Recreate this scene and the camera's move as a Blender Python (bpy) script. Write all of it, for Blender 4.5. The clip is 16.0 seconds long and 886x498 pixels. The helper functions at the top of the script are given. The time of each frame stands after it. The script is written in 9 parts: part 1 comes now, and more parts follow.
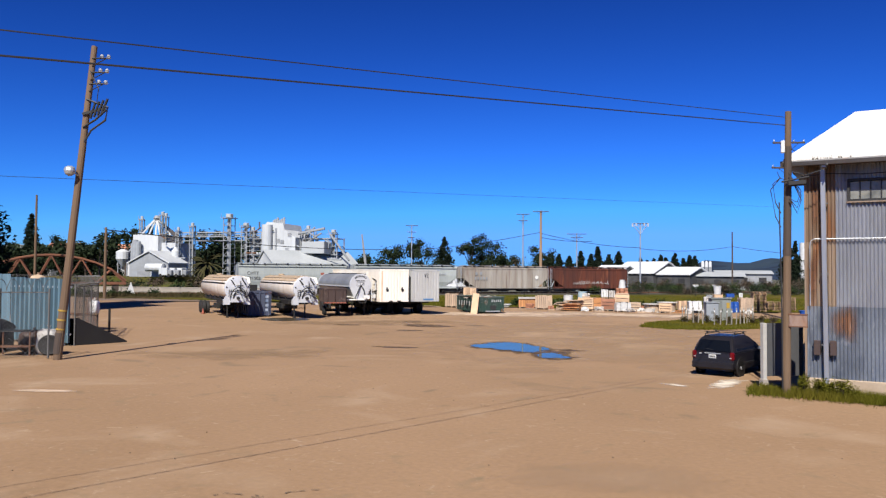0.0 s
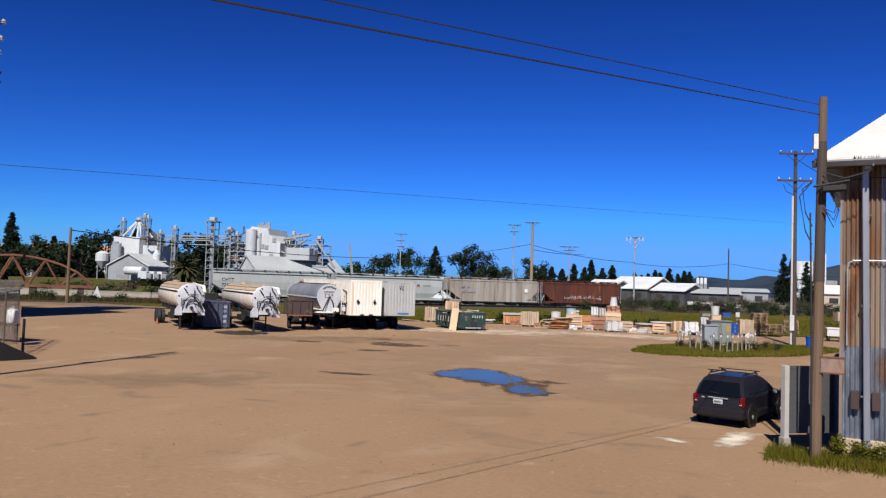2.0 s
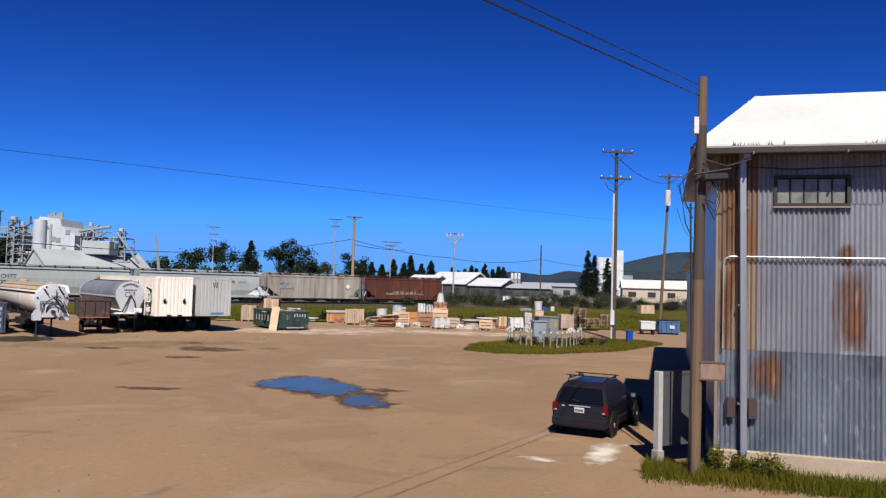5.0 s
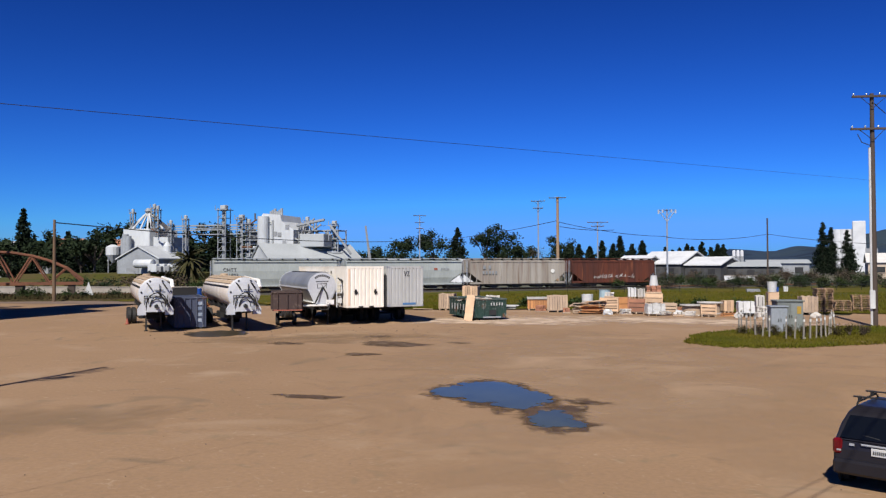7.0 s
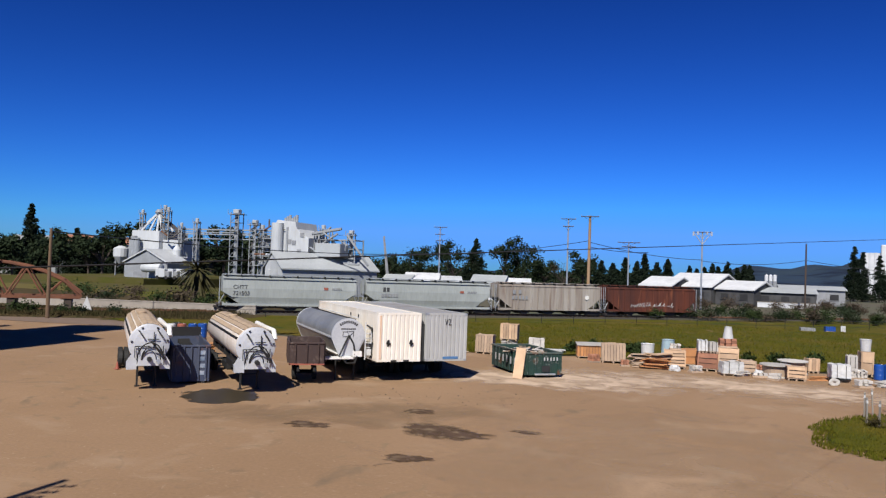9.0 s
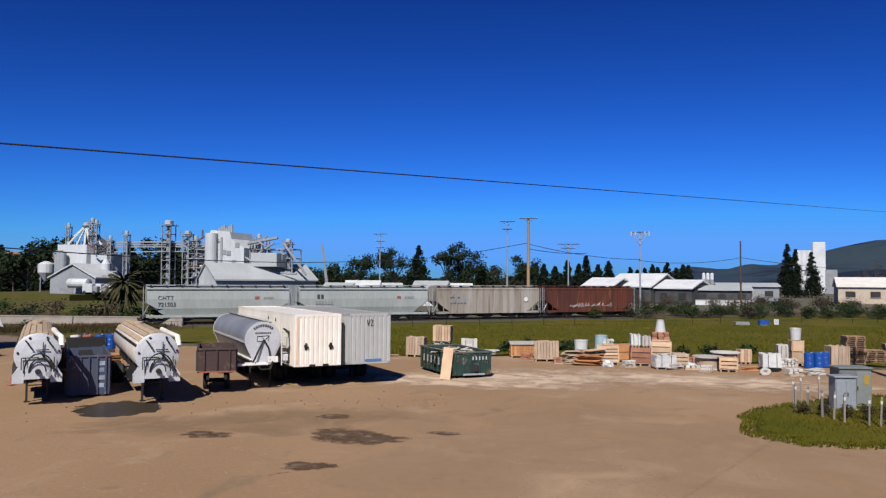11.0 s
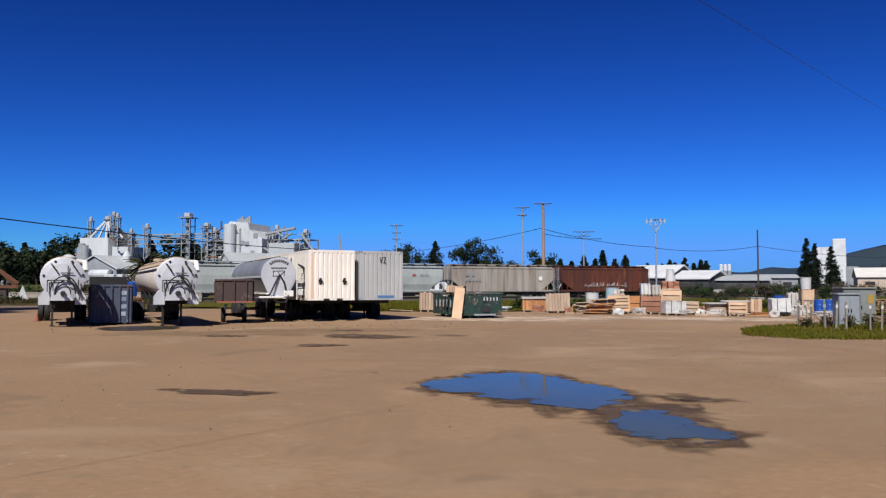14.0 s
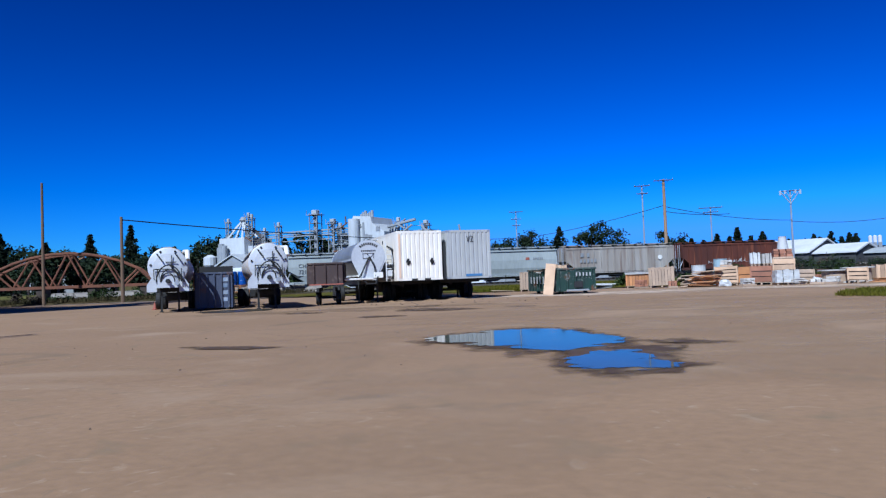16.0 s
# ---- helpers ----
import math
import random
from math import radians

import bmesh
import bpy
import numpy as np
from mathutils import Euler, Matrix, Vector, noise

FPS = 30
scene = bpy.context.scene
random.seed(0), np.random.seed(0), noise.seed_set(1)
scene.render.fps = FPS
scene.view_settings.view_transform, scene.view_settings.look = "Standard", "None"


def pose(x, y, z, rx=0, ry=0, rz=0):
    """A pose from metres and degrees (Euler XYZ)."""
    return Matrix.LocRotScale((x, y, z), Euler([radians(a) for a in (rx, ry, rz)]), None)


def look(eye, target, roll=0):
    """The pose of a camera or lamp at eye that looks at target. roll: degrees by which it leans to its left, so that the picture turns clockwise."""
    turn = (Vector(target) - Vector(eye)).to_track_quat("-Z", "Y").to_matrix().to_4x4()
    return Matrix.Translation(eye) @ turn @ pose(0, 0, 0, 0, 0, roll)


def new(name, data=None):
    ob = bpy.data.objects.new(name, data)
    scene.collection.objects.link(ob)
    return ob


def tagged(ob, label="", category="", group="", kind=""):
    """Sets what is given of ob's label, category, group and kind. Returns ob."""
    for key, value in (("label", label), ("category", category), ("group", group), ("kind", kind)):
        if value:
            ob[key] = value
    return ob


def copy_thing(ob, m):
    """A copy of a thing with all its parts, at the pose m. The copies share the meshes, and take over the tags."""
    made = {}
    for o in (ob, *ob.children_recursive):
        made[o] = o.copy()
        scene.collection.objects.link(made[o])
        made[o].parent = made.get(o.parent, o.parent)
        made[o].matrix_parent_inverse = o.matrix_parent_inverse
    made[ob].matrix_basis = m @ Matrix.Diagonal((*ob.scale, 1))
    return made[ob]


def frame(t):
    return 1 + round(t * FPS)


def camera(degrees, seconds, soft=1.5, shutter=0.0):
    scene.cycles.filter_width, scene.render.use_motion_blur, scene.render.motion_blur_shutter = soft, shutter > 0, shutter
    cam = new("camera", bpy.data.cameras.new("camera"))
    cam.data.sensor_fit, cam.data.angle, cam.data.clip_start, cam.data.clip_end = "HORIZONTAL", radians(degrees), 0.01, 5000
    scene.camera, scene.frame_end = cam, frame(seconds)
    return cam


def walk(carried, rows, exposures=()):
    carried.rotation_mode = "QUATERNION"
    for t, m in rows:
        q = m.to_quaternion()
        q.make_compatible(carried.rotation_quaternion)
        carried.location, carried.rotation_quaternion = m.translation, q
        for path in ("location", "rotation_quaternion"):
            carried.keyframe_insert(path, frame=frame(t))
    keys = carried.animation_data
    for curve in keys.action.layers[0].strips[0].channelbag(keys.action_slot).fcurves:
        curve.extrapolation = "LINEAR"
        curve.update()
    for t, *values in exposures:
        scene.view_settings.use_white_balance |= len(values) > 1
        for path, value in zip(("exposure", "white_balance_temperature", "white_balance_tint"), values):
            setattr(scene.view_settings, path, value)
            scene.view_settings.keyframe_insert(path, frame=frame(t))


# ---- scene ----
cam = camera(60.0, 16.0, soft=1.28)
# seconds, x, y, z, yaw, pitch, roll
PATH = [
    (0, 1.985, -7.905, 3.311, 16.03, 1.88, 0.45),
    (0.5, 2.497, -6.505, 2.728, 19.90, 2.06, -0.38),
    (1, 2.726, -5.422, 2.849, 21.37, 2.14, -0.27),
    (1.5, 2.481, -4.335, 3.305, 19.09, 2.29, 0.90),
    (2, 1.918, -2.924, 3.585, 15.67, 2.60, 1.84),
    (2.5, 1.395, -1.887, 3.652, 12.09, 2.86, 2.30),
    (3, 0.977, -1.386, 3.708, 8.72, 3.17, 2.64),
    (3.5, 0.685, -1.323, 3.737, 4.84, 3.58, 2.82),
    (3.7, 0.612, -1.294, 3.730, 3.13, 3.71, 2.93),
    (5.8, 1.024, 1.736, 3.554, 2.53, 1.52, 1.03),
    (6, 1.095, 2.238, 3.527, 7.16, 1.25, 0.36),
    (6.5, 1.246, 3.404, 3.514, 17.15, 1.21, -0.55),
    (7, 0.610, 5.287, 3.690, 17.55, 1.25, -0.17),
    (7.5, -0.356, 7.325, 3.960, 17.91, 1.34, 0.40),
    (8, -1.837, 9.338, 4.469, 18.64, 1.36, 0.99),
    (8.5, -3.058, 10.834, 5.402, 19.69, 1.42, 1.70),
    (9, -3.743, 11.908, 6.046, 18.39, 1.51, 1.98),
    (9.5, -4.080, 13.415, 6.333, 16.20, 1.73, 1.50),
    (9.7, -4.050, 13.774, 6.351, 15.08, 1.80, 1.31),
    (11.8, -1.956, 14.172, 4.759, 14.97, 2.71, -0.22),
    (12, -1.783, 14.226, 4.681, 15.45, 2.87, -0.45),
    (12.5, -1.828, 14.254, 4.587, 15.41, 2.80, 0.18),
    (13, -2.157, 14.148, 3.978, 16.49, 2.87, 0.47),
    (13.5, -2.443, 13.743, 2.898, 16.43, 3.01, -0.05),
    (14, -2.421, 13.414, 1.765, 15.74, 2.84, -0.01),
    (14.5, -2.231, 13.216, 0.827, 16.20, 2.68, -0.41),
    (15, -1.671, 13.346, 0.681, 23.52, 2.72, -1.85),
    (15.5, -0.682, 13.819, 0.882, 26.44, 2.52, -2.49),
    (16, -0.207, 14.220, 1.070, 25.55, 2.28, -2.20),
]


def held(x, y, z, yaw, pitch, roll):
    a = pose(x, y, z, 90 + pitch, 0, yaw)
    return a @ pose(0, 0, 0, 0, 0, roll)


walk(cam, [(t, held(*p)) for t, *p in PATH],
     [(0.0, 0.70, 6500, 10), (0.5, 0.59, 6500, 10), (1.0, 0.52, 6500, 10), (3.0, 0.47, 6500, 10), (7.0, 0.41, 6450, 10), (9.5, 0.35, 6400, 10), (12.0, 0.29, 6400, 10), (14.5, 0.32, 6350, 10), (15.0, 0.34, 5750, 8), (15.4, 0.35, 5150, 6), (16.0, 0.35, 5050, 6)])

# ---- light ----
SUN_AZ = Vector((0.06, -1.0, 0)).normalized()
SUN_EL = radians(45)
sun_way = Vector((SUN_AZ.x * math.cos(SUN_EL), SUN_AZ.y * math.cos(SUN_EL), math.sin(SUN_EL)))
world = bpy.data.worlds.new("sky")
world.use_nodes = True
scene.world = world
wn = world.node_tree
sky = wn.nodes.new("ShaderNodeTexSky")
sky.sky_type = "NISHITA"
sky.sun_disc = False
sky.sun_elevation = SUN_EL
sky.sun_rotation = math.atan2(SUN_AZ.x, SUN_AZ.y)
sky.air_density, sky.dust_density, sky.ozone_density = 1.0, 0.3, 3.0
sky.altitude = 900
deep = wn.nodes.new("ShaderNodeMix")
deep.data_type, deep.blend_type = "RGBA", "MULTIPLY"
deep.inputs[0].default_value = 1.0
deep.inputs[7].default_value = (0.044, 0.113, 0.229, 1)
cap = wn.nodes.new("ShaderNodeVectorMath")
cap.operation, cap.inputs[1].default_value = "MINIMUM", (6.6, 7.3, 8.4)
steep = wn.nodes.new("ShaderNodeGamma")
steep.inputs[1].default_value = 1.9
wn.links.new(sky.outputs[0], cap.inputs[0])
wn.links.new(cap.outputs[0], steep.inputs[0])
wn.links.new(steep.outputs[0], deep.inputs[6])
wn.links.new(deep.outputs[2], wn.nodes["Background"].inputs[0])
wn.nodes["Background"].inputs[1].default_value = 0.059
sun = new("sun", bpy.data.lights.new("sun", "SUN"))
sun.data.energy, sun.data.angle, sun.data.color = 5.0, radians(0.55), (1.0, 0.95, 0.87)
sun.matrix_world = look(sun_way * 60, (0, 0, 0))

# ---- materials ----
def paint(name, base, other=None, rough=0.6, metal=0.0, big=0.6, fine=25.0, bump=0.15, depth=0.01,
          stain=None, streak=1.0, amount=0.5, vary=0.0, spec=0.5, coord="Object", fade=0.0, edge=(0.95, 1.45)):
    """A two-scale procedural surface: base and other mixed by a broad noise, fine grain, and stains of their own shape."""
    m = bpy.data.materials.new(name)
    m.use_nodes = True
    nt = m.node_tree
    N, L = nt.nodes, nt.links
    bs = N["Principled BSDF"]
    other = other or tuple(c * 0.72 for c in base)
    tc = N.new("ShaderNodeTexCoord")
    mp = N.new("ShaderNodeMapping")
    mp.inputs["Scale"].default_value = (1, 1, 1 / streak)
    L.new(tc.outputs[coord], mp.inputs[0])
    if vary:
        inf = N.new("ShaderNodeObjectInfo")
        mul = N.new("ShaderNodeMath")
        mul.operation, mul.inputs[1].default_value = "MULTIPLY", 37.0
        L.new(inf.outputs["Random"], mul.inputs[0])
        L.new(mul.outputs[0], mp.inputs["Location"])

    def noise_tex(scale, detail=4.0, dist=0.0):
        n = N.new("ShaderNodeTexNoise")
        n.inputs["Scale"].default_value, n.inputs["Detail"].default_value = scale, detail
        n.inputs["Distortion"].default_value = dist
        L.new(mp.outputs[0], n.inputs["Vector"])
        return n.outputs["Fac"]

    def ramp(fac, lo, hi):
        r = N.new("ShaderNodeMapRange")
        r.inputs[1].default_value, r.inputs[2].default_value = lo, hi
        L.new(fac, r.inputs[0])
        return r.outputs[0]

    def mix(fac, a, b, kind="MIX"):
        x = N.new("ShaderNodeMix")
        x.data_type, x.blend_type = "RGBA", kind
        for sock, v in ((x.inputs[0], fac), (x.inputs[6], a), (x.inputs[7], b)):
            if isinstance(v, (int, float)):
                sock.default_value = v
            elif isinstance(v, tuple):
                sock.default_value = (*v, 1)
            else:
                L.new(v, sock)
        return x.outputs[2]

    f = noise_tex(fine, 6)
    c = mix(ramp(noise_tex(big, 5, 0.4), 0.35, 0.68), tuple(base), tuple(other))
    g = N.new("ShaderNodeMapRange")
    g.inputs[3].default_value, g.inputs[4].default_value = 0.8, 1.16
    L.new(f, g.inputs[0])
    c = mix(1.0, c, g.outputs[0], "MULTIPLY")
    if stain:
        for k, s in enumerate(stain):
            col, scale, lo, hi = s
            c = mix(ramp(noise_tex(scale, 7, 0.6 + k), lo, hi), c, tuple(col))
    if vary:
        v = N.new("ShaderNodeMapRange")
        v.inputs[3].default_value, v.inputs[4].default_value = 1 - vary, 1 + vary
        L.new(inf.outputs["Random"], v.inputs[0])
        c = mix(1.0, c, v.outputs[0], "MULTIPLY")
    L.new(c, bs.inputs["Base Color"])
    bs.inputs["Roughness"].default_value = rough
    bs.inputs["Metallic"].default_value = metal
    bs.inputs["Specular IOR Level"].default_value = spec
    if fade:
        at = N.new("ShaderNodeAttribute")
        at.attribute_name = "fade"
        mm = N.new("ShaderNodeMath")
        mm.operation, mm.inputs[2].default_value = "MULTIPLY_ADD", -0.5
        mm.inputs[1].default_value = 2.6
        L.new(noise_tex(fade, 6, 0.8), mm.inputs[0])
        ad = N.new("ShaderNodeMath")
        ad.operation = "ADD"
        L.new(at.outputs["Fac"], ad.inputs[0])
        L.new(mm.outputs[0], ad.inputs[1])
        L.new(ramp(ad.outputs[0], *edge), bs.inputs["Alpha"])
    if bump:
        bp = N.new("ShaderNodeBump")
        bp.inputs["Strength"].default_value, bp.inputs["Distance"].default_value = bump, depth
        L.new(f, bp.inputs["Height"])
        L.new(bp.outputs[0], bs.inputs["Normal"])
    return m


def glassy(name, base, rough=0.03, ior=1.45, coat=0.0):
    m = bpy.data.materials.new(name)
    m.use_nodes = True
    bs = m.node_tree.nodes["Principled BSDF"]
    bs.inputs["Base Color"].default_value = (*base, 1)
    bs.inputs["Roughness"].default_value, bs.inputs["IOR"].default_value = rough, ior
    bs.inputs["Coat Weight"].default_value = coat
    return m


RUST = (0.15, 0.056, 0.022)
M_WHITE = paint("white_paint", (0.718, 0.708, 0.672), (0.607, 0.58, 0.524), 0.45, fine=9, stain=[(RUST, 0.9, 0.66, 0.85)], streak=4, bump=0.05)
M_CREAM = paint("container_white", (0.776, 0.728, 0.64), (0.698, 0.621, 0.514), 0.5, fine=7, stain=[(RUST, 1.1, 0.66, 0.86)], streak=5, bump=0.08)
M_GREYBOX = paint("container_grey", (0.403, 0.403, 0.389), (0.331, 0.331, 0.317), 0.5, fine=7, stain=[(RUST, 1.2, 0.7, 0.9)], streak=5, bump=0.08)
M_GREYROOF = paint("container_grey_roof", (0.288, 0.281, 0.266), (0.23, 0.216, 0.202), 0.7, fine=7, stain=[(RUST, 1.2, 0.7, 0.9)], bump=0.08)
M_RUSTWASH = paint("rust_washed_paint", (0.66, 0.43, 0.28), (0.72, 0.56, 0.42), 0.7, big=3, fine=12, streak=6, bump=0.05)
M_ALU = paint("aluminium", (0.315, 0.321, 0.315), (0.226, 0.233, 0.233), 0.5, 0.45, fine=14, bump=0.05, streak=3)
M_HEAD = paint("tank_head", (0.51, 0.518, 0.527), (0.425, 0.433, 0.451), 0.5, 0.15, fine=10, bump=0.05)
M_TAN = paint("tan_walk_boards", (0.396, 0.295, 0.194), (0.317, 0.23, 0.151), 0.8, big=1.5, fine=12, bump=0.2, vary=0.12)
M_TANKSIDE = paint("dusty_tank_paint", (0.62, 0.572, 0.517), (0.52, 0.447, 0.374), 0.6, fine=8, streak=3, stain=[((0.4, 0.29, 0.2), 0.9, 0.6, 0.85)], bump=0.04)
M_STEEL = paint("dark_steel", (0.019, 0.019, 0.018), (0.013, 0.011, 0.011), 0.65, 0.2, fine=18)
M_BLACK = paint("black_rubber", (0.011, 0.011, 0.011), (0.018, 0.016, 0.014), 0.75, fine=30)
M_RUSTY = paint("rusty_steel", (0.158, 0.072, 0.036), (0.094, 0.043, 0.025), 0.85, 0.1, big=1.2, fine=16, bump=0.3)
M_GALV = paint("galvanised", (0.456, 0.475, 0.494), (0.361, 0.38, 0.399), 0.45, 0.55, fine=20, bump=0.06)
# Base darkened for the shade of the tank trailer beside the bin.
M_BLUEBOX = paint("shaded_blue_bin_paint", (0.036, 0.048, 0.09), (0.054, 0.062, 0.09), 0.65, fine=9, stain=[(RUST, 1.5, 0.6, 0.78), ((0.216, 0.223, 0.238), 2.2, 0.62, 0.75)])
M_BROWN = paint("brown_bin_paint", (0.05, 0.027, 0.022), (0.036, 0.022, 0.019), 0.7, fine=9, stain=[((0.158, 0.115, 0.094), 2.0, 0.6, 0.8)])
M_GREEN = paint("green_bin_paint", (0.01, 0.04, 0.03), (0.018, 0.032, 0.027), 0.6, fine=9, stain=[(RUST, 1.6, 0.6, 0.74), ((0.216, 0.223, 0.209), 3.4, 0.58, 0.7)])
M_WORNRAIL = paint("worn_green_rail", (0.094, 0.108, 0.094), (0.043, 0.065, 0.054), 0.7, big=2, fine=14, stain=[(RUST, 2.4, 0.55, 0.7)])
M_WOOD = paint("pale_crate_wood", (0.515, 0.354, 0.223), (0.412, 0.272, 0.17), 0.8, big=1.5, fine=18, bump=0.3, vary=0.25)
M_PLY = paint("weathered_plywood", (0.43, 0.312, 0.215), (0.328, 0.244, 0.174), 0.85, big=1.2, fine=16, bump=0.25, vary=0.18)
M_ORANGE = paint("orange_wood", (0.468, 0.218, 0.081), (0.374, 0.164, 0.062), 0.75, big=1.4, fine=16, vary=0.25)
M_PALLET = paint("brown_pallet_wood", (0.3, 0.19, 0.11), (0.22, 0.14, 0.085), 0.85, big=1.4, fine=16, bump=0.25, vary=0.35)
M_BRICK = paint("clay_blocks", (0.337, 0.154, 0.089), (0.263, 0.118, 0.072), 0.85, big=2, fine=20, vary=0.3)
M_STONE = paint("pale_stone", (0.502, 0.475, 0.432), (0.389, 0.362, 0.329), 0.85, big=1.6, fine=22, bump=0.35, vary=0.2)
M_WHITEPL = paint("white_plastic", (0.535, 0.535, 0.518), (0.451, 0.451, 0.442), 0.5, fine=10, vary=0.12)
M_PALEBLUE = paint("pale_blue_plastic", (0.288, 0.382, 0.418), (0.238, 0.324, 0.36), 0.5, fine=10)
M_BLUE = paint("blue_plastic", (0.007, 0.065, 0.302), (0.009, 0.05, 0.238), 0.4, fine=10, bump=0.05)
M_DUMPBLUE = paint("blue_dumpster_paint", (0.036, 0.101, 0.238), (0.05, 0.094, 0.187), 0.55, fine=9, stain=[(RUST, 2, 0.66, 0.8)])
M_POLE = paint("weathered_pole_wood", (0.144, 0.09, 0.05), (0.086, 0.054, 0.032), 0.85, big=1.5, fine=22, bump=0.4, streak=9)
M_POLEDARK = paint("tarred_pole_wood", (0.061, 0.042, 0.031), (0.04, 0.029, 0.023), 0.85, big=1.5, fine=22, bump=0.4, streak=9)
# Brighter copy of the pole wood, with sunlight put into its colour.
M_POLEFAR = paint("sunlit_pole_wood", (0.302, 0.194, 0.108), (0.238, 0.151, 0.086), 0.85, big=1.5, fine=12, streak=9)
M_CONC = paint("concrete", (0.302, 0.266, 0.223), (0.238, 0.209, 0.18), 0.9, big=1.0, fine=18, bump=0.3)
M_CORR = paint("corrugated_galvanised", (0.327, 0.335, 0.358), (0.234, 0.241, 0.265), 0.42, 0.5, big=0.9, fine=14, bump=0.06, streak=6,
               stain=[((0.494, 0.503, 0.532), 1.3, 0.62, 0.8)], vary=0.16)
M_CORRUST = paint("corrugated_rusted", (0.259, 0.201, 0.15), (0.194, 0.123, 0.075), 0.65, 0.3, big=1.6, fine=14, bump=0.08, streak=8,
                  stain=[((0.216, 0.094, 0.04), 2.6, 0.54, 0.68)], vary=0.15)
M_RUSTSTAIN = paint("rust_stain", (0.209, 0.101, 0.054), (0.151, 0.068, 0.036), 0.8, 0.1, big=3.5, fine=14, bump=0.08, streak=5, stain=[((0.302, 0.194, 0.137), 4.5, 0.6, 0.75)], fade=3.2, edge=(0.85, 2.1))
M_CORRPATCH = paint("corrugated_rust_patch", (0.23, 0.115, 0.061), (0.252, 0.216, 0.194), 0.75, 0.2, big=4.5, fine=14, bump=0.08, streak=5, stain=[((0.144, 0.054, 0.025), 5, 0.55, 0.7)])
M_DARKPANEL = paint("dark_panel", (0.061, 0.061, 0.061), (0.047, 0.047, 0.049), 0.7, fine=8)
M_FARDARK = paint("far_dark_wall", (0.036, 0.036, 0.037), (0.065, 0.065, 0.065), 0.85, fine=1, bump=0)
M_ROOF = paint("white_roof_sheet", (0.622, 0.598, 0.55), (0.559, 0.527, 0.479), 0.6, fine=6, bump=0.04)
M_GUTTER = paint("dull_gutter_metal", (0.144, 0.144, 0.151), (0.101, 0.094, 0.086), 0.6, 0.3, fine=12, stain=[(RUST, 1.5, 0.62, 0.8)])
M_GREYPANEL = paint("grey_panel", (0.396, 0.382, 0.346), (0.317, 0.302, 0.274), 0.7, fine=8)
M_CAB = paint("grey_green_cabinet", (0.166, 0.18, 0.173), (0.13, 0.144, 0.13), 0.55, fine=8, vary=0.15)
M_CABG = paint("light_grey_cabinet", (0.238, 0.259, 0.281), (0.194, 0.216, 0.238), 0.5, fine=8)
M_STAKE = paint("grey_stake_wood", (0.238, 0.216, 0.187), (0.18, 0.162, 0.137), 0.85, fine=20, vary=0.2, streak=6)
M_CARBODY = paint("dark_grey_car_paint", (0.015, 0.014, 0.017), (0.013, 0.012, 0.015), 0.32, 0.1, fine=6, bump=0.0, spec=0.3)
M_CARTRIM = paint("black_car_trim", (0.01, 0.01, 0.011), (0.014, 0.014, 0.014), 0.5, fine=12)
M_GLASSDARK = glassy("tinted_glass", (0.004, 0.005, 0.006), 0.03)
M_REDLAMP = glassy("red_lamp_lens", (0.101, 0.004, 0.007), 0.1)
M_WINDOW = paint("dusty_window_glass", (0.094, 0.094, 0.079), (0.216, 0.209, 0.173), 0.25, big=2.2, fine=6, bump=0.0)
M_BLUEFENCE = paint("pale_blue_sheet", (0.101, 0.169, 0.205), (0.065, 0.119, 0.155), 0.6, big=1, fine=10, streak=5, stain=[((0.144, 0.108, 0.086), 1.5, 0.66, 0.82)], vary=0.1)
M_MESH = paint("dull_fence_wire", (0.122, 0.119, 0.115), (0.086, 0.083, 0.079), 0.7, 0.3, bump=0)
M_WIRE = paint("dark_wire", (0.022, 0.022, 0.023), (0.014, 0.014, 0.014), 0.6, bump=0)
M_TARP = paint("white_tarp", (0.598, 0.59, 0.563), (0.493, 0.484, 0.458), 0.6, fine=8)
M_HOPGREY = paint("hopper_grey", (0.331, 0.353, 0.338), (0.274, 0.295, 0.281), 0.55, big=0.3, fine=5, streak=4, stain=[((0.173, 0.144, 0.122), 0.8, 0.68, 0.85)], bump=0.03)
M_HOPPALE = paint("hopper_weathered", (0.344, 0.316, 0.276), (0.225, 0.188, 0.154), 0.7, big=0.7, fine=6, streak=10, stain=[((0.137, 0.079, 0.054), 1.1, 0.55, 0.75)], bump=0.03)
M_HOPRUST = paint("hopper_rust", (0.108, 0.025, 0.01), (0.05, 0.014, 0.009), 0.8, big=0.6, fine=6, streak=8, stain=[((0.236, 0.071, 0.027), 1.2, 0.58, 0.75)], bump=0.03)
M_TRUCKSIDE = paint("bogie_steel", (0.032, 0.027, 0.024), (0.05, 0.036, 0.029), 0.8, fine=8)
M_MILLWHITE = paint("mill_white", (0.476, 0.492, 0.492), (0.385, 0.402, 0.41), 0.7, big=0.25, fine=2, streak=4, stain=[((0.295, 0.287, 0.271), 0.5, 0.62, 0.85)], bump=0.0)
M_MILLGREY = paint("mill_grey", (0.259, 0.276, 0.286), (0.208, 0.216, 0.224), 0.6, big=0.3, fine=2, bump=0.0)
M_STEELFAR = paint("mill_dark_steel", (0.079, 0.076, 0.072), (0.115, 0.101, 0.094), 0.7, 0.2, big=0.5, fine=3, bump=0)
M_MILLROOF = paint("mill_roof", (0.351, 0.368, 0.368), (0.299, 0.316, 0.316), 0.6, big=0.2, fine=3, bump=0.0)
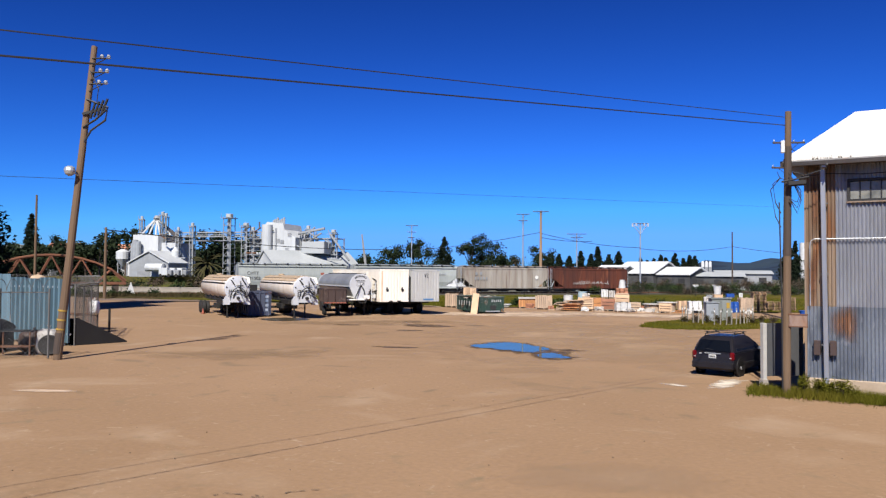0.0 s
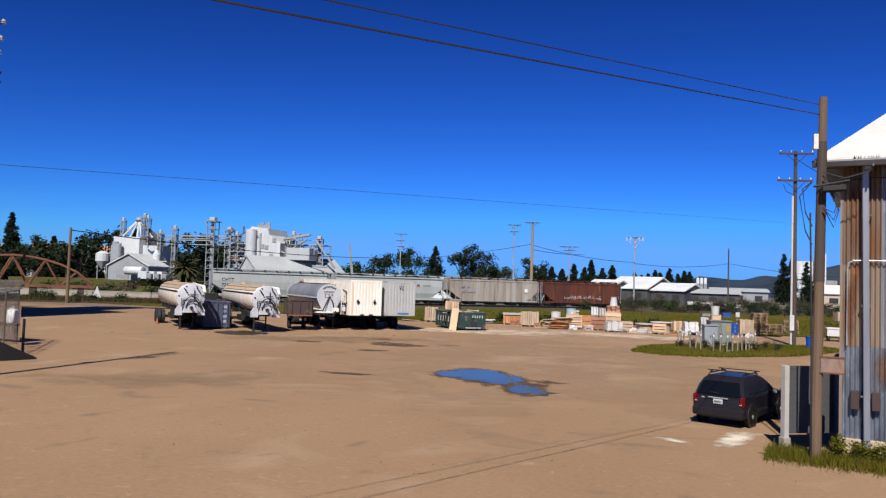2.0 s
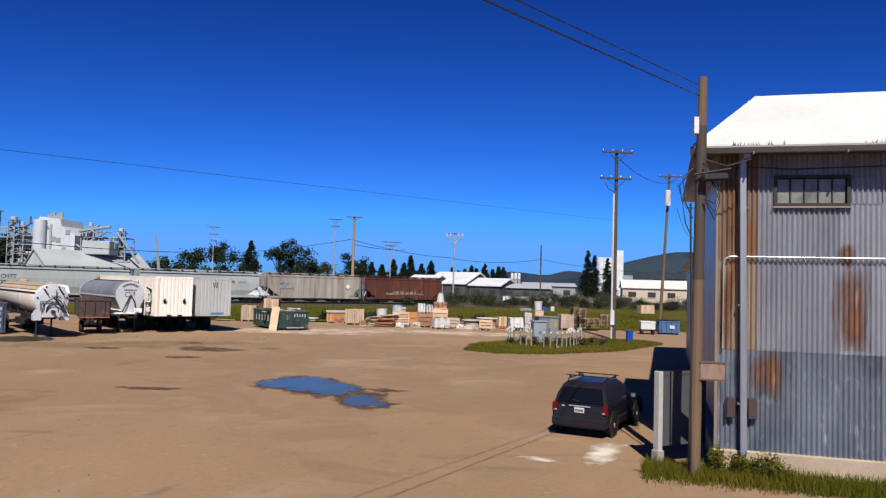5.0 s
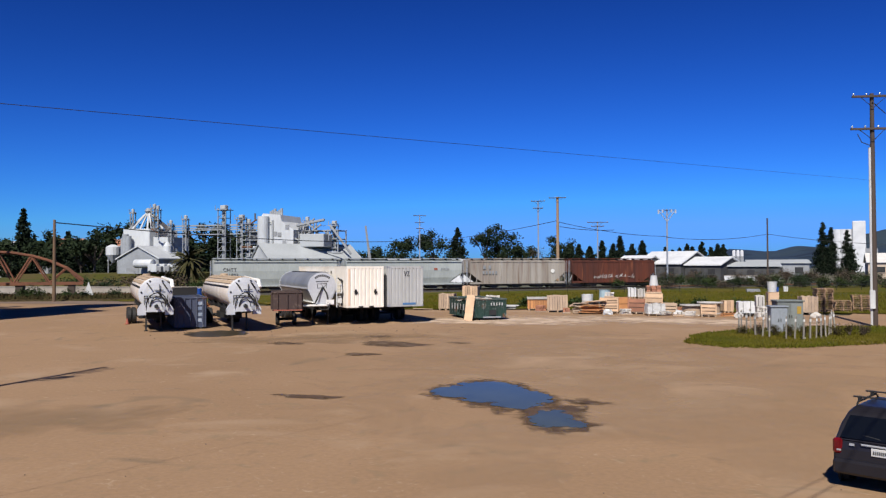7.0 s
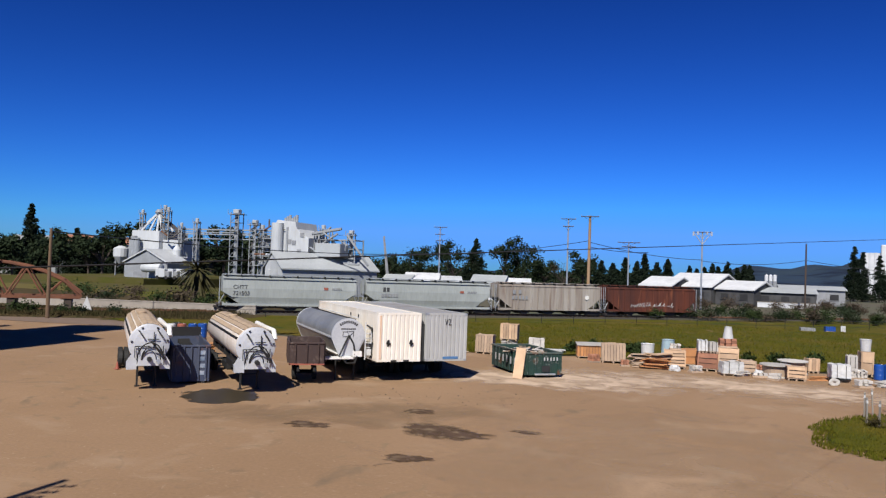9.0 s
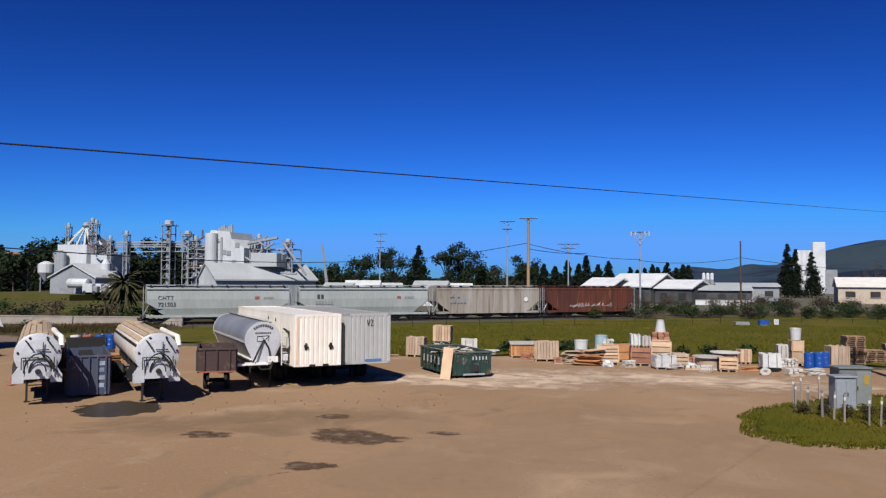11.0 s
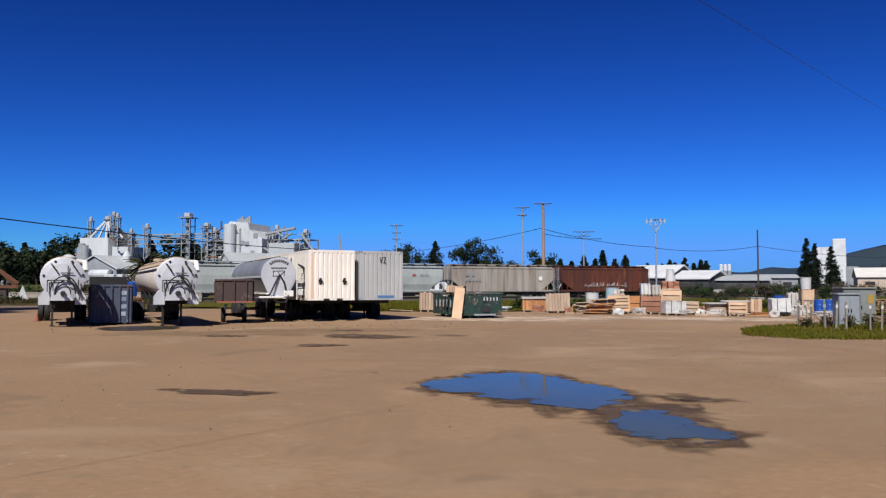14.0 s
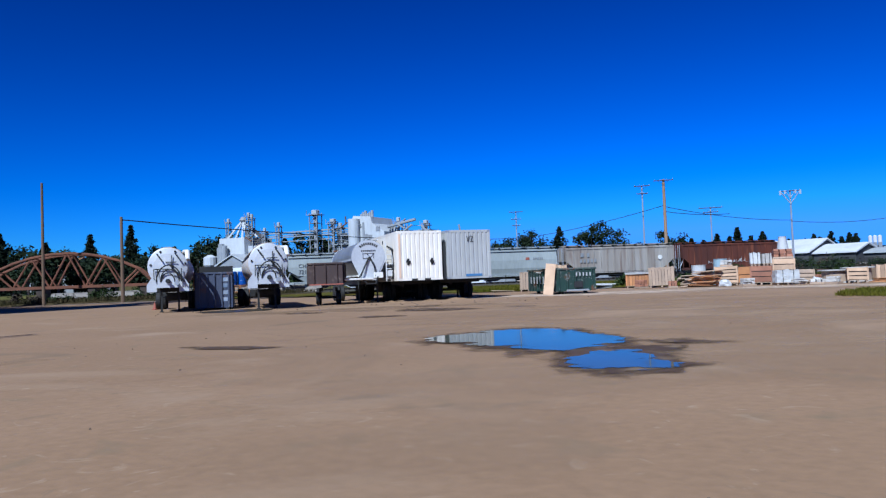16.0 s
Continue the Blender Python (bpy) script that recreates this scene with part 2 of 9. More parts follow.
M_BRIDGE = paint("bridge_rust", (0.173, 0.065, 0.032), (0.115, 0.047, 0.025), 0.85, big=0.8, fine=6, bump=0.2)
M_BALLAST = paint("dark_ballast", (0.056, 0.047, 0.035), (0.039, 0.037, 0.022), 0.95, big=0.5, fine=8, bump=0.4)
M_FOOT = paint("tan_concrete", (0.4, 0.31, 0.22), (0.32, 0.245, 0.17), 0.9, big=1.0, fine=16, bump=0.3)
M_CREAMWALL = paint("cream_wall", (0.446, 0.36, 0.274), (0.396, 0.317, 0.245), 0.8, fine=2, bump=0.0)
M_FARWHITE = paint("far_white_roof", (0.561, 0.57, 0.57), (0.468, 0.476, 0.484), 0.75, big=0.3, fine=2, bump=0.0)
M_FARGREY = paint("far_grey_wall", (0.245, 0.252, 0.259), (0.187, 0.194, 0.202), 0.8, fine=2, bump=0.0)
M_DARK = paint("dark_opening", (0.014, 0.014, 0.016), (0.022, 0.022, 0.022), 0.8, bump=0)
M_INK = paint("dark_lettering", (0.036, 0.036, 0.04), (0.05, 0.05, 0.05), 0.7, bump=0)
M_REDINK = paint("faded_red_lettering", (0.288, 0.072, 0.043), (0.252, 0.086, 0.058), 0.7, bump=0)
M_LIGHTINK = paint("pale_lettering", (0.432, 0.432, 0.418), (0.36, 0.36, 0.36), 0.7, bump=0)
M_BLUEINK = paint("blue_lettering", (0.058, 0.173, 0.36), (0.072, 0.158, 0.302), 0.7, bump=0)
M_YELLOW = paint("yellow_band", (0.36, 0.23, 0.029), (0.288, 0.18, 0.029), 0.6, bump=0)
M_TRUNK = paint("bark", (0.072, 0.054, 0.04), (0.05, 0.036, 0.029), 0.9, fine=20)
M_LEAF = paint("oak_leaves", (0.025, 0.036, 0.016), (0.014, 0.023, 0.012), 0.75, big=0.4, fine=3, bump=0, spec=0.08)
M_FIR = paint("fir_needles", (0.016, 0.024, 0.013), (0.01, 0.016, 0.009), 0.8, big=0.4, fine=3, bump=0, spec=0.08)
M_PALM = paint("palm_fronds", (0.061, 0.054, 0.022), (0.036, 0.036, 0.016), 0.7, big=1.5, fine=6, bump=0, spec=0.08)
M_BARE = paint("bare_twigs", (0.076, 0.058, 0.04), (0.054, 0.042, 0.03), 0.85, big=0.5, fine=5, bump=0, spec=0.08)
M_BUSH = paint("bush_leaves", (0.032, 0.05, 0.014), (0.022, 0.032, 0.013), 0.75, big=0.6, fine=4, bump=0, spec=0.08)
M_BLADE = paint("grass_blades", (0.06, 0.066, 0.003), (0.097, 0.077, 0.009), 0.8, big=0.25, fine=3, bump=0, spec=0.12)
# Distance haze is put into the hill colour as a blue tint.
M_HAZEHILL = paint("hazed_hill_cover", (0.032, 0.049, 0.062), (0.019, 0.032, 0.06), 0.95, big=0.006, fine=0.06, bump=0, spec=0.1, stain=[((0.012, 0.018, 0.031), 0.012, 0.5, 0.6)])
M_GRASS = paint("meadow", (0.06, 0.063, 0.003), (0.101, 0.077, 0.011), 0.95, big=0.12, fine=5, bump=0.5, depth=0.05, spec=0.1,
                stain=[((0.036, 0.054, 0.011), 0.35, 0.56, 0.7), ((0.158, 0.115, 0.065), 0.22, 0.62, 0.78)], fade=0.8)
M_LAWN = paint("green_lawn", (0.062, 0.065, 0.012), (0.083, 0.065, 0.027), 0.95, spec=0.1, big=0.1, fine=3, bump=0.4, depth=0.05, stain=[((0.086, 0.072, 0.025), 0.25, 0.6, 0.75)])
M_MUD = paint("wet_mud", (0.099, 0.061, 0.037), (0.068, 0.043, 0.025), 0.7, big=1.5, fine=14, bump=0.3, fade=2.2, spec=0.15, stain=[((0.194, 0.137, 0.083), 2.4, 0.52, 0.66)], edge=(0.9, 1.7))
M_WETMUD = paint("wet_silt", (0.054, 0.042, 0.024), (0.04, 0.032, 0.022), 0.35, big=1.2, fine=9, bump=0.15, fade=1.4, spec=0.2, edge=(0.9, 1.15))
M_DAMP = paint("damp_dirt", (0.267, 0.177, 0.102), (0.234, 0.155, 0.091), 0.9, big=0.5, fine=10, bump=0.3, spec=0.25, fade=0.45, edge=(1.0, 2.9))
M_STONELET = paint("pebble_stone", (0.137, 0.094, 0.061), (0.108, 0.076, 0.05), 0.9, fine=20)
M_PALEDUST = paint("white_dust", (0.534, 0.402, 0.286), (0.474, 0.344, 0.235), 0.95, big=1.2, fine=12, bump=0.2, fade=0.8, edge=(0.85, 2.1))
M_PALEDIRT = paint("pale_dirt", (0.374, 0.25, 0.153), (0.341, 0.226, 0.137), 0.95, spec=0.25, big=0.3, fine=9, bump=0.3, depth=0.015, fade=0.28, edge=(1.05, 2.5),
               stain=[((0.36, 0.259, 0.169), 0.8, 0.56, 0.75), ((0.238, 0.162, 0.095), 1.4, 0.62, 0.78), ((0.209, 0.144, 0.086), 4.0, 0.66, 0.8)])
M_LIME = paint("spilled_lime", (0.666, 0.594, 0.495), (0.522, 0.432, 0.324), 0.95, big=1.2, fine=12, bump=0.2, fade=1.3, edge=(0.8, 1.8))
M_TRACK = paint("tyre_worn_dirt", (0.173, 0.119, 0.083), (0.144, 0.101, 0.072), 0.9, big=1.2, fine=12, bump=0.3)
M_DIRT = paint("packed_dirt", (0.275, 0.173, 0.097), (0.237, 0.147, 0.08), 0.95, big=0.11, fine=9, bump=0.3, depth=0.015, spec=0.25,
               stain=[((0.313, 0.216, 0.135), 0.3, 0.56, 0.75), ((0.194, 0.137, 0.079), 0.75, 0.6, 0.78), ((0.18, 0.126, 0.076), 3.4, 0.66, 0.8), ((0.335, 0.239, 0.153), 1.5, 0.62, 0.8), ((0.158, 0.112, 0.068), 0.17, 0.62, 0.8)])
M_WATER = paint("puddle_water", (0.062, 0.072, 0.05), (0.048, 0.057, 0.04), 0.05, big=0.8, fine=5, bump=0, fade=1.7, spec=0.03, edge=(0.98, 1.12))
M_DRYWEED = paint("dry_weeds", (0.072, 0.05, 0.024), (0.045, 0.037, 0.016), 0.95, spec=0.1, big=0.4, fine=4, bump=0.4, depth=0.05, stain=[((0.043, 0.047, 0.014), 0.6, 0.55, 0.7)])
M_DRYBLADE = paint("dry_blades", (0.054, 0.04, 0.019), (0.036, 0.035, 0.013), 0.85, big=0.35, fine=3, bump=0, spec=0.08)
M_CORRLOW = paint("corrugated_stained", (0.242, 0.267, 0.307), (0.162, 0.182, 0.218), 0.45, 0.5, big=1.1, fine=14, bump=0.06, streak=2, stain=[((0.095, 0.109, 0.142), 1.4, 0.54, 0.7), ((0.456, 0.465, 0.494), 2.2, 0.62, 0.78)], vary=0.12)

# ---- building helpers ----
def thing(name, x, y, z=0.0, rz=0.0, label="", category="", group="", kind=""):
    ob = new(name)
    ob.matrix_basis = pose(x, y, z, 0, 0, rz)
    ob.empty_display_size = 0.3
    return tagged(ob, label, category, group, kind)


def part(name, bm, material, parent=None, label="", smooth=False):
    me = bpy.data.meshes.new(name)
    bm.normal_update()
    bm.to_mesh(me)
    bm.free()
    me.materials.append(material)
    if smooth:
        for p in me.polygons:
            p.use_smooth = True
    ob = new(name, me)
    if parent is not None:
        ob.parent = parent
    return tagged(ob, label)


def box(bm, sx, sy, sz, cx=0.0, cy=0.0, cz=0.0, rx=0, ry=0, rz=0, bevel=0.0):
    m = pose(cx, cy, cz, rx, ry, rz) @ Matrix.Diagonal((sx, sy, sz, 1))
    r = bmesh.ops.create_cube(bm, size=1.0, matrix=m)
    if bevel:
        es = list({e for v in r["verts"] for e in v.link_edges})
        bmesh.ops.bevel(bm, geom=es, offset=bevel, segments=1, affect="EDGES", profile=0.5)
    return bm


def rod(bm, p, q, r, r2=None, n=8, caps=True):
    p, q = Vector(p), Vector(q)
    d = q - p
    if d.length < 1e-6:
        return bm
    m = Matrix.Translation((p + q) / 2) @ d.to_track_quat("Z", "Y").to_matrix().to_4x4()
    bmesh.ops.create_cone(bm, cap_ends=caps, segments=n, radius1=r, radius2=r if r2 is None else r2, depth=d.length, matrix=m)
    return bm


def tube(bm, pts, r, n=6):
    pts = [Vector(p) for p in pts]
    rings = []
    for i, p in enumerate(pts):
        d = (pts[min(i + 1, len(pts) - 1)] - pts[max(i - 1, 0)]).normalized()
        q = d.to_track_quat("Z", "Y")
        rings.append([bm.verts.new(p + q @ Vector((math.cos(a) * r, math.sin(a) * r, 0))) for a in (2 * math.pi * k / n for k in range(n))])
    for a, b in zip(rings, rings[1:]):
        for k in range(n):
            bm.faces.new((a[k], a[(k + 1) % n], b[(k + 1) % n], b[k]))
    bm.faces.new(rings[0][::-1])
    bm.faces.new(rings[-1])
    return bm


def prism(bm, outline, axis="y", lo=0.0, hi=1.0):
    """Extrudes a closed outline of pairs along an axis: y takes (x, z), x takes (y, z), z takes (x, y)."""
    put = {"y": lambda a, b, c: (a, c, b), "x": lambda a, b, c: (c, a, b), "z": lambda a, b, c: (a, b, c)}[axis]
    lower = [bm.verts.new(put(a, b, lo)) for a, b in outline]
    upper = [bm.verts.new(put(a, b, hi)) for a, b in outline]
    n = len(outline)
    fs = [bm.faces.new(lower[::-1]), bm.faces.new(upper)]
    for k in range(n):
        fs.append(bm.faces.new((lower[k], lower[(k + 1) % n], upper[(k + 1) % n], upper[k])))
    bmesh.ops.recalc_face_normals(bm, faces=fs)
    return bm


def lathe(bm, profile, n=24, m=None):
    """Turns a profile of (radius, height) about z."""
    m = m or Matrix()
    rings = [[bm.verts.new(m @ Vector((r * math.cos(2 * math.pi * k / n), r * math.sin(2 * math.pi * k / n), z))) for k in range(n)] for r, z in profile]
    fs = []
    for a, b in zip(rings, rings[1:]):
        for k in range(n):
            fs.append(bm.faces.new((a[k], a[(k + 1) % n], b[(k + 1) % n], b[k])))
    fs.append(bm.faces.new(rings[0][::-1]))
    fs.append(bm.faces.new(rings[-1]))
    bmesh.ops.recalc_face_normals(bm, faces=fs)
    return bm


def ribbed(bm, width, height, pitch, depth, m=None, wave=None, thick=0.012, z0=0.0):
    """A ribbed sheet in the xz plane, from x = 0, facing -y. wave: offsets within one pitch, as (fraction, depth share)."""
    m = m or Matrix()
    wave = wave or [(0.0, 0.0), (0.18, 0.0), (0.3, 1.0), (0.7, 1.0), (0.82, 0.0)]
    xs = []
    k = 0
    while True:
        for f, d in wave:
            x = (k + f) * pitch
            if x > width:
                break
            xs.append((x, d * depth))
        k += 1
        if k * pitch > width:
            break
    if xs[-1][0] < width - 1e-4:
        xs.append((width, xs[-1][1]))
    fs = []
    front = [[bm.verts.new(m @ Vector((x, d, z0 + h))) for h in (0, height)] for x, d in xs]
    back = [[bm.verts.new(m @ Vector((x, d + thick, z0 + h))) for h in (0, height)] for x, d in xs]
    for i in range(len(xs) - 1):
        a, b, c, d = front[i], front[i + 1], back[i], back[i + 1]
        fs += [bm.faces.new((a[0], b[0], b[1], a[1])), bm.faces.new((d[0], c[0], c[1], d[1])),
               bm.faces.new((a[1], b[1], d[1], c[1])), bm.faces.new((b[0], a[0], c[0], d[0]))]
    for a, c in ((front[0], back[0]), (front[-1], back[-1])):
        fs.append(bm.faces.new((a[0], a[1], c[1], c[0])))
    bmesh.ops.recalc_face_normals(bm, faces=fs)
    return bm


SINE = [(k / 8, 0.5 - 0.5 * math.cos(2 * math.pi * k / 8)) for k in range(8)]


def bar_text(bm, x, z, w, h, y=0.0, gap=0.25, n=5):
    """Unreadable lettering: a row of plain upright bars on a face in the xz plane."""
    step = w / n
    for k in range(n):
        box(bm, step * (1 - gap), 0.008, h, x + (k + 0.5) * step, y, z + h / 2)
    return bm


def words(text, size, m, material, parent, name="lettering"):
    cu = bpy.data.curves.new(name, "FONT")
    cu.body, cu.size, cu.extrude = text, size, 0.004
    tmp = bpy.data.objects.new(name, cu)
    scene.collection.objects.link(tmp)
    me = bpy.data.meshes.new_from_object(tmp.evaluated_get(bpy.context.evaluated_depsgraph_get()))
    bpy.data.objects.remove(tmp)
    me.transform(m)
    me.materials.clear()
    me.materials.append(material)
    ob = new(name, me)
    ob.parent = parent
    return ob


def wheel(parent, x, y, r, w, axis="y", rim=M_STEEL, double=False):
    """A tyre with tread shoulders and a dished rim as its part."""
    m = pose(x, y, r, *((90, 0, 0) if axis == "y" else (0, 90, 0)))
    t = part("wheel", lathe(bmesh.new(), [(r * 0.55, -w / 2), (r * 0.9, -w / 2), (r, -w * 0.36), (r, w * 0.36), (r * 0.9, w / 2), (r * 0.55, w / 2)], 22, m), M_BLACK, parent, smooth=False)
    part("rim", lathe(bmesh.new(), [(r * 0.2, -w * 0.54), (r * 0.3, -w * 0.3), (r * 0.56, -w * 0.47), (r * 0.56, w * 0.47), (r * 0.3, w * 0.3), (r * 0.2, w * 0.54)], 16, m), rim, t)
    return t


def sag(p, q, drop, n=14):
    p, q = Vector(p), Vector(q)
    return [p.lerp(q, k / n) - Vector((0, 0, drop * 4 * (k / n) * (1 - k / n))) for k in range(n + 1)]


def wire(name, p, q, drop, r, label, n=14):
    ob = part(name, tube(bmesh.new(), sag(p, q, drop, n), r, 5), M_WIRE)
    return tagged(ob, label, "cable", "overhead lines")


def blob_outline(cx, cy, rx, ry, n=40, rough=0.25, seed=0, rz=0.0):
    rnd = random.Random(seed)
    ph = [(rnd.uniform(0, 6.28), rnd.uniform(0.4, 1.0), k) for k in (2, 3, 5, 7, 11, 17, 23)]
    out = []
    c, s = math.cos(radians(rz)), math.sin(radians(rz))
    for i in range(n):
        a = 2 * math.pi * i / n
        w = 1 + rough * sum(m * math.sin(k * a + p) / k ** 0.7 for p, m, k in ph) * 0.6
        x, y = rx * w * math.cos(a), ry * w * math.sin(a)
        out.append((cx + c * x - s * y, cy + s * x + c * y))
    return out


def sheet(name, outline, z, material, label, category="ground patch", bulge=0.0, kind="structure", rim=0.55):
    bm = bmesh.new()
    soft = bm.verts.layers.float.new("fade")
    cx = sum(p[0] for p in outline) / len(outline)
    cy = sum(p[1] for p in outline) / len(outline)
    mid = bm.verts.new((cx, cy, z + bulge))
    inner = [bm.verts.new((cx + (x - cx) * rim, cy + (y - cy) * rim, z + bulge * 0.8)) for x, y in outline]
    vs = [bm.verts.new((x, y, z)) for x, y in outline]
    for v in [mid, *inner]:
        v[soft] = 1.0
    n = len(vs)
    for k in range(n):
        j = (k + 1) % n
        bm.faces.new((mid, inner[k], inner[j]))
        bm.faces.new((inner[k], vs[k], vs[j], inner[j]))
    bmesh.ops.recalc_face_normals(bm, faces=bm.faces)
    for f in bm.faces:
        if f.normal.z < 0:
            f.normal_flip()
    return tagged(part(name, bm, material), label, category, "", kind)

# ---- ground ----
def ground_sheet():
    bm = bmesh.new()
    xs = [-1800, -900, -450, -220] + [-120 + 8 * k for k in range(31)] + [220, 450, 900, 1800]
    ys = [-500, -200, -80] + [-40 + 8 * k for k in range(26)] + [220, 320, 520, 900, 1800, 2600]
    grid = [[bm.verts.new((x, y, -0.08)) for y in ys] for x in xs]
    for a, b in zip(grid, grid[1:]):
        for k in range(len(ys) - 1):
            bm.faces.new((a[k], b[k], b[k + 1], a[k + 1]))
    return tagged(part("ground", bm, M_FARGROUND), "dry brown earth under the yard and the fields", "ground", "", "structure")


M_FARGROUND = paint("far_earth", (0.086, 0.072, 0.043), (0.065, 0.072, 0.032), 0.95, big=0.03, fine=0.6, bump=0)
ground_sheet()


def yard_sheet():
    """The dirt yard: a fine sheet with gentle unevenness, flat where things stand."""
    bm = bmesh.new()
    n, m = 90, 86
    x0, x1, y0, y1 = -75.0, 40.0, -45.0, 68.0
    grid = []
    for i in range(n + 1):
        row = []
        for j in range(m + 1):
            x, y = x0 + (x1 - x0) * i / n, y0 + (y1 - y0) * j / m
            if j == m:
                y += noise.noise(Vector((x * 0.15, 3, 0))) * 2.5 + (4 if x > 12 else 0)
            z = 0.012 * noise.noise(Vector((x * 0.12, y * 0.12, 0))) - 0.008
            row.append(bm.verts.new((x, y, min(z, 0.0))))
        grid.append(row)
    for a, b in zip(grid, grid[1:]):
        for k in range(m):
            bm.faces.new((a[k], b[k], b[k + 1], a[k + 1]))
    return tagged(part("yard", bm, M_DIRT, smooth=True), "wide yard of packed pale brown dirt", "yard", "", "structure")


yard_sheet()
field = sheet("grass_field", [(-60, 72), (-40, 71), (-28, 66), (-20, 65.5), (-12, 69.5), (-4, 70), (4, 69), (12, 69), (17, 69), (22, 70), (28, 84), (40, 110), (60, 150), (40, 170), (10, 150), (-4, 138), (-20, 124), (-40, 107), (-62, 92)],
              0.02, M_GRASS, "green spring meadow between the yard and the railway", "meadow", 0.12, rim=0.95)
lane = sheet("dirt_lane", [(17, 58), (26, 60), (34, 80), (46, 112), (60, 140), (68, 150), (62, 152), (48, 130), (36, 106), (27, 84), (20, 68)],
             0.03, M_DIRT, "narrow dirt lane leaving the yard past the meadow", "lane", rim=0.8)
ISLE = blob_outline(7.0, 49.0, 8.4, 4.2, 44, 0.17, 3, 48)
island = sheet("grass_island", ISLE, 0.01, M_GRASS, "overgrown grass island round grey cabinets", "grass patch", 0.12, rim=0.85)
road = sheet("side_road", [(-150, 62), (-60, 66.5), (-42, 70), (-41, 76), (-62, 76), (-150, 88)], 0.015, M_TRACK, "brown dirt track beyond the parked trailers", "road")
dry = sheet("dry_verge", [(-140, 44), (-100, 54), (-80, 62.5), (-66, 70), (-56, 75.5), (-50, 78), (-48, 84), (-50, 94), (-56, 106), (-72, 118), (-96, 124), (-130, 122), (-170, 118)], -0.015, M_DRYWEED, "dry brown weedy verge before the railway", "verge", 0.24, rim=0.97)
shoulder = sheet("grass_shoulder", [(-190, 116), (-130, 117), (-102, 116), (-84, 110), (-66, 107), (-60, 110), (-72, 124), (-90, 140), (-120, 156), (-200, 165)],
                 0.02, M_LAWN, "weedy green verge between the road and the mill", "verge", 1.2, rim=0.93)
weeds_a = sheet("weed_strip", blob_outline(8.8, 14.6, 4.6, 0.62, 40, 0.2, 8, -15), 0.012, M_GRASS, "strip of weeds along the shed's concrete footing", "grass patch", 0.04)

# puddles: water in muddy rims, each a sheet whose shore follows a few overlapping lobes
def pool(name, lobes, z, material, label, category, grow=0.0, soft=0.9, step=0.13):
    """A thin sheet over lobes (x, y, rx, ry, turn); the attribute "fade" falls off across the shore."""
    x0 = min(l[0] - max(l[2], l[3]) for l in lobes) - 1.2
    x1 = max(l[0] + max(l[2], l[3]) for l in lobes) + 1.2
    y0 = min(l[1] - max(l[2], l[3]) for l in lobes) - 1.2
    y1 = max(l[1] + max(l[2], l[3]) for l in lobes) + 1.2

    def depth(x, y):
        best = -9.0
        for cx, cy, rx, ry, turn in lobes:
            c, sn = math.cos(radians(turn)), math.sin(radians(turn))
            u, v = (x - cx) * c + (y - cy) * sn, -(x - cx) * sn + (y - cy) * c
            best = max(best, (1 - math.hypot(u / rx, v / ry)) * min(rx, ry))
        return 0.25 + (best + grow) / soft
    nx, ny = int((x1 - x0) / step) + 1, int((y1 - y0) / step) + 1
    bm = bmesh.new()
    lay = bm.verts.layers.float.new("fade")
    grid = []
    for i in range(nx + 1):
        row = []
        for j in range(ny + 1):
            x, y = x0 + i * step, y0 + j * step
            f = depth(x, y)
            v = bm.verts.new((x, y, z)) if f > -0.35 else None
            if v:
                v[lay] = max(-0.6, min(1.0, f))
            row.append(v)
        grid.append(row)
    for p, q in zip(grid, grid[1:]):
        for k in range(ny):
            four = (p[k], q[k], q[k + 1], p[k + 1])
            if all(four):
                bm.faces.new(four)
    bmesh.ops.delete(bm, geom=[v for v in bm.verts if not v.link_faces], context="VERTS")
    return tagged(part(name, bm, material), label, category, "", "structure")


BIG = [(-4.8, 27.1, 1.1, 2.0, 20), (-5.75, 27.0, 0.8, 1.1, 10), (-3.9, 26.6, 0.75, 1.5, 35), (-3.6, 25.5, 0.45, 0.95, -10)]
SMALL = [(-2.45, 23.7, 0.55, 1.0, 12), (-2.05, 23.35, 0.4, 0.6, 20)]
pool("puddle", BIG, 0.014, M_WATER, "still rain puddle reflecting the blue sky", "puddle", soft=0.38)
pool("puddle", SMALL, 0.014, M_WATER, "smaller rain puddle with a muddy shore", "puddle", soft=0.34)
pool("mud_patch", BIG + SMALL + [(-3.1, 24.9, 0.5, 0.9, 30), (-2.3, 25.0, 0.35, 0.5, 0)], 0.008, M_MUD, "dark gravelly mud round two puddles", "mud patch", 0.25, 0.5)
pool("mud_patch", [(-2.0, 26.3, 0.5, 0.28, -10)], 0.008, M_MUD, "small damp hollow beside the puddle", "mud patch", 0.1, 0.5)
pool("mud_patch", [(-24.0, 41.8, 1.45, 1.75, 35)], 0.008, M_WETMUD, "dark wet silt before the parked trailers", "mud patch", 0.15, 0.5)
sheet("mud_patch", blob_outline(-12.6, 39.2, 1.9, 1.3, 44, 0.35, 9, -8), 0.006, M_MUD, "dark damp hollow in the dirt", "mud patch")
sheet("mud_patch", blob_outline(-14.7, 42.6, 0.8, 0.55, 30, 0.35, 19, 0), 0.006, M_MUD, "dark damp hollow in the dirt", "mud patch")
sheet("mud_patch", blob_outline(-9.7, 40.6, 0.7, 0.35, 30, 0.3, 29, 0), 0.006, M_MUD, "dark damp hollow in the dirt", "mud patch")
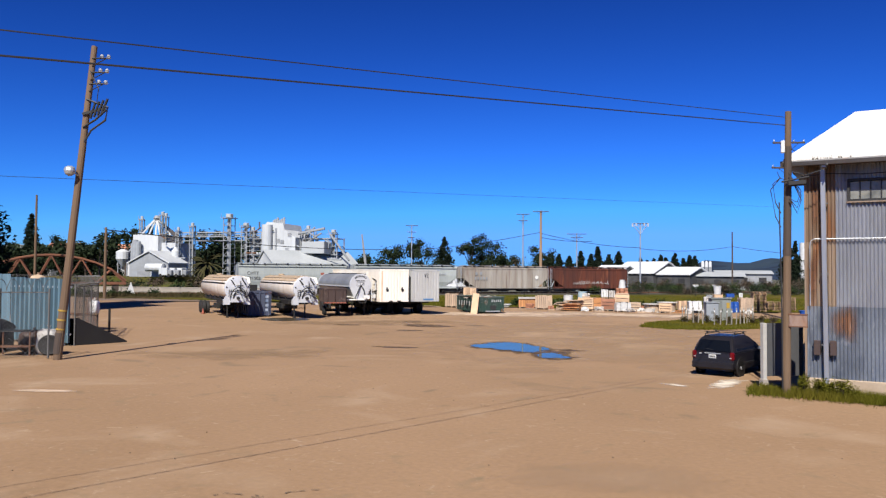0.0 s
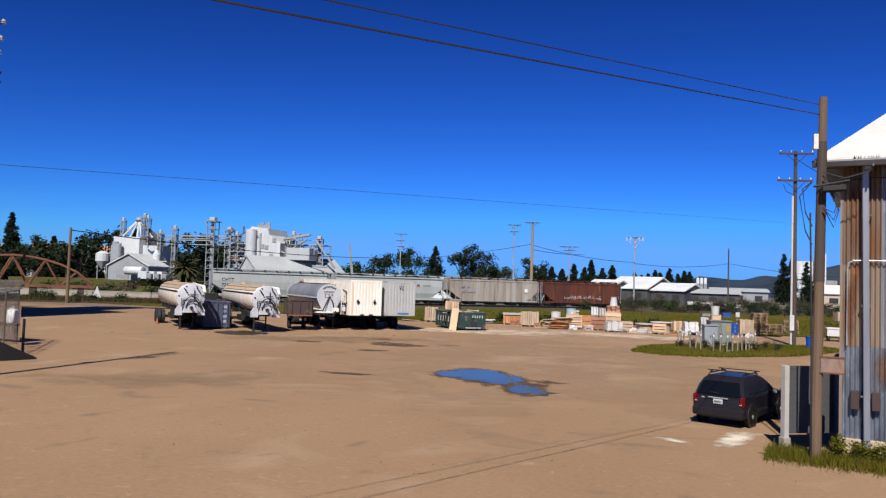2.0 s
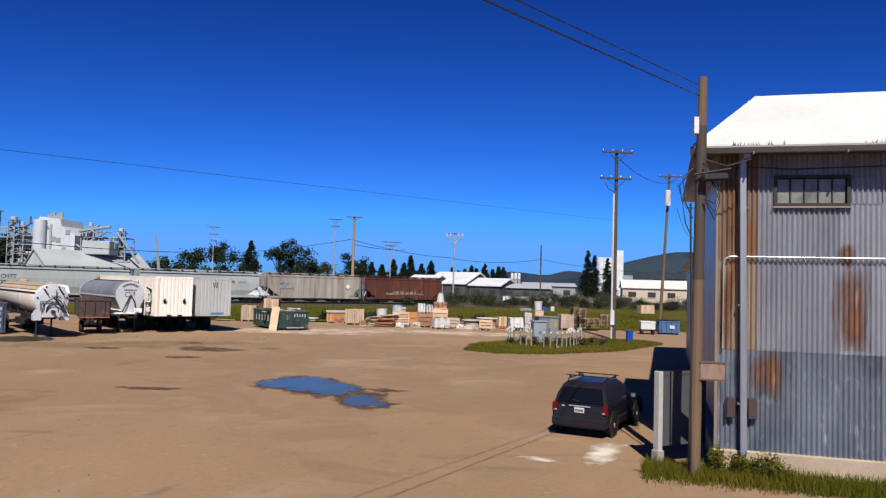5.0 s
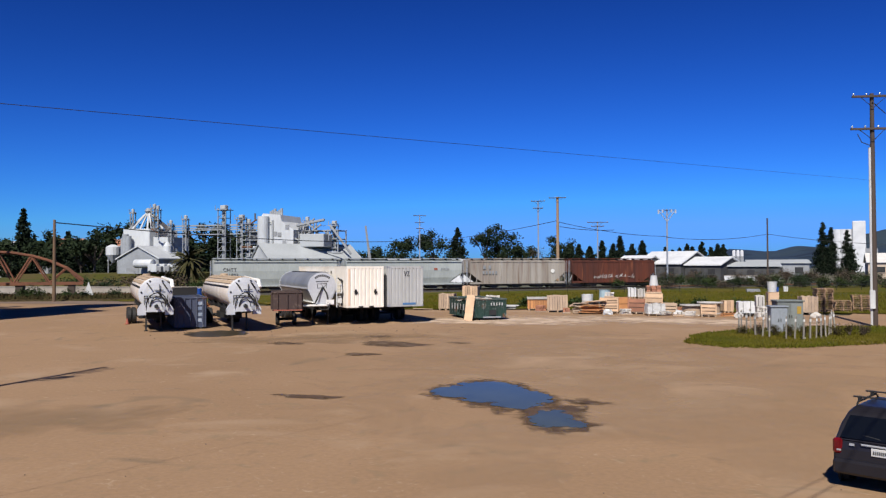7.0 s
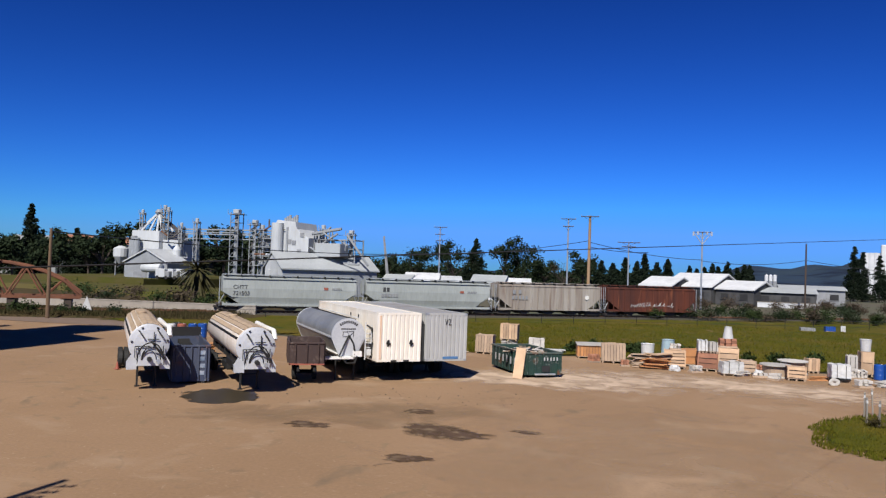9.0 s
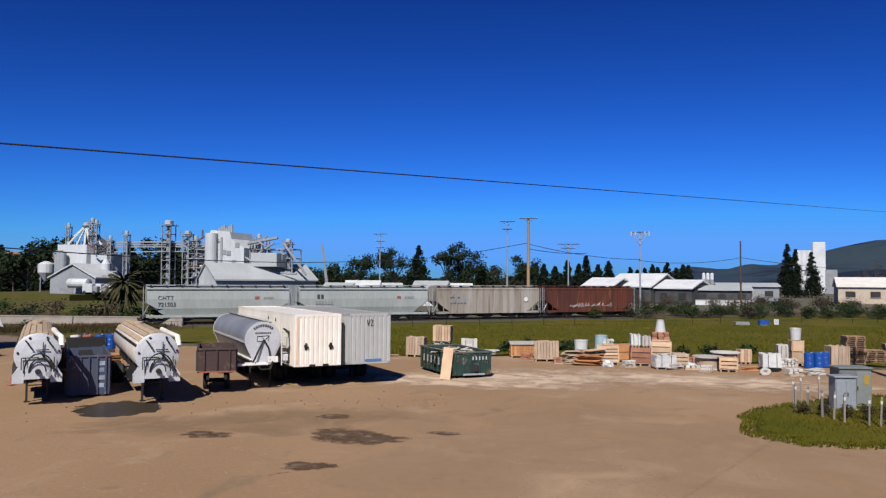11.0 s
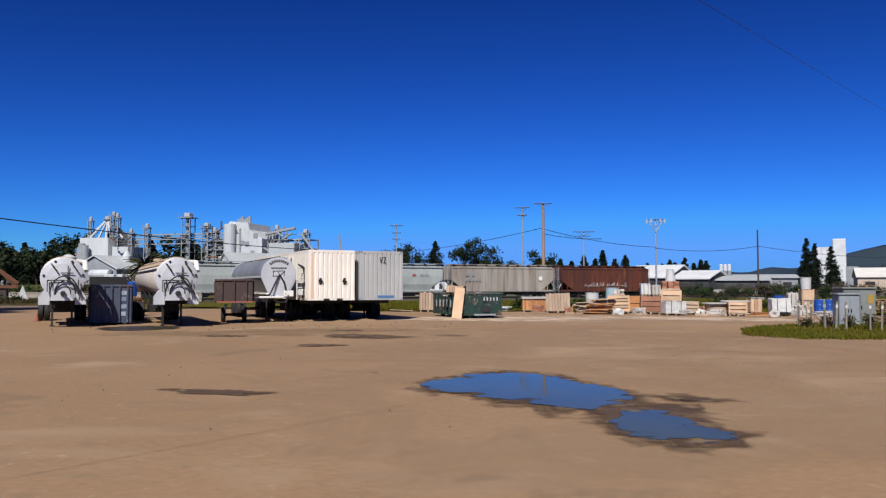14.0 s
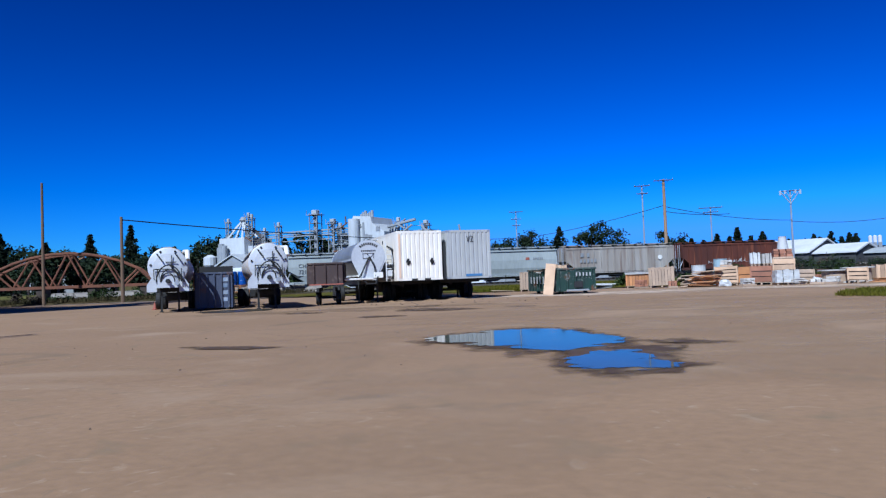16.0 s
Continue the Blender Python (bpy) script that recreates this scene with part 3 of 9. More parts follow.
sheet("mud_patch", blob_outline(-17.6, 38.1, 0.9, 0.7, 30, 0.45, 39, 0), 0.006, M_MUD, "dark damp hollow in the dirt", "mud patch")
sheet("mud_patch", blob_outline(-12.4, 34.9, 0.8, 0.6, 30, 0.5, 49, 0), 0.006, M_MUD, "dark damp hollow in the dirt", "mud patch")
sheet("mud_patch", blob_outline(-9.6, 24.9, 1.0, 0.42, 30, 0.5, 59, 0), 0.006, M_MUD, "dark damp hollow in the dirt", "mud patch")
# Broad patch of slightly paler dirt over the middle of the yard.
sheet("worn_patch", blob_outline(-2.5, 34.0, 12.0, 19.0, 80, 0.16, 71, 14), 0.002, M_PALEDIRT, "broad patch of paler dirt across the yard", "worn patch", rim=0.25)
sheet("dust_patch", blob_outline(-11.0, 55.5, 7.5, 4.6, 60, 0.25, 13, 10), 0.004, M_PALEDUST, "pale dusty ground round the dumpster", "dust patch")
sheet("dust_patch", blob_outline(3.9, 17.5, 1.55, 0.42, 36, 0.35, 15, 68), 0.004, M_LIME, "spilled white dust behind the parked car", "dust patch", rim=0.15)
sheet("dust_patch", blob_outline(2.3, 16.6, 0.45, 0.25, 30, 0.3, 16, -20), 0.004, M_LIME, "spilled white dust on the dirt", "dust patch", rim=0.2)
sheet("dust_patch", blob_outline(1.6, 5.2, 2.6, 1.5, 36, 0.3, 17, 20), 0.004, M_PALEDIRT, "pale worn dirt at the yard's near end", "dust patch", rim=0.2)


def crack(x, y, rz, n, step, seed):
    """A broken dark crack in the dirt: a thin wandering strip with gaps."""
    r = random.Random(seed)
    bm = bmesh.new()
    p, a, last = Vector((0, 0)), 0.0, None
    for k in range(n):
        a = max(-0.9, min(0.9, a + r.uniform(-0.7, 0.7)))
        q = p + Vector((math.cos(a), math.sin(a))) * step * r.uniform(0.5, 1.3)
        w = r.uniform(0.004, 0.018)
        d = Vector((-math.sin(a), math.cos(a))) * w
        cur = (bm.verts.new((q.x - d.x, q.y - d.y, 0)), bm.verts.new((q.x + d.x, q.y + d.y, 0)))
        if last and r.random() > 0.3:
            bm.faces.new((last[0], cur[0], cur[1], last[1]))
        p, last = q, cur
    ob = part("ground_crack", bm, M_MUDDRY)
    ob.matrix_basis = pose(x, y, 0.007, 0, 0, rz)
    return tagged(ob, "thin dark broken crack in the dirt", "crack", "", "structure")


M_MUDDRY = paint("crack_soil", (0.108, 0.076, 0.047), (0.144, 0.101, 0.061), 0.95, big=2, fine=14)
for cx_, cy_, cr_, cn_, cs_ in ((-4.5, 2.2, 12, 16, 0.08), (-4.1, 2.15, 35, 14, 0.08), (-3.5, 2.6, 66, 10, 0.07), (-4.3, 2.0, -8, 14, 0.07), (-4.0, 2.5, 20, 12, 0.06), (-9.6, 28.6, 8, 14, 0.14), (-14.0, 33.2, 15, 12, 0.16), (-8.8, 35.0, -10, 10, 0.14)):
    crack(cx_, cy_, cr_, cn_, cs_, int(cx_ * 50))
sheet("dust_patch", blob_outline(-14.5, 9.6, 1.0, 0.3, 36, 0.4, 18, 10), 0.004, M_PALEDUST, "pale worn dirt by the fence", "dust patch")

sheet("damp_ground", blob_outline(-17.0, 41.0, 9.0, 3.2, 60, 0.3, 61, 32), 0.003, M_DAMP, "darker damp dirt before the parked trailers", "ground patch", rim=0.3)
sheet("damp_ground", blob_outline(-15.0, 20.0, 5.0, 2.5, 50, 0.35, 63, 25), 0.003, M_DAMP, "darker worn dirt in the open yard", "ground patch", rim=0.3)
sheet("dust_patch", blob_outline(-1.0, 58.6, 13.5, 4.2, 60, 0.25, 65, -4), 0.003, M_PALEDUST, "pale dusty ground before the crate row", "dust patch", rim=0.3)

# pebbles and clods
bm = bmesh.new()
rnd = random.Random(5)
for k in range(170):
    x, y = rnd.uniform(-16, 7), rnd.uniform(2, 40)
    r = rnd.uniform(0.006, 0.02)
    bmesh.ops.create_icosphere(bm, subdivisions=1, radius=r, matrix=pose(x, y, r * 0.3, rnd.uniform(0, 90), 0, rnd.uniform(0, 360)) @ Matrix.Diagonal((1, 0.8, 0.6, 1)))
tagged(part("pebbles", bm, M_STONELET), "loose pebbles and clods scattered over the dirt", "pebbles", "", "stuff")

bm = bmesh.new()
rnd = random.Random(15)
for k in range(70):
    u = rnd.random()
    x, y = -27.0 + 17.0 * u + rnd.gauss(0, 1.2), 40.6 + 8.5 * u + rnd.gauss(0, 1.4)
    r = rnd.uniform(0.012, 0.045)
    bmesh.ops.create_icosphere(bm, subdivisions=1, radius=r, matrix=pose(x, y, r * 0.25, rnd.uniform(0, 90), 0, rnd.uniform(0, 360)) @ Matrix.Diagonal((1.2, 0.8, 0.55, 1)))
tagged(part("dirt_clods", bm, M_STONELET), "dry clods of dirt before the parked trailers", "clods", "", "stuff")

def mound(x, y, w, d, h, rz, seed):
    """A low heap of dirt, added to roughen the trailers' shadow edge."""
    b = bmesh.new()
    bmesh.ops.create_grid(b, x_segments=16, y_segments=12, size=1.0)
    for v in b.verts:
        q = max(0.0, 1 - v.co.x ** 2 - v.co.y ** 2)
        v.co.z = h * q * (0.75 + 0.9 * noise.noise(Vector((v.co.x * 2.2, v.co.y * 2.2, seed)))) + 0.03 * q * noise.noise(v.co * 9) - 0.012
        v.co.x, v.co.y = v.co.x * w / 2, v.co.y * d / 2
    ob = part("dirt_mound", b, M_DIRT, smooth=True)
    ob.matrix_basis = pose(x, y, 0, 0, 0, rz)
    return tagged(ob, "low heap of dirt added along the trailers' shadow edge", "dirt mound", "dirt mounds")


MOUNDS = [(-20.0, 51.0, 1.5, 0.12), (-17.4, 51.8, 1.3, 0.11), (-22.2, 50.1, 1.2, 0.09), (-20.6, 50.1, 0.8, 0.06), (-18.5, 50.7, 1.0, 0.07)]
for k, (mx_, my_, mw_, mh_) in enumerate(MOUNDS):
    mound(mx_, my_, mw_, mw_ * 0.6, mh_, 20 + 13 * k, k)

# ---- parked trailers ----
RZ = 42.0
RT = 41.0


def landing_legs(parent, y, z, half, material=M_STEEL):
    for s in (-1, 1):
        part("landing_leg", box(box(bmesh.new(), 0.09, 0.09, z, s * half, y, z / 2 + 0.02), 0.2, 0.2, 0.04, s * half, y, 0.02), material, parent)
    part("leg_brace", rod(bmesh.new(), (-half, y, z * 0.55), (half, y, z * 0.55), 0.022), material, parent)


def feed_tank(t, r, zc, length):
    """A silver hopper-bottomed tank: round above, sides drawn in below, with a ladder, hoses and dark lettering."""
    low = 1.2
    ring = [(r * math.cos(radians(a)), zc + r * math.sin(radians(a))) for a in range(-16, 197, 6)]
    outline = ring + [(-r * 0.55, low + 0.18), (-r * 0.48, low), (r * 0.48, low), (r * 0.55, low + 0.18)]
    part("barrel", prism(bmesh.new(), outline, "y", 0.0, length), M_ALU, t)
    part("tank_head", prism(bmesh.new(), [(x * 1.025, zc + (z - zc) * 1.02) for x, z in outline], "y", -0.07, 0.03), M_HEAD, t, "flat grey tank head with a raised rim")
    part("tank_head", prism(bmesh.new(), [(x * 0.93, zc + (z - zc) * 0.94) for x, z in outline], "y", -0.1, -0.07), M_HEAD, t, "flat grey head plate")
    part("tank_head", prism(bmesh.new(), [(x * 1.02, zc + (z - zc) * 1.02) for x, z in outline], "y", length - 0.03, length + 0.06), M_HEAD, t)
    part("belt_strip", box(bmesh.new(), 0.03, length, 0.1, -r - 0.005, length / 2, zc - 0.1), M_HEAD, t, "pale belt strip")
    part("belt_strip", box(bmesh.new(), 0.03, length, 0.1, r + 0.005, length / 2, zc - 0.1), M_HEAD, t, "pale belt strip")
    part("side_ledge", box(bmesh.new(), 0.16, length * 0.98, 0.08, -r * 0.6, length / 2, low + 0.22, bevel=0.02), M_WHITE, t)
    for k in range(7):
        part("walk_plate", box(bmesh.new(), 0.42, length / 7 - 0.1, 0.05, 0.22, length * (k + 0.5) / 7, zc + r - 0.01, 0, 14, 0), M_STEEL, t, "dark walkway plate")
    part("top_rail", rod(bmesh.new(), (0.52, 0.1, zc + r + 0.02), (0.52, length, zc + r + 0.02), 0.035, n=6), M_WHITE, t, "white top rail")
    for s in (-1, 1):
        part("chassis_rail", box(bmesh.new(), 0.12, length, 0.2, s * 0.42, length / 2, low - 0.12), M_STEEL, t)
    for yy in (length - 1.2, length - 2.4):
        for s in (-1, 1):
            for o in (0.0, 0.28):
                wheel(t, s * (0.58 + o), yy, 0.48, 0.25, "x")
        part("axle", rod(bmesh.new(), (-0.9, yy, 0.48), (0.9, yy, 0.48), 0.07), M_STEEL, t)
    part("landing_leg", rod(bmesh.new(), (-0.5, 0.5, 0.0), (-0.5, 0.5, low), 0.045, n=8), M_STEEL, t)
    part("landing_leg", rod(bmesh.new(), (0.5, 0.5, 0.0), (0.5, 0.5, low), 0.045, n=8), M_STEEL, t)
    # white front deck and the ladder beside the head
    part("front_deck", box(bmesh.new(), 1.5, 0.75, 0.09, -0.62, -0.35, low + 0.06, bevel=0.015), M_WHITE, t, "white painted front deck")
    part("deck_edge", box(bmesh.new(), 0.5, 0.05, 0.3, 0.45, -0.3, low + 0.24, bevel=0.01), M_WHITE, t, "white valve guard")
    lad = part("ladder", rod(rod(bmesh.new(), (r + 0.04, -0.12, low - 0.1), (r + 0.04, -0.12, zc + r * 0.8), 0.03), (r + 0.36, -0.12, low - 0.1), (r + 0.36, -0.12, zc + r * 0.6), 0.03), M_WHITEPL, t, "white steel ladder")
    for k in range(7):
        part("rung", rod(bmesh.new(), (r + 0.04, -0.12, low + 0.05 + 0.25 * k), (r + 0.36, -0.12, low + 0.05 + 0.25 * k), 0.022), M_WHITEPL, lad)
    part("control_box", box(bmesh.new(), 0.24, 0.2, 0.32, r + 0.2, -0.22, low + 0.3, bevel=0.02), M_WHITEPL, t, "white control box")
    part("blower", lathe(bmesh.new(), [(0.05, 0), (0.3, 0.02), (0.34, 0.14), (0.3, 0.3), (0.1, 0.34)], 16, pose(r + 0.62, 0.1, low + 0.62, 90, 0, 0)), M_STEEL, t, "dark round blower")
    for k in range(3):
        part("hose", tube(bmesh.new(), [(r + 0.3 + 0.1 * k, -0.2, low), (r + 0.45 + 0.08 * k, -0.24, low + 0.8), (r + 0.35 + 0.08 * k, -0.2, low + 1.5), (r + 0.1, -0.1, low + 1.75)], 0.04), M_BLACK, t, "hanging black hose")
    # dark lettering: a bowed row, a straight row and an outlined emblem
    for k in range(9):
        a = radians(128 - 9.5 * k)
        part("letter_bar", box(bmesh.new(), 0.085, 0.012, 0.13, r * 0.8 * math.cos(a), -0.105, zc + r * 0.8 * math.sin(a), 0, 90 - math.degrees(a), 0), M_INK, t, "dark letter bar")
    for k in range(8):
        part("letter_bar", box(bmesh.new(), 0.075, 0.012, 0.08, -0.36 + 0.1 * k, -0.105, zc + 0.33), M_INK, t, "dark letter bar")
    emblem = bmesh.new()
    for p, q in (((-0.3, 0.2), (-0.3, -0.1)), ((-0.3, -0.08), (0.05, -0.06)), ((0.05, -0.06), (0.28, 0.18)), ((0.28, 0.18), (0.26, -0.08)), ((-0.1, 0.18), (0.12, -0.08)), ((-0.3, 0.18), (0.3, 0.2))):
        rod(emblem, (p[0], -0.11, zc + p[1]), (q[0], -0.11, zc + q[1]), 0.014, n=5)
    part("emblem", emblem, M_STEEL, t, "dark outlined emblem")
    for pts in ([(0.02, -0.14, zc - 0.0), (-0.2, -0.22, zc - 0.4), (-0.42, -0.3, zc - 0.85), (-0.55, -0.4, low + 0.13)], [(0.02, -0.14, zc - 0.0), (0.25, -0.2, zc - 0.4), (0.32, -0.24, zc - 0.8), (0.3, -0.3, low + 0.2)], [(-0.5, -0.6, low + 0.13), (-0.2, -0.65, low - 0.2), (0.25, -0.6, low - 0.2), (0.4, -0.45, low + 0.15)]):
        part("hose", tube(bmesh.new(), pts, 0.045), M_STEEL, t, "dark suction hose")
    return t


def tank_trailer(x, y, rz, r, zc, length, clean, label):
    """A horizontal tank on a chassis. Its round head looks to -y; the tank runs back along +y."""
    t = thing("tank_trailer", x, y, 0, rz, label, "tank trailer", "parked trailers")
    lay = pose(0, 0, zc, -90, 0, 0)
    if clean:
        return feed_tank(t, r, zc, length)
    shell = [(r * 0.97, -0.02), (r, 0.03), (r, length - 0.05), (r * 0.75, length + 0.2), (r * 0.3, length + 0.32)]
    part("barrel", lathe(bmesh.new(), shell, 36, lay), M_TANKSIDE, t, smooth=True)
    head = lathe(bmesh.new(), [(r * 1.02, 0.02), (r * 1.02, -0.05), (r * 0.96, -0.07), (r * 0.7, -0.12), (r * 0.3, -0.15), (0.02, -0.16)], 36, lay)
    part("tank_head", head, M_HEAD, t, "rounded grey tank head", smooth=False)
    # chassis
    part("chassis_rail", box(bmesh.new(), 0.14, length, 0.28, -0.45, length / 2, zc - r - 0.02), M_STEEL, t)
    part("chassis_rail", box(bmesh.new(), 0.14, length, 0.28, 0.45, length / 2, zc - r - 0.02), M_STEEL, t)
    for k in range(5):
        part("saddle", box(bmesh.new(), 1.3, 0.12, 0.36, 0, length * (k + 0.5) / 5, zc - r + 0.1), M_STEEL, t)
    for yy in (length - 1.3, length - 2.6):
        for s in (-1, 1):
            for o in (0.0, 0.3):
                wheel(t, s * (0.72 + o), yy, 0.5, 0.26, "x")
        part("axle", rod(bmesh.new(), (-1.0, yy, 0.5), (1.0, yy, 0.5), 0.07), M_STEEL, t)
    landing_legs(t, 1.5, zc - r, 0.4)
    # Dark boxes added below the tank in place of its black shade.
    part("side_skirt", box(bmesh.new(), 1.5, 2.2, 0.34, 0, 2.9, zc - r - 0.16, bevel=0.02), M_STEEL, t)
    part("spare_carrier", box(bmesh.new(), 1.3, 1.6, 0.4, 0, 5.2, 0.74, bevel=0.04), M_STEEL, t)
    # winged white skirts below the head
    for s in (-1, 1):
        o = [(s * 0.5, zc - r - 0.3), (s * (r + 0.06), zc - r - 0.3), (s * (r + 0.06), zc - r + 0.02), (s * r * 0.84, zc - r * 0.62), (s * r * 0.7, zc - r * 0.66), (s * 0.5, zc - r * 0.85)]
        part("skirt_plate", prism(bmesh.new(), o, "y", -0.1, 0.3), M_HEAD, t, "white steel skirt plate")
    part("lower_panel", prism(bmesh.new(), [(-0.5, zc - r - 0.12), (0.5, zc - r - 0.12), (0.42, zc - r * 0.75), (0.22, zc - r * 0.4), (-0.22, zc - r * 0.4), (-0.42, zc - r * 0.75)], "y", -0.3, 0.0), M_HEAD, t, "grey outlet panel")
    # valve gear: flanges, curved hoses, brackets and grab rails
    part("valve", lathe(bmesh.new(), [(0.11, 0), (0.11, 0.08), (0.07, 0.1), (0.07, 0.2), (0.1, 0.22), (0.1, 0.27)], 18, pose(0.02, -0.3, zc - r * 0.78, 90, 0, 0)), M_STEEL, t, "round dark outlet valve")
    part("valve", lathe(bmesh.new(), [(0.08, 0), (0.08, 0.16), (0.11, 0.18), (0.11, 0.22)], 14, pose(0.42, -0.28, zc - r * 0.9, 90, 0, 0)), M_GALV, t)
    for rad, dx, rr in ((0.56, 0.06, 0.034), (0.42, 0.1, 0.028), (0.3, 0.02, 0.024)):
        pts = [(dx + rad * math.cos(a), -0.3 - 0.08 * math.sin(a), zc - r * 0.82 + rad * 1.4 * math.sin(a)) for a in (math.pi * k / 10 for k in range(11))]
        part("hose", tube(bmesh.new(), pts, rr), M_BLACK, t, "black looped hose")
    part("hose", tube(bmesh.new(), [(0.1, -0.2, zc + 0.1), (0.35, -0.32, zc - 0.2), (0.62, -0.32, zc - 0.55), (0.75, -0.3, zc - r * 0.85)], 0.036), M_BLACK, t, "black looped hose")
    for p, q in (((-0.62, -0.12), (0.05, -0.12)), ((-0.08, 0.2), (0.42, 0.2)), ((0.2, 0.52), (0.2, -0.2)), ((-0.6, -0.12), (-0.6, -0.62)), ((0.62, -0.1), (0.62, -0.7)), ((-0.45, -0.12), (-0.45, -0.5))):
        part("grab_rail", rod(bmesh.new(), (p[0], -0.22, zc + p[1]), (q[0], -0.22, zc + q[1]), 0.022, n=6), M_STEEL, t)
    for (a, b), d in (((-0.5, 0.62), 1), ((0.32, 0.62), 1)):
        o = [(a, zc + b), (a + 0.08, zc + b - 0.02), (a + 0.3 * d, zc + b - 0.34), (a + 0.24 * d, zc + b - 0.37)]
        part("bracket", prism(bmesh.new(), o, "y", -0.3, -0.1), M_STEEL, t, "dark slanted bracket")
    for sx, sz in ((-0.85, 0.1), (0.9, 0.15), (-0.35, 0.8), (0.4, 0.8)):
        part("bolt_boss", lathe(bmesh.new(), [(0.05, 0), (0.05, 0.06), (0.02, 0.08)], 10, pose(sx * r, -0.08, zc + sz * r, 90, 0, 0)), M_STEEL, t)
    # top: tan walkway boards, hatch, discharge pipe
    for k in range(6):
        xx = -0.66 + 0.23 * k
        a = math.degrees(math.asin(xx / r))
        part("walk_board", box(bmesh.new(), 0.215, length * 0.95, 0.05, xx, length * 0.5, zc + math.sqrt(r * r - xx * xx) + 0.035, 0, a, 0), M_TAN, t, "tan top walkway board")
    part("edge_rail", box(bmesh.new(), 0.06, length * 0.95, 0.1, -0.82, length * 0.5, zc + math.sqrt(r * r - 0.67) + 0.03), M_STEEL, t)
    part("edge_rail", box(bmesh.new(), 0.06, length * 0.95, 0.1, 0.68, length * 0.5, zc + math.sqrt(r * r - 0.46) + 0.03), M_STEEL, t)
    part("discharge_pipe", tube(bmesh.new(), [(r * 1.02, 0.1, zc + 0.3), (r * 1.0, 0.4, zc + 0.7), (0.75, 1.4, zc + r * 0.85), (0.62, 3.4, zc + r * 0.95)], 0.11, 10), M_WHITE, t, "cream discharge pipe")
    part("top_hatch", lathe(bmesh.new(), [(0.24, 0), (0.24, 0.1), (0.2, 0.13), (0.05, 0.14)], 18, pose(-0.1, length * 0.6, zc + r + 0.05)), M_TAN, t)
    return t


TANK_1 = (-27.6, 41.3)
TANK_2 = (-23.0, 42.95)
TANK_3 = (-21.15, 48.9)
tank_trailer(*TANK_1, RT + 1, 0.88, 2.18, 11.0, False, "white tank trailer with black hoses and brackets on its round head")
tank_trailer(*TANK_2, RT + 1, 0.88, 2.18, 11.0, False, "white tank trailer with tan walkway boards on its top")
tank_trailer(*TANK_3, RT - 1, 0.88, 2.4, 9.5, True, "polished silver tank trailer with a white ladder and dark lettering")


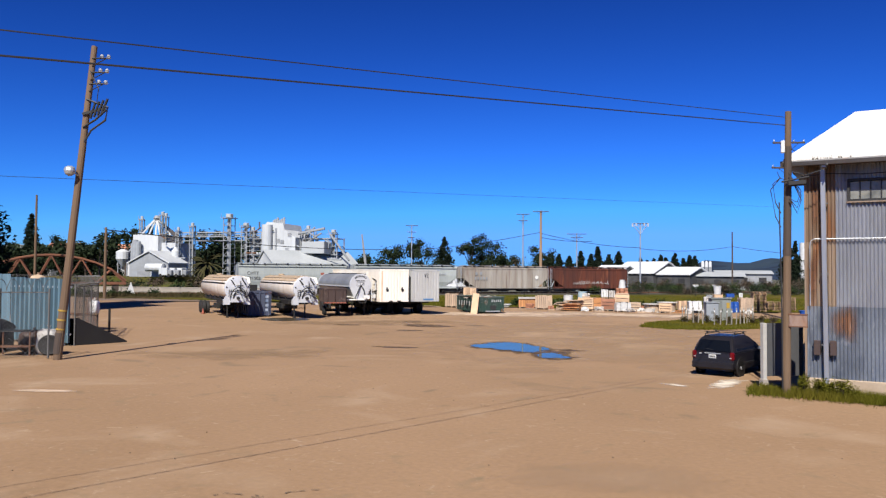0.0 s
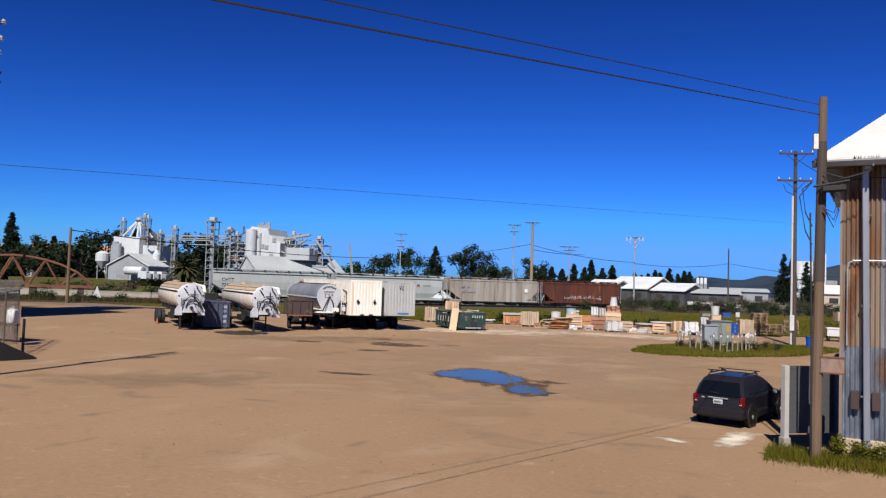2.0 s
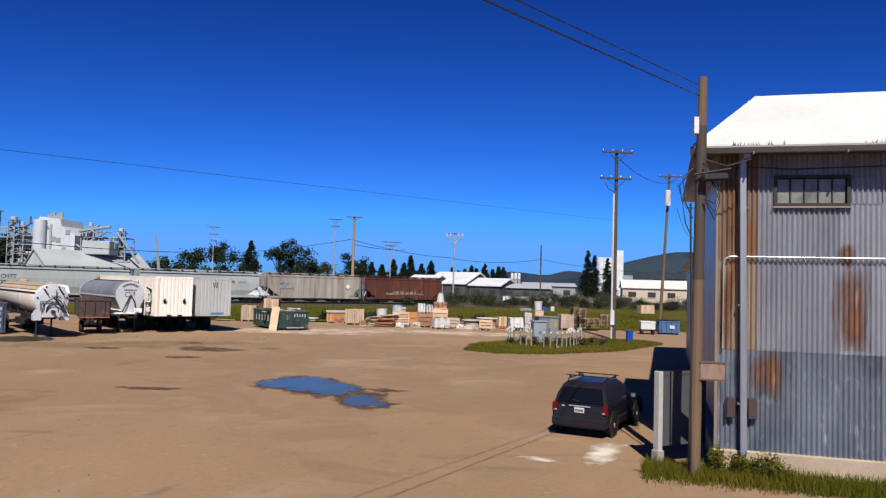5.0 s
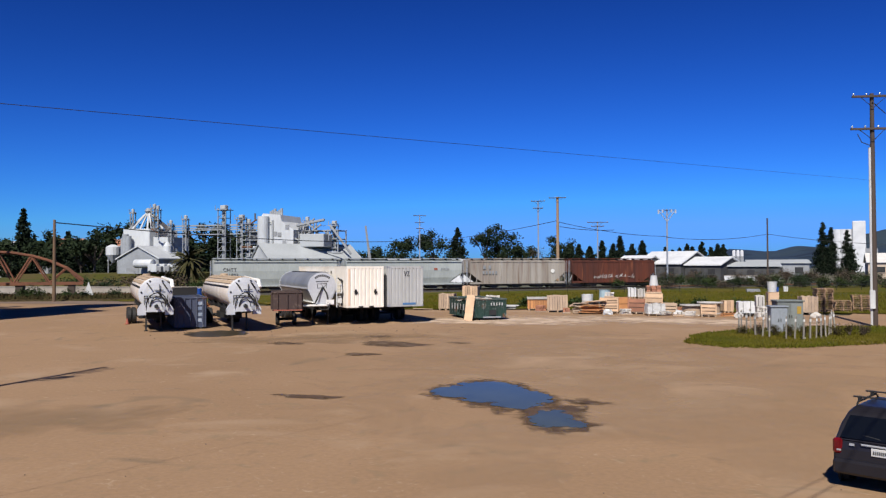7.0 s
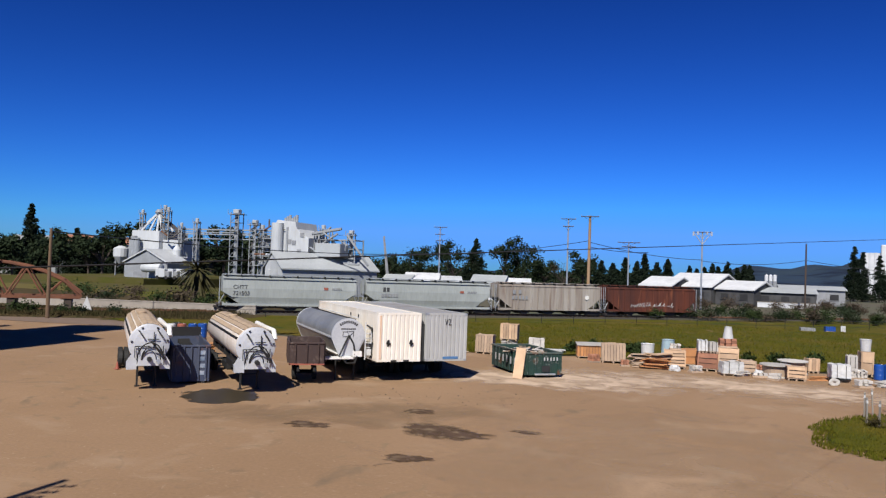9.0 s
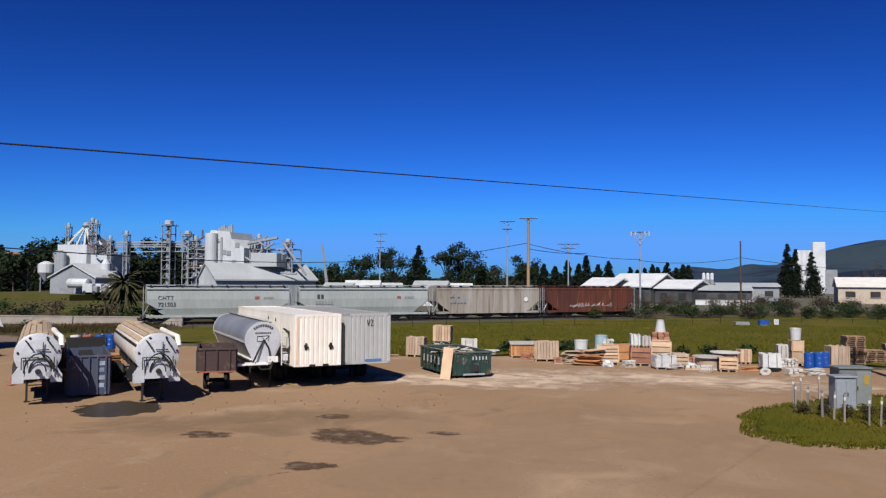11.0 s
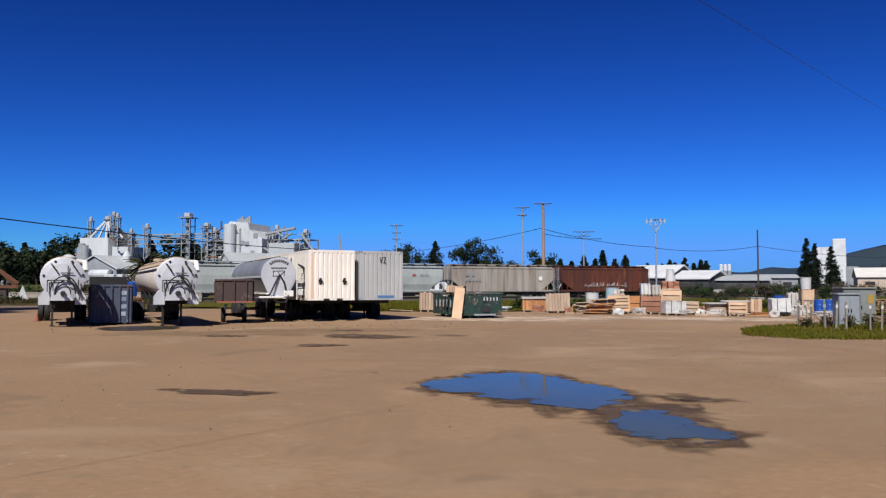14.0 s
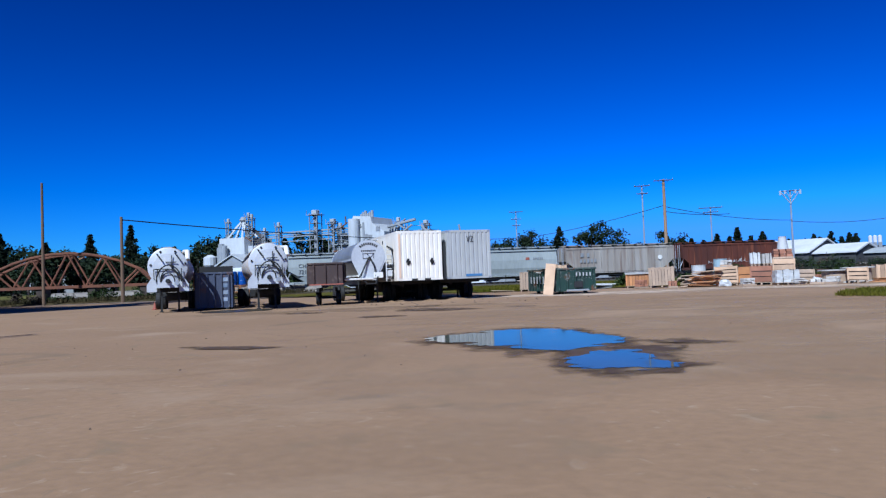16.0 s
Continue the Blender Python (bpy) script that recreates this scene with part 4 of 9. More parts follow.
def box_trailer(x, y, rz, length, material, label, rusty):
    """A shipping container on a chassis; its doors look to -y."""
    t = thing("container_trailer", x, y, 0, rz, label, "container trailer", "parked trailers")
    w, h, z = 2.44, 2.58, 1.08
    wave = [(0.0, 0.0), (0.55, 0.0), (0.65, 1.0), (0.9, 1.0)]
    part("side_panel", ribbed(bmesh.new(), length - 0.2, h - 0.24, 0.28, 0.014 if rusty else 0.03, pose(-w / 2, length - 0.1, 0, 0, 0, -90), wave, z0=z + 0.12), material, t)
    part("side_panel", ribbed(bmesh.new(), length - 0.2, h - 0.24, 0.28, 0.014 if rusty else 0.03, pose(w / 2, 0.1, 0, 0, 0, 90), wave, z0=z + 0.12), material, t)
    front = ribbed(bmesh.new(), w - 0.2, h - 0.24, 0.245, 0.035, pose(-w / 2 + 0.1, 0.0, 0), [(0.0, 0.0), (0.6, 0.0), (0.68, 1.0), (0.92, 1.0)], z0=z + 0.12)
    part("front_panel", front, material, t, "ribbed front panel")
    part("back_panel", ribbed(bmesh.new(), w - 0.2, h - 0.24, 0.245, 0.035, pose(w / 2 - 0.1, length, 0, 0, 0, 180), None, z0=z + 0.12), material, t)
    part("roof", box(bmesh.new(), w - 0.08, length - 0.06, 0.06, 0, length / 2, z + h - 0.07, bevel=0.01), M_ROOF if rusty else M_GREYROOF, t, "pale roof sheet")
    part("floor", box(bmesh.new(), w - 0.1, length - 0.1, 0.08, 0, length / 2, z + 0.08), M_STEEL, t)
    for sx in (-1, 1):
        for yy in (0.05, length - 0.05):
            part("corner_post", box(bmesh.new(), 0.13, 0.13, h, sx * (w / 2 - 0.065), yy, z + h / 2, bevel=0.012), material, t)
            for zz in (z + 0.06, z + h - 0.06):
                part("corner_casting", box(bmesh.new(), 0.17, 0.18, 0.12, sx * (w / 2 - 0.08), yy + (0.02 if yy < 1 else -0.02), zz, bevel=0.012), M_CREAM if rusty else M_GALV, t)
        for zz in (z + 0.07, z + h - 0.06):
            part("side_rail", box(bmesh.new(), 0.09, length - 0.2, 0.13, sx * (w / 2 - 0.05), length / 2, zz), material, t)
    for yy in (0.05, length - 0.05):
        for zz in (z + 0.07, z + h - 0.06):
            part("end_rail", box(bmesh.new(), w - 0.26, 0.1, 0.13, 0, yy, zz), material, t)
    # chassis
    for s in (-1, 1):
        part("chassis_rail", box(bmesh.new(), 0.14, length - 2.0, 0.3, s * 0.48, length / 2 + 1.0, z - 0.17), M_STEEL, t)
    for yy in (1.9, length * 0.35, length * 0.65, length - 0.15):
        part("cross_member", box(bmesh.new(), 2.3, 0.14, 0.18, 0, yy, z - 0.1), M_STEEL, t)
    for yy in (length - 1.2, length - 2.5, 3.6):
        for s in (-1, 1):
            for o in (0.0, 0.3):
                wheel(t, s * (0.76 + o), yy, 0.5, 0.27, "x")
        part("axle", rod(bmesh.new(), (-1.05, yy, 0.5), (1.05, yy, 0.5), 0.07), M_STEEL, t)
    landing_legs(t, 4.2, z - 0.2, 0.6)
    # Dark parts added to stand for the shade under the container.
    for s in (-1, 1):
        part("fender", box(bmesh.new(), 0.62, 3.4, 0.06, s * 0.91, length - 1.85, 1.03), M_STEEL, t)
        part("tool_box", box(bmesh.new(), 0.5, 1.6, 0.5, s * 0.85, length * 0.45, 0.72, bevel=0.03), M_STEEL, t)
    if rusty:
        for sx in (-0.62, 0.66):
            lk = part("lock_plate", box(bmesh.new(), 0.12, 0.03, 0.34, sx, -0.02, z + 0.98, bevel=0.01), M_STEEL, t, "dark latch plate")
            part("latch", box(bmesh.new(), 0.24, 0.04, 0.12, sx, -0.045, z + 0.98, 0, 20, 0, bevel=0.01), M_STEEL, lk)
        part("rust_stripe", box(bmesh.new(), 0.1, 0.008, h - 0.3, -w / 2 + 0.15, -0.02, z + h / 2), M_RUSTWASH, t, "pale orange rust wash")
        part("hasp_box", box(bmesh.new(), 0.3, 0.05, 0.1, 0.4, -0.03, z + 0.05), M_STEEL, t)
        part("hasp_box", box(bmesh.new(), 0.3, 0.05, 0.1, -0.3, -0.03, z + 0.05), M_STEEL, t)
        for k in range(2):
            part("vent", box(bmesh.new(), 0.015, 0.16, 0.2, -w / 2 - 0.01, 3.4 + 1.5 * k, z + h - 0.4), M_STEEL, t, "small dark side vent")
    else:
        mark = bmesh.new()
        for p, q in (((0.0, 0.0), (0.06, -0.3)), ((0.06, -0.3), (0.14, 0.02)), ((0.2, 0.0), (0.32, -0.02)), ((0.32, -0.02), (0.22, -0.3)), ((0.2, -0.3), (0.36, -0.3))):
            rod(mark, (p[0] - 0.1, -0.014, z + h - 0.32 + p[1]), (q[0] - 0.1, -0.014, z + h - 0.32 + q[1]), 0.022, n=5)
        part("painted_mark", mark, M_INK, t, "dark hand-painted mark")
        part("placard", box(bmesh.new(), 0.9, 0.02, 0.13, 0.25, -0.012, z + 0.18), M_BLUEINK, t, "faded blue placard")
        # Dark strip that fills the shaded gap between the two containers.
        part("door_gap", box(bmesh.new(), 0.16, 0.1, 2.0, -w / 2 - 0.1, 0.2, z + 1.0), M_DARK, t)
    return t


ex, ey = math.cos(radians(RZ)), math.sin(radians(RZ))
C1 = (-19.5 + 1.22 * ex, 49.0 + 1.22 * ey)
C2 = (C1[0] + 2.72 * ex, C1[1] + 2.72 * ey)
box_trailer(*C1, RZ, 12.19, M_CREAM, "white shipping container on a trailer chassis, streaked with rust", True)
box_trailer(*C2, RZ, 12.19, M_GREYBOX, "pale grey shipping container on a trailer chassis", False)


def open_bin(name, x, y, rz, w, length, h, z, material, label, cat, ribs_front=4, ribs_side=8, lean=0.0):
    """An open-topped steel bin with ribs; its end looks to -y."""
    t = thing(name, x, y, 0, rz, label, cat)
    th = 0.06
    part("end_wall", box(bmesh.new(), w, th, h, 0, th / 2, z + h / 2), material, t)
    part("end_wall", box(bmesh.new(), w, th, h, 0, length - th / 2, z + h / 2), material, t)
    for s in (-1, 1):
        part("side_wall", box(bmesh.new(), th, length - 2 * th, h, s * (w / 2 - th / 2), length / 2, z + h / 2), material, t)
        part("top_rail", box(bmesh.new(), 0.1, length, 0.1, s * w / 2, length / 2, z + h, bevel=0.015), material, t)
        for k in range(ribs_side):
            part("rib", box(bmesh.new(), 0.09, 0.08, h - 0.06, s * (w / 2 + 0.04), length * (k + 0.5) / ribs_side, z + h / 2 - 0.02, bevel=0.015), material, t)
    part("bin_floor", box(bmesh.new(), w - 2 * th, length - 2 * th, 0.06, 0, length / 2, z + 0.05), material, t)
    for yy in (0, length):
        part("top_rail", box(bmesh.new(), w + 0.1, 0.1, 0.1, 0, yy, z + h, bevel=0.015), material, t)
    for k in range(ribs_front):
        part("rib", box(bmesh.new(), 0.08, 0.09, h - 0.06, -w / 2 + w * (k + 0.5) / ribs_front, -0.04, z + h / 2 - 0.02, bevel=0.015), material, t)
    return t


M_LIGHTWORN = paint("worn_blue_white", (0.144, 0.194, 0.288), (0.288, 0.31, 0.346), 0.7, big=3, fine=12, vary=0.2)
blue = open_bin("steel_bin", -27.36, 44.15, 41, 1.75, 5.6, 1.75, 0.08, M_BLUEBOX, "battered dark blue steel bin standing between two tank trailers", "bin", 5, 7)
for k, zz in enumerate((0.5, 0.85, 1.2, 1.5)):
    part("worn_patch", box(bmesh.new(), 0.24 + 0.05 * (k % 2), 0.012, 0.2, 0.52, -0.012, zz), M_LIGHTWORN, blue, "pale blue worn patch")
part("runner", box(bmesh.new(), 0.14, 5.6, 0.08, -0.6, 2.8, 0.04), M_STEEL, blue)
part("runner", box(bmesh.new(), 0.14, 5.6, 0.08, 0.6, 2.8, 0.04), M_STEEL, blue)
part("raised_headboard", box(bmesh.new(), 1.85, 0.12, 0.55, 0, 5.6, 2.05, bevel=0.02), M_STEEL, blue, "black raised headboard")
rbin = random.Random(66)
for k in range(16):
    u, v = rbin.uniform(-0.6, 0.6), rbin.uniform(0.4, 5.0)
    cb, sb = math.cos(radians(41)), math.sin(radians(41))
    piece = thing("scrap_piece", -27.36 + u * cb - v * sb, 44.15 + u * sb + v * cb, 0.75 + 0.045 * k, rbin.uniform(0, 180), "scrap sheet lying in the blue steel bin", "scrap", "bin scrap")
    part("bent_sheet", prism(bmesh.new(), [(-0.5, 0), (0.1, 0.05), (0.5, 0.0 + rbin.uniform(0.05, 0.3)), (0.5, 0.03), (0.1, 0.02), (-0.5, -0.03)], "y", -rbin.uniform(0.15, 0.4), rbin.uniform(0.15, 0.4)), rbin.choice((M_STEEL, M_BLUEBOX, M_STONE, M_WOOD, M_BLUEBOX)), piece)
part("fill_layer", box(bmesh.new(), 1.6, 5.4, 0.08, 0, 2.8, 0.7), M_STEEL, blue, "dark rubbish layer")
brown = open_bin("bin_trailer", -22.25, 46.5, 31, 1.72, 3.2, 1.02, 1.08, M_BROWN, "rusty brown open bin on a low trailer", "trailer", 3, 6)
part("red_sill", box(bmesh.new(), 1.76, 0.1, 0.06, 0, -0.06, 1.05), M_REDINK, brown, "faded red sill")
part("chassis_rail", box(bmesh.new(), 0.12, 3.2, 0.2, -0.4, 1.6, 0.78), M_STEEL, brown)
part("chassis_rail", box(bmesh.new(), 0.12, 3.2, 0.2, 0.4, 1.6, 0.78), M_STEEL, brown)
for yy in (2.1, 2.85):
    for s in (-1, 1):
        wheel(brown, s * 0.52, yy, 0.36, 0.22, "x")
    part("axle", rod(bmesh.new(), (-0.6, yy, 0.36), (0.6, yy, 0.36), 0.06), M_STEEL, brown)

# ---- railway ----
RAIL_A, RAIL_B = Vector((-55.7, 86.9, 0)), Vector((-4.4, 127.8, 0))
RAIL_D = (RAIL_B - RAIL_A).normalized()
RAIL_RZ = math.degrees(math.atan2(RAIL_D.y, RAIL_D.x))
track = thing("railway_track", *RAIL_A.to_2d(), 0, RAIL_RZ, "ballasted railway track under parked hopper cars", "railway track", "", "structure")
part("ballast_bed", prism(bmesh.new(), [(-2.6, 0.0), (2.6, 0.0), (1.6, 0.3), (-1.6, 0.3)], "x", -60, 110), M_BALLAST, track, "grey stone ballast")
for s in (-0.75, 0.75):
    part("rail", box(bmesh.new(), 170, 0.08, 0.15, 25, s, 0.44), M_RUSTY, track)
ties = bmesh.new()
for k in range(240):
    box(ties, 0.24, 2.5, 0.1, -58 + k * 0.7, 0, 0.32)
tagged(part("sleepers", ties, M_POLEDARK, track), kind="stuff")


def bogie(parent, x):
    b = part("bogie", prism(bmesh.new(), [(x - 1.2, 0.72), (x - 0.9, 1.0), (x + 0.9, 1.0), (x + 1.2, 0.72), (x + 0.5, 0.6), (x - 0.5, 0.6)], "y", -1.12, -0.98), M_TRUCKSIDE, parent, "dark cast bogie frame")
    part("side_frame", prism(bmesh.new(), [(x - 1.2, 0.72), (x - 0.9, 1.0), (x + 0.9, 1.0), (x + 1.2, 0.72), (x + 0.5, 0.6), (x - 0.5, 0.6)], "y", 0.98, 1.12), M_TRUCKSIDE, b)
    part("bolster", box(bmesh.new(), 0.4, 2.0, 0.3, x, 0, 0.95), M_TRUCKSIDE, b)
    for dx in (-0.86, 0.86):
        for s in (-0.8, 0.8):
            part("wheel", lathe(bmesh.new(), [(0.42, -0.07), (0.46, 0.0), (0.42, 0.07)], 18, pose(x + dx, s, 0.96 - 0.0, 90, 0, 0)), M_TRUCKSIDE, b)


def hopper_car(x0, length, body, curved, label):
    """A covered hopper, 3 m wide, from x0 along the rails; its near side faces -y."""
    org = RAIL_A + RAIL_D * x0
    t = thing("hopper_car", org.x, org.y, 0.0, RAIL_RZ, label, "railway wagon", "parked hopper cars")
    L = length - 1.1
    e = 1.9
    top, sill, eave = 4.62, 1.35, 4.25
    hw = 1.5
    bm = bmesh.new()
    if curved:
        sec = [(-hw * 0.86, sill), (-hw, sill + 0.75), (-hw * 1.02, (sill + eave) / 2 + 0.3), (-hw * 0.96, eave - 0.15), (-hw * 0.8, eave + 0.1), (-0.7, top - 0.1), (0.7, top - 0.1), (hw * 0.8, eave + 0.1), (hw * 0.96, eave - 0.15), (hw * 1.02, (sill + eave) / 2 + 0.3), (hw, sill + 0.75), (hw * 0.86, sill)]
    else:
        sec = [(-hw, sill), (-hw, eave), (-hw * 0.8, eave + 0.14), (-0.7, top - 0.08), (0.7, top - 0.08), (hw * 0.8, eave + 0.14), (hw, eave), (hw, sill)]
    lo, hi = 0.55, L + 0.55

    def ring(x, low):
        return [bm.verts.new((x, a, max(b, low))) for a, b in sec]
    # the end slopes in below, over the bogies
    rings = [ring(lo + 0.02, 2.7), ring(lo + e * 0.55, 1.9), ring(lo + e, sill), ring(hi - e, sill), ring(hi - e * 0.55, 1.9), ring(hi - 0.02, 2.7)]
    n = len(sec)
    for a, b in zip(rings, rings[1:]):
        for k in range(n):
            bm.faces.new((a[k], a[(k + 1) % n], b[(k + 1) % n], b[k]))
    bm.faces.new(rings[0])
    bm.faces.new(rings[-1][::-1])
    bmesh.ops.remove_doubles(bm, verts=bm.verts, dist=0.002)
    bmesh.ops.recalc_face_normals(bm, faces=bm.faces)
    part("hopper_body", bm, body, t)
    part("side_sill", box(bmesh.new(), L, 0.14, 0.26, length / 2, -hw + 0.06, sill - 0.08), body, t)
    part("side_sill", box(bmesh.new(), L, 0.14, 0.26, length / 2, hw - 0.06, sill - 0.08), body, t)
    part("centre_sill", box(bmesh.new(), length - 0.4, 0.5, 0.4, length / 2, 0, sill - 0.32), M_TRUCKSIDE, t)
    part("eave_rail", box(bmesh.new(), L, 0.1, 0.14, length / 2, -hw - 0.02, eave), body, t)
    if not curved:
        nr = 17
        for k in range(nr):
            part("side_rib", box(bmesh.new(), 0.09, 0.1, eave - sill, 0.6 + (L - 0.1) * k / (nr - 1), -hw - 0.04, (eave + sill) / 2), body, t)
    walk = part("roof_walk", box(bmesh.new(), L, 0.7, 0.05, length / 2, -0.95, top + 0.06), M_GALV if curved else body, t, "grated roof walkway")
    for k in range(10):
        part("walk_bracket", box(bmesh.new(), 0.1, 0.6, 0.2, 1.0 + (L - 1.0) * k / 9, -1.1, top - 0.06), M_STEEL, walk)
    for k in range(4):
        part("roof_hatch", box(bmesh.new(), L / 5, 0.7, 0.1, length * (k + 0.5) / 4, 0, top, bevel=0.02), body, t)
    for k in range(3):
        cx = length / 2 + (k - 1) * (L - 2 * e) / 3.1
        w = (L - 2 * e) / 6.6
        chute = prism(bmesh.new(), [(cx - w, sill), (cx + w, sill), (cx + 0.35, 0.62), (cx - 0.35, 0.62)], "y", -1.1, 1.1)
        part("hopper_chute", chute, M_TRUCKSIDE, t)
    for x in (1.35, length - 1.35):
        bogie(t, x)
    # end platforms, ladders
    for x, s in ((0.35, 1), (length - 0.35, -1)):
        part("end_platform", box(bmesh.new(), 0.7, 2.8, 0.12, x, 0, sill - 0.1), M_TRUCKSIDE, t)
        for yy in (-1.38, -0.95):
            part("ladder_rail", rod(bmesh.new(), (x - 0.1 * s, yy, 1.0), (x - 0.1 * s, yy, 4.4), 0.035, n=5), M_GALV, t)
        for k in range(8):
            part("rung", rod(bmesh.new(), (x - 0.1 * s, -1.38, 1.2 + 0.4 * k), (x - 0.1 * s, -0.95, 1.2 + 0.4 * k), 0.025, n=5), M_GALV, t)
        part("end_brace", rod(bmesh.new(), (x - 0.1 * s, -1.3, 1.4), (x + 0.7 * s, -1.3, 3.0), 0.06, n=5), M_GALV, t)
        part("coupler", box(bmesh.new(), 0.7, 0.3, 0.3, x - 0.3 * s, 0, 0.98, bevel=0.04), M_TRUCKSIDE, t)
    return t


car_a = hopper_car(0.0, 16.5, M_HOPGREY, True, "long pale grey covered hopper car with dark reporting marks")
flat = pose(1.7, -1.56, 3.05, 90, 0, 0)
words("CHTT", 0.62, flat, M_INK, car_a)
words("721503", 0.62, pose(1.7, -1.575, 2.35, 90, 0, 0), M_INK, car_a)
part("emblem", box(bmesh.new(), 0.5, 0.02, 0.3, 12.3, -1.56, 3.25), M_REDINK, car_a, "small faded red emblem")
part("lettering", bar_text(bmesh.new(), 13.0, 3.1, 1.2, 0.25, -1.56, 0.3, 6), M_FARGREY, car_a)
car_b = hopper_car(16.6, 17.3, M_HOPGREY, True, "long pale grey covered hopper car")
part("lettering", bar_text(bmesh.new(), 2.6, 3.1, 0.9, 0.5, -1.56, 0.3, 2), M_INK, car_b)
part("lettering", bar_text(bmesh.new(), 2.4, 2.45, 2.2, 0.4, -1.575, 0.3, 6), M_FARGREY, car_b)
part("emblem", box(bmesh.new(), 0.5, 0.02, 0.3, 12.9, -1.56, 3.25), M_REDINK, car_b, "small faded red emblem")
part("lettering", bar_text(bmesh.new(), 13.6, 3.1, 1.3, 0.25, -1.56, 0.3, 6), M_FARGREY, car_b)
car_c = hopper_car(34.0, 16.0, M_HOPPALE, False, "weathered pale ribbed hopper car streaked with rust")
part("lettering", bar_text(bmesh.new(), 2.3, 3.2, 1.6, 0.5, -1.6, 0.5, 2), M_FARGREY, car_c)
part("lettering", bar_text(bmesh.new(), 2.3, 2.5, 2.4, 0.45, -1.6, 0.4, 5), M_FARGREY, car_c)
part("emblem", lathe(bmesh.new(), [(0.3, 0), (0.3, 0.02)], 16, pose(13.4, -1.62, 2.9, 90, 0, 0)), M_WHITE, car_c, "round white emblem")
car_d = hopper_car(50.1, 15.4, M_HOPRUST, False, "rust-brown ribbed hopper car with pale graffiti")
tag = bmesh.new()
rg = random.Random(3)
for k in range(26):
    x = 4.2 + k * 0.27
    rod(tag, (x, -1.62, 1.75 + rg.uniform(0, 0.25)), (x + rg.uniform(-0.15, 0.4), -1.62, 1.9 + rg.uniform(0.1, 0.55)), 0.035, n=4)
part("graffiti", tag, M_LIGHTINK, car_d, "pale illegible graffiti strokes")

# ---- corrugated shed ----
SHED_RZ = -14.0
shed = thing("metal_shed", 5.95, 16.25, 0, SHED_RZ, "tall shed clad in weathered grey corrugated metal with rust patches", "shed")
EAVE = 6.62
LEN, DEP = 16.0, 9.0
part("footing", box(bmesh.new(), LEN + 0.1, DEP, 0.62, LEN / 2 - 0.03, DEP / 2 - 0.1, 0.13, bevel=0.02), M_FOOT, shed, "pale concrete footing")
core = bmesh.new()
box(core, LEN - 0.3, 0.1, EAVE - 0.6, LEN / 2, DEP - 0.2, EAVE / 2 + 0.3)
box(core, 0.1, DEP - 0.3, EAVE - 0.6, 0.16, DEP / 2, EAVE / 2 + 0.3)
box(core, 0.1, DEP - 0.3, EAVE - 0.6, LEN - 0.16, DEP / 2, EAVE / 2 + 0.3)
part("frame_wall", core, M_CORR, shed)
# roof: two slopes over the eave, with an overhang
RIDGE = (4.4, 8.75)
roof = bmesh.new()
HIP = 1.15
low_, top_ = [], []
for dz, keep in ((0.0, low_), (0.07, top_)):
    for x, y, z in ((-0.55, -0.55, EAVE - 0.02), (LEN, -0.55, EAVE - 0.02), (LEN, RIDGE[0], RIDGE[1]), (HIP, RIDGE[0], RIDGE[1]), (-0.55, DEP + 0.5, EAVE - 0.02), (LEN, DEP + 0.5, EAVE - 0.02)):
        keep.append(roof.verts.new((x, y, z + dz)))
for k in ((0, 1, 2, 3), (3, 2, 5, 4), (0, 3, 4)):
    roof.faces.new([top_[i] for i in k])
    roof.faces.new([low_[i] for i in reversed(k)])
for a, b in ((0, 1), (1, 2), (2, 5), (5, 4), (4, 0)):
    roof.faces.new((low_[a], low_[b], top_[b], top_[a]))
bmesh.ops.recalc_face_normals(roof, faces=roof.faces)
part("roof", roof, M_ROOF, shed, "white painted metal roof")
part("soffit", box(bmesh.new(), LEN + 0.5, 0.6, 0.05, LEN / 2 - 0.27, -0.24, EAVE - 0.09), M_POLEDARK, shed, "dark timber soffit")
gut = part("gutter", prism(bmesh.new(), [(-0.72, EAVE - 0.02), (-0.56, EAVE - 0.02), (-0.56, EAVE - 0.16), (-0.68, EAVE - 0.16), (-0.74, EAVE - 0.06)], "x", -0.6, LEN), M_GUTTER, shed, "dark metal gutter")
for k in range(9):
    part("gutter_bracket", box(bmesh.new(), 0.03, 0.2, 0.05, 0.6 + 1.7 * k, -0.64, EAVE - 0.17), M_GUTTER, gut)
# leaf litter growing in the gutter
rnd = random.Random(12)
lit = bmesh.new()
for x0, x1, n in ((0.2, 1.2, 26), (2.6, 4.4, 60), (6.0, 8, 30)):
    for k in range(n):
        x = rnd.uniform(x0, x1)
        h = rnd.uniform(0.01, 0.06) * (1.6 if 3.4 < x < 4.2 else 1)
        rod(lit, (x, -0.6 + rnd.uniform(-0.05, 0.06), EAVE - 0.02), (x + rnd.uniform(-0.04, 0.04), -0.6, EAVE + 0.03 + h), 0.012, 0.002, n=3)
tagged(part("gutter_litter", lit, M_BARE, shed, "dry moss and twigs"), kind="stuff")
# cladding: overlapping sheets in three rows; a window opening is left free
WX0, WX1, WZ0, WZ1 = 1.12, 2.42, 5.5, 6.02
rows_z = [(0.42, 2.56), (2.48, 4.42), (4.32, EAVE - 0.06)]
PITCH = 0.096


def clad(x0, x1, z0, z1, y, material):
    part("cladding_sheet", ribbed(bmesh.new(), x1 - x0, z1 - z0, PITCH, 0.058, pose(x0, y, 0), SINE, 0.006, z0), M_CORRLOW if material is M_CORR and z1 < 3 else material, shed)


rnd = random.Random(21)
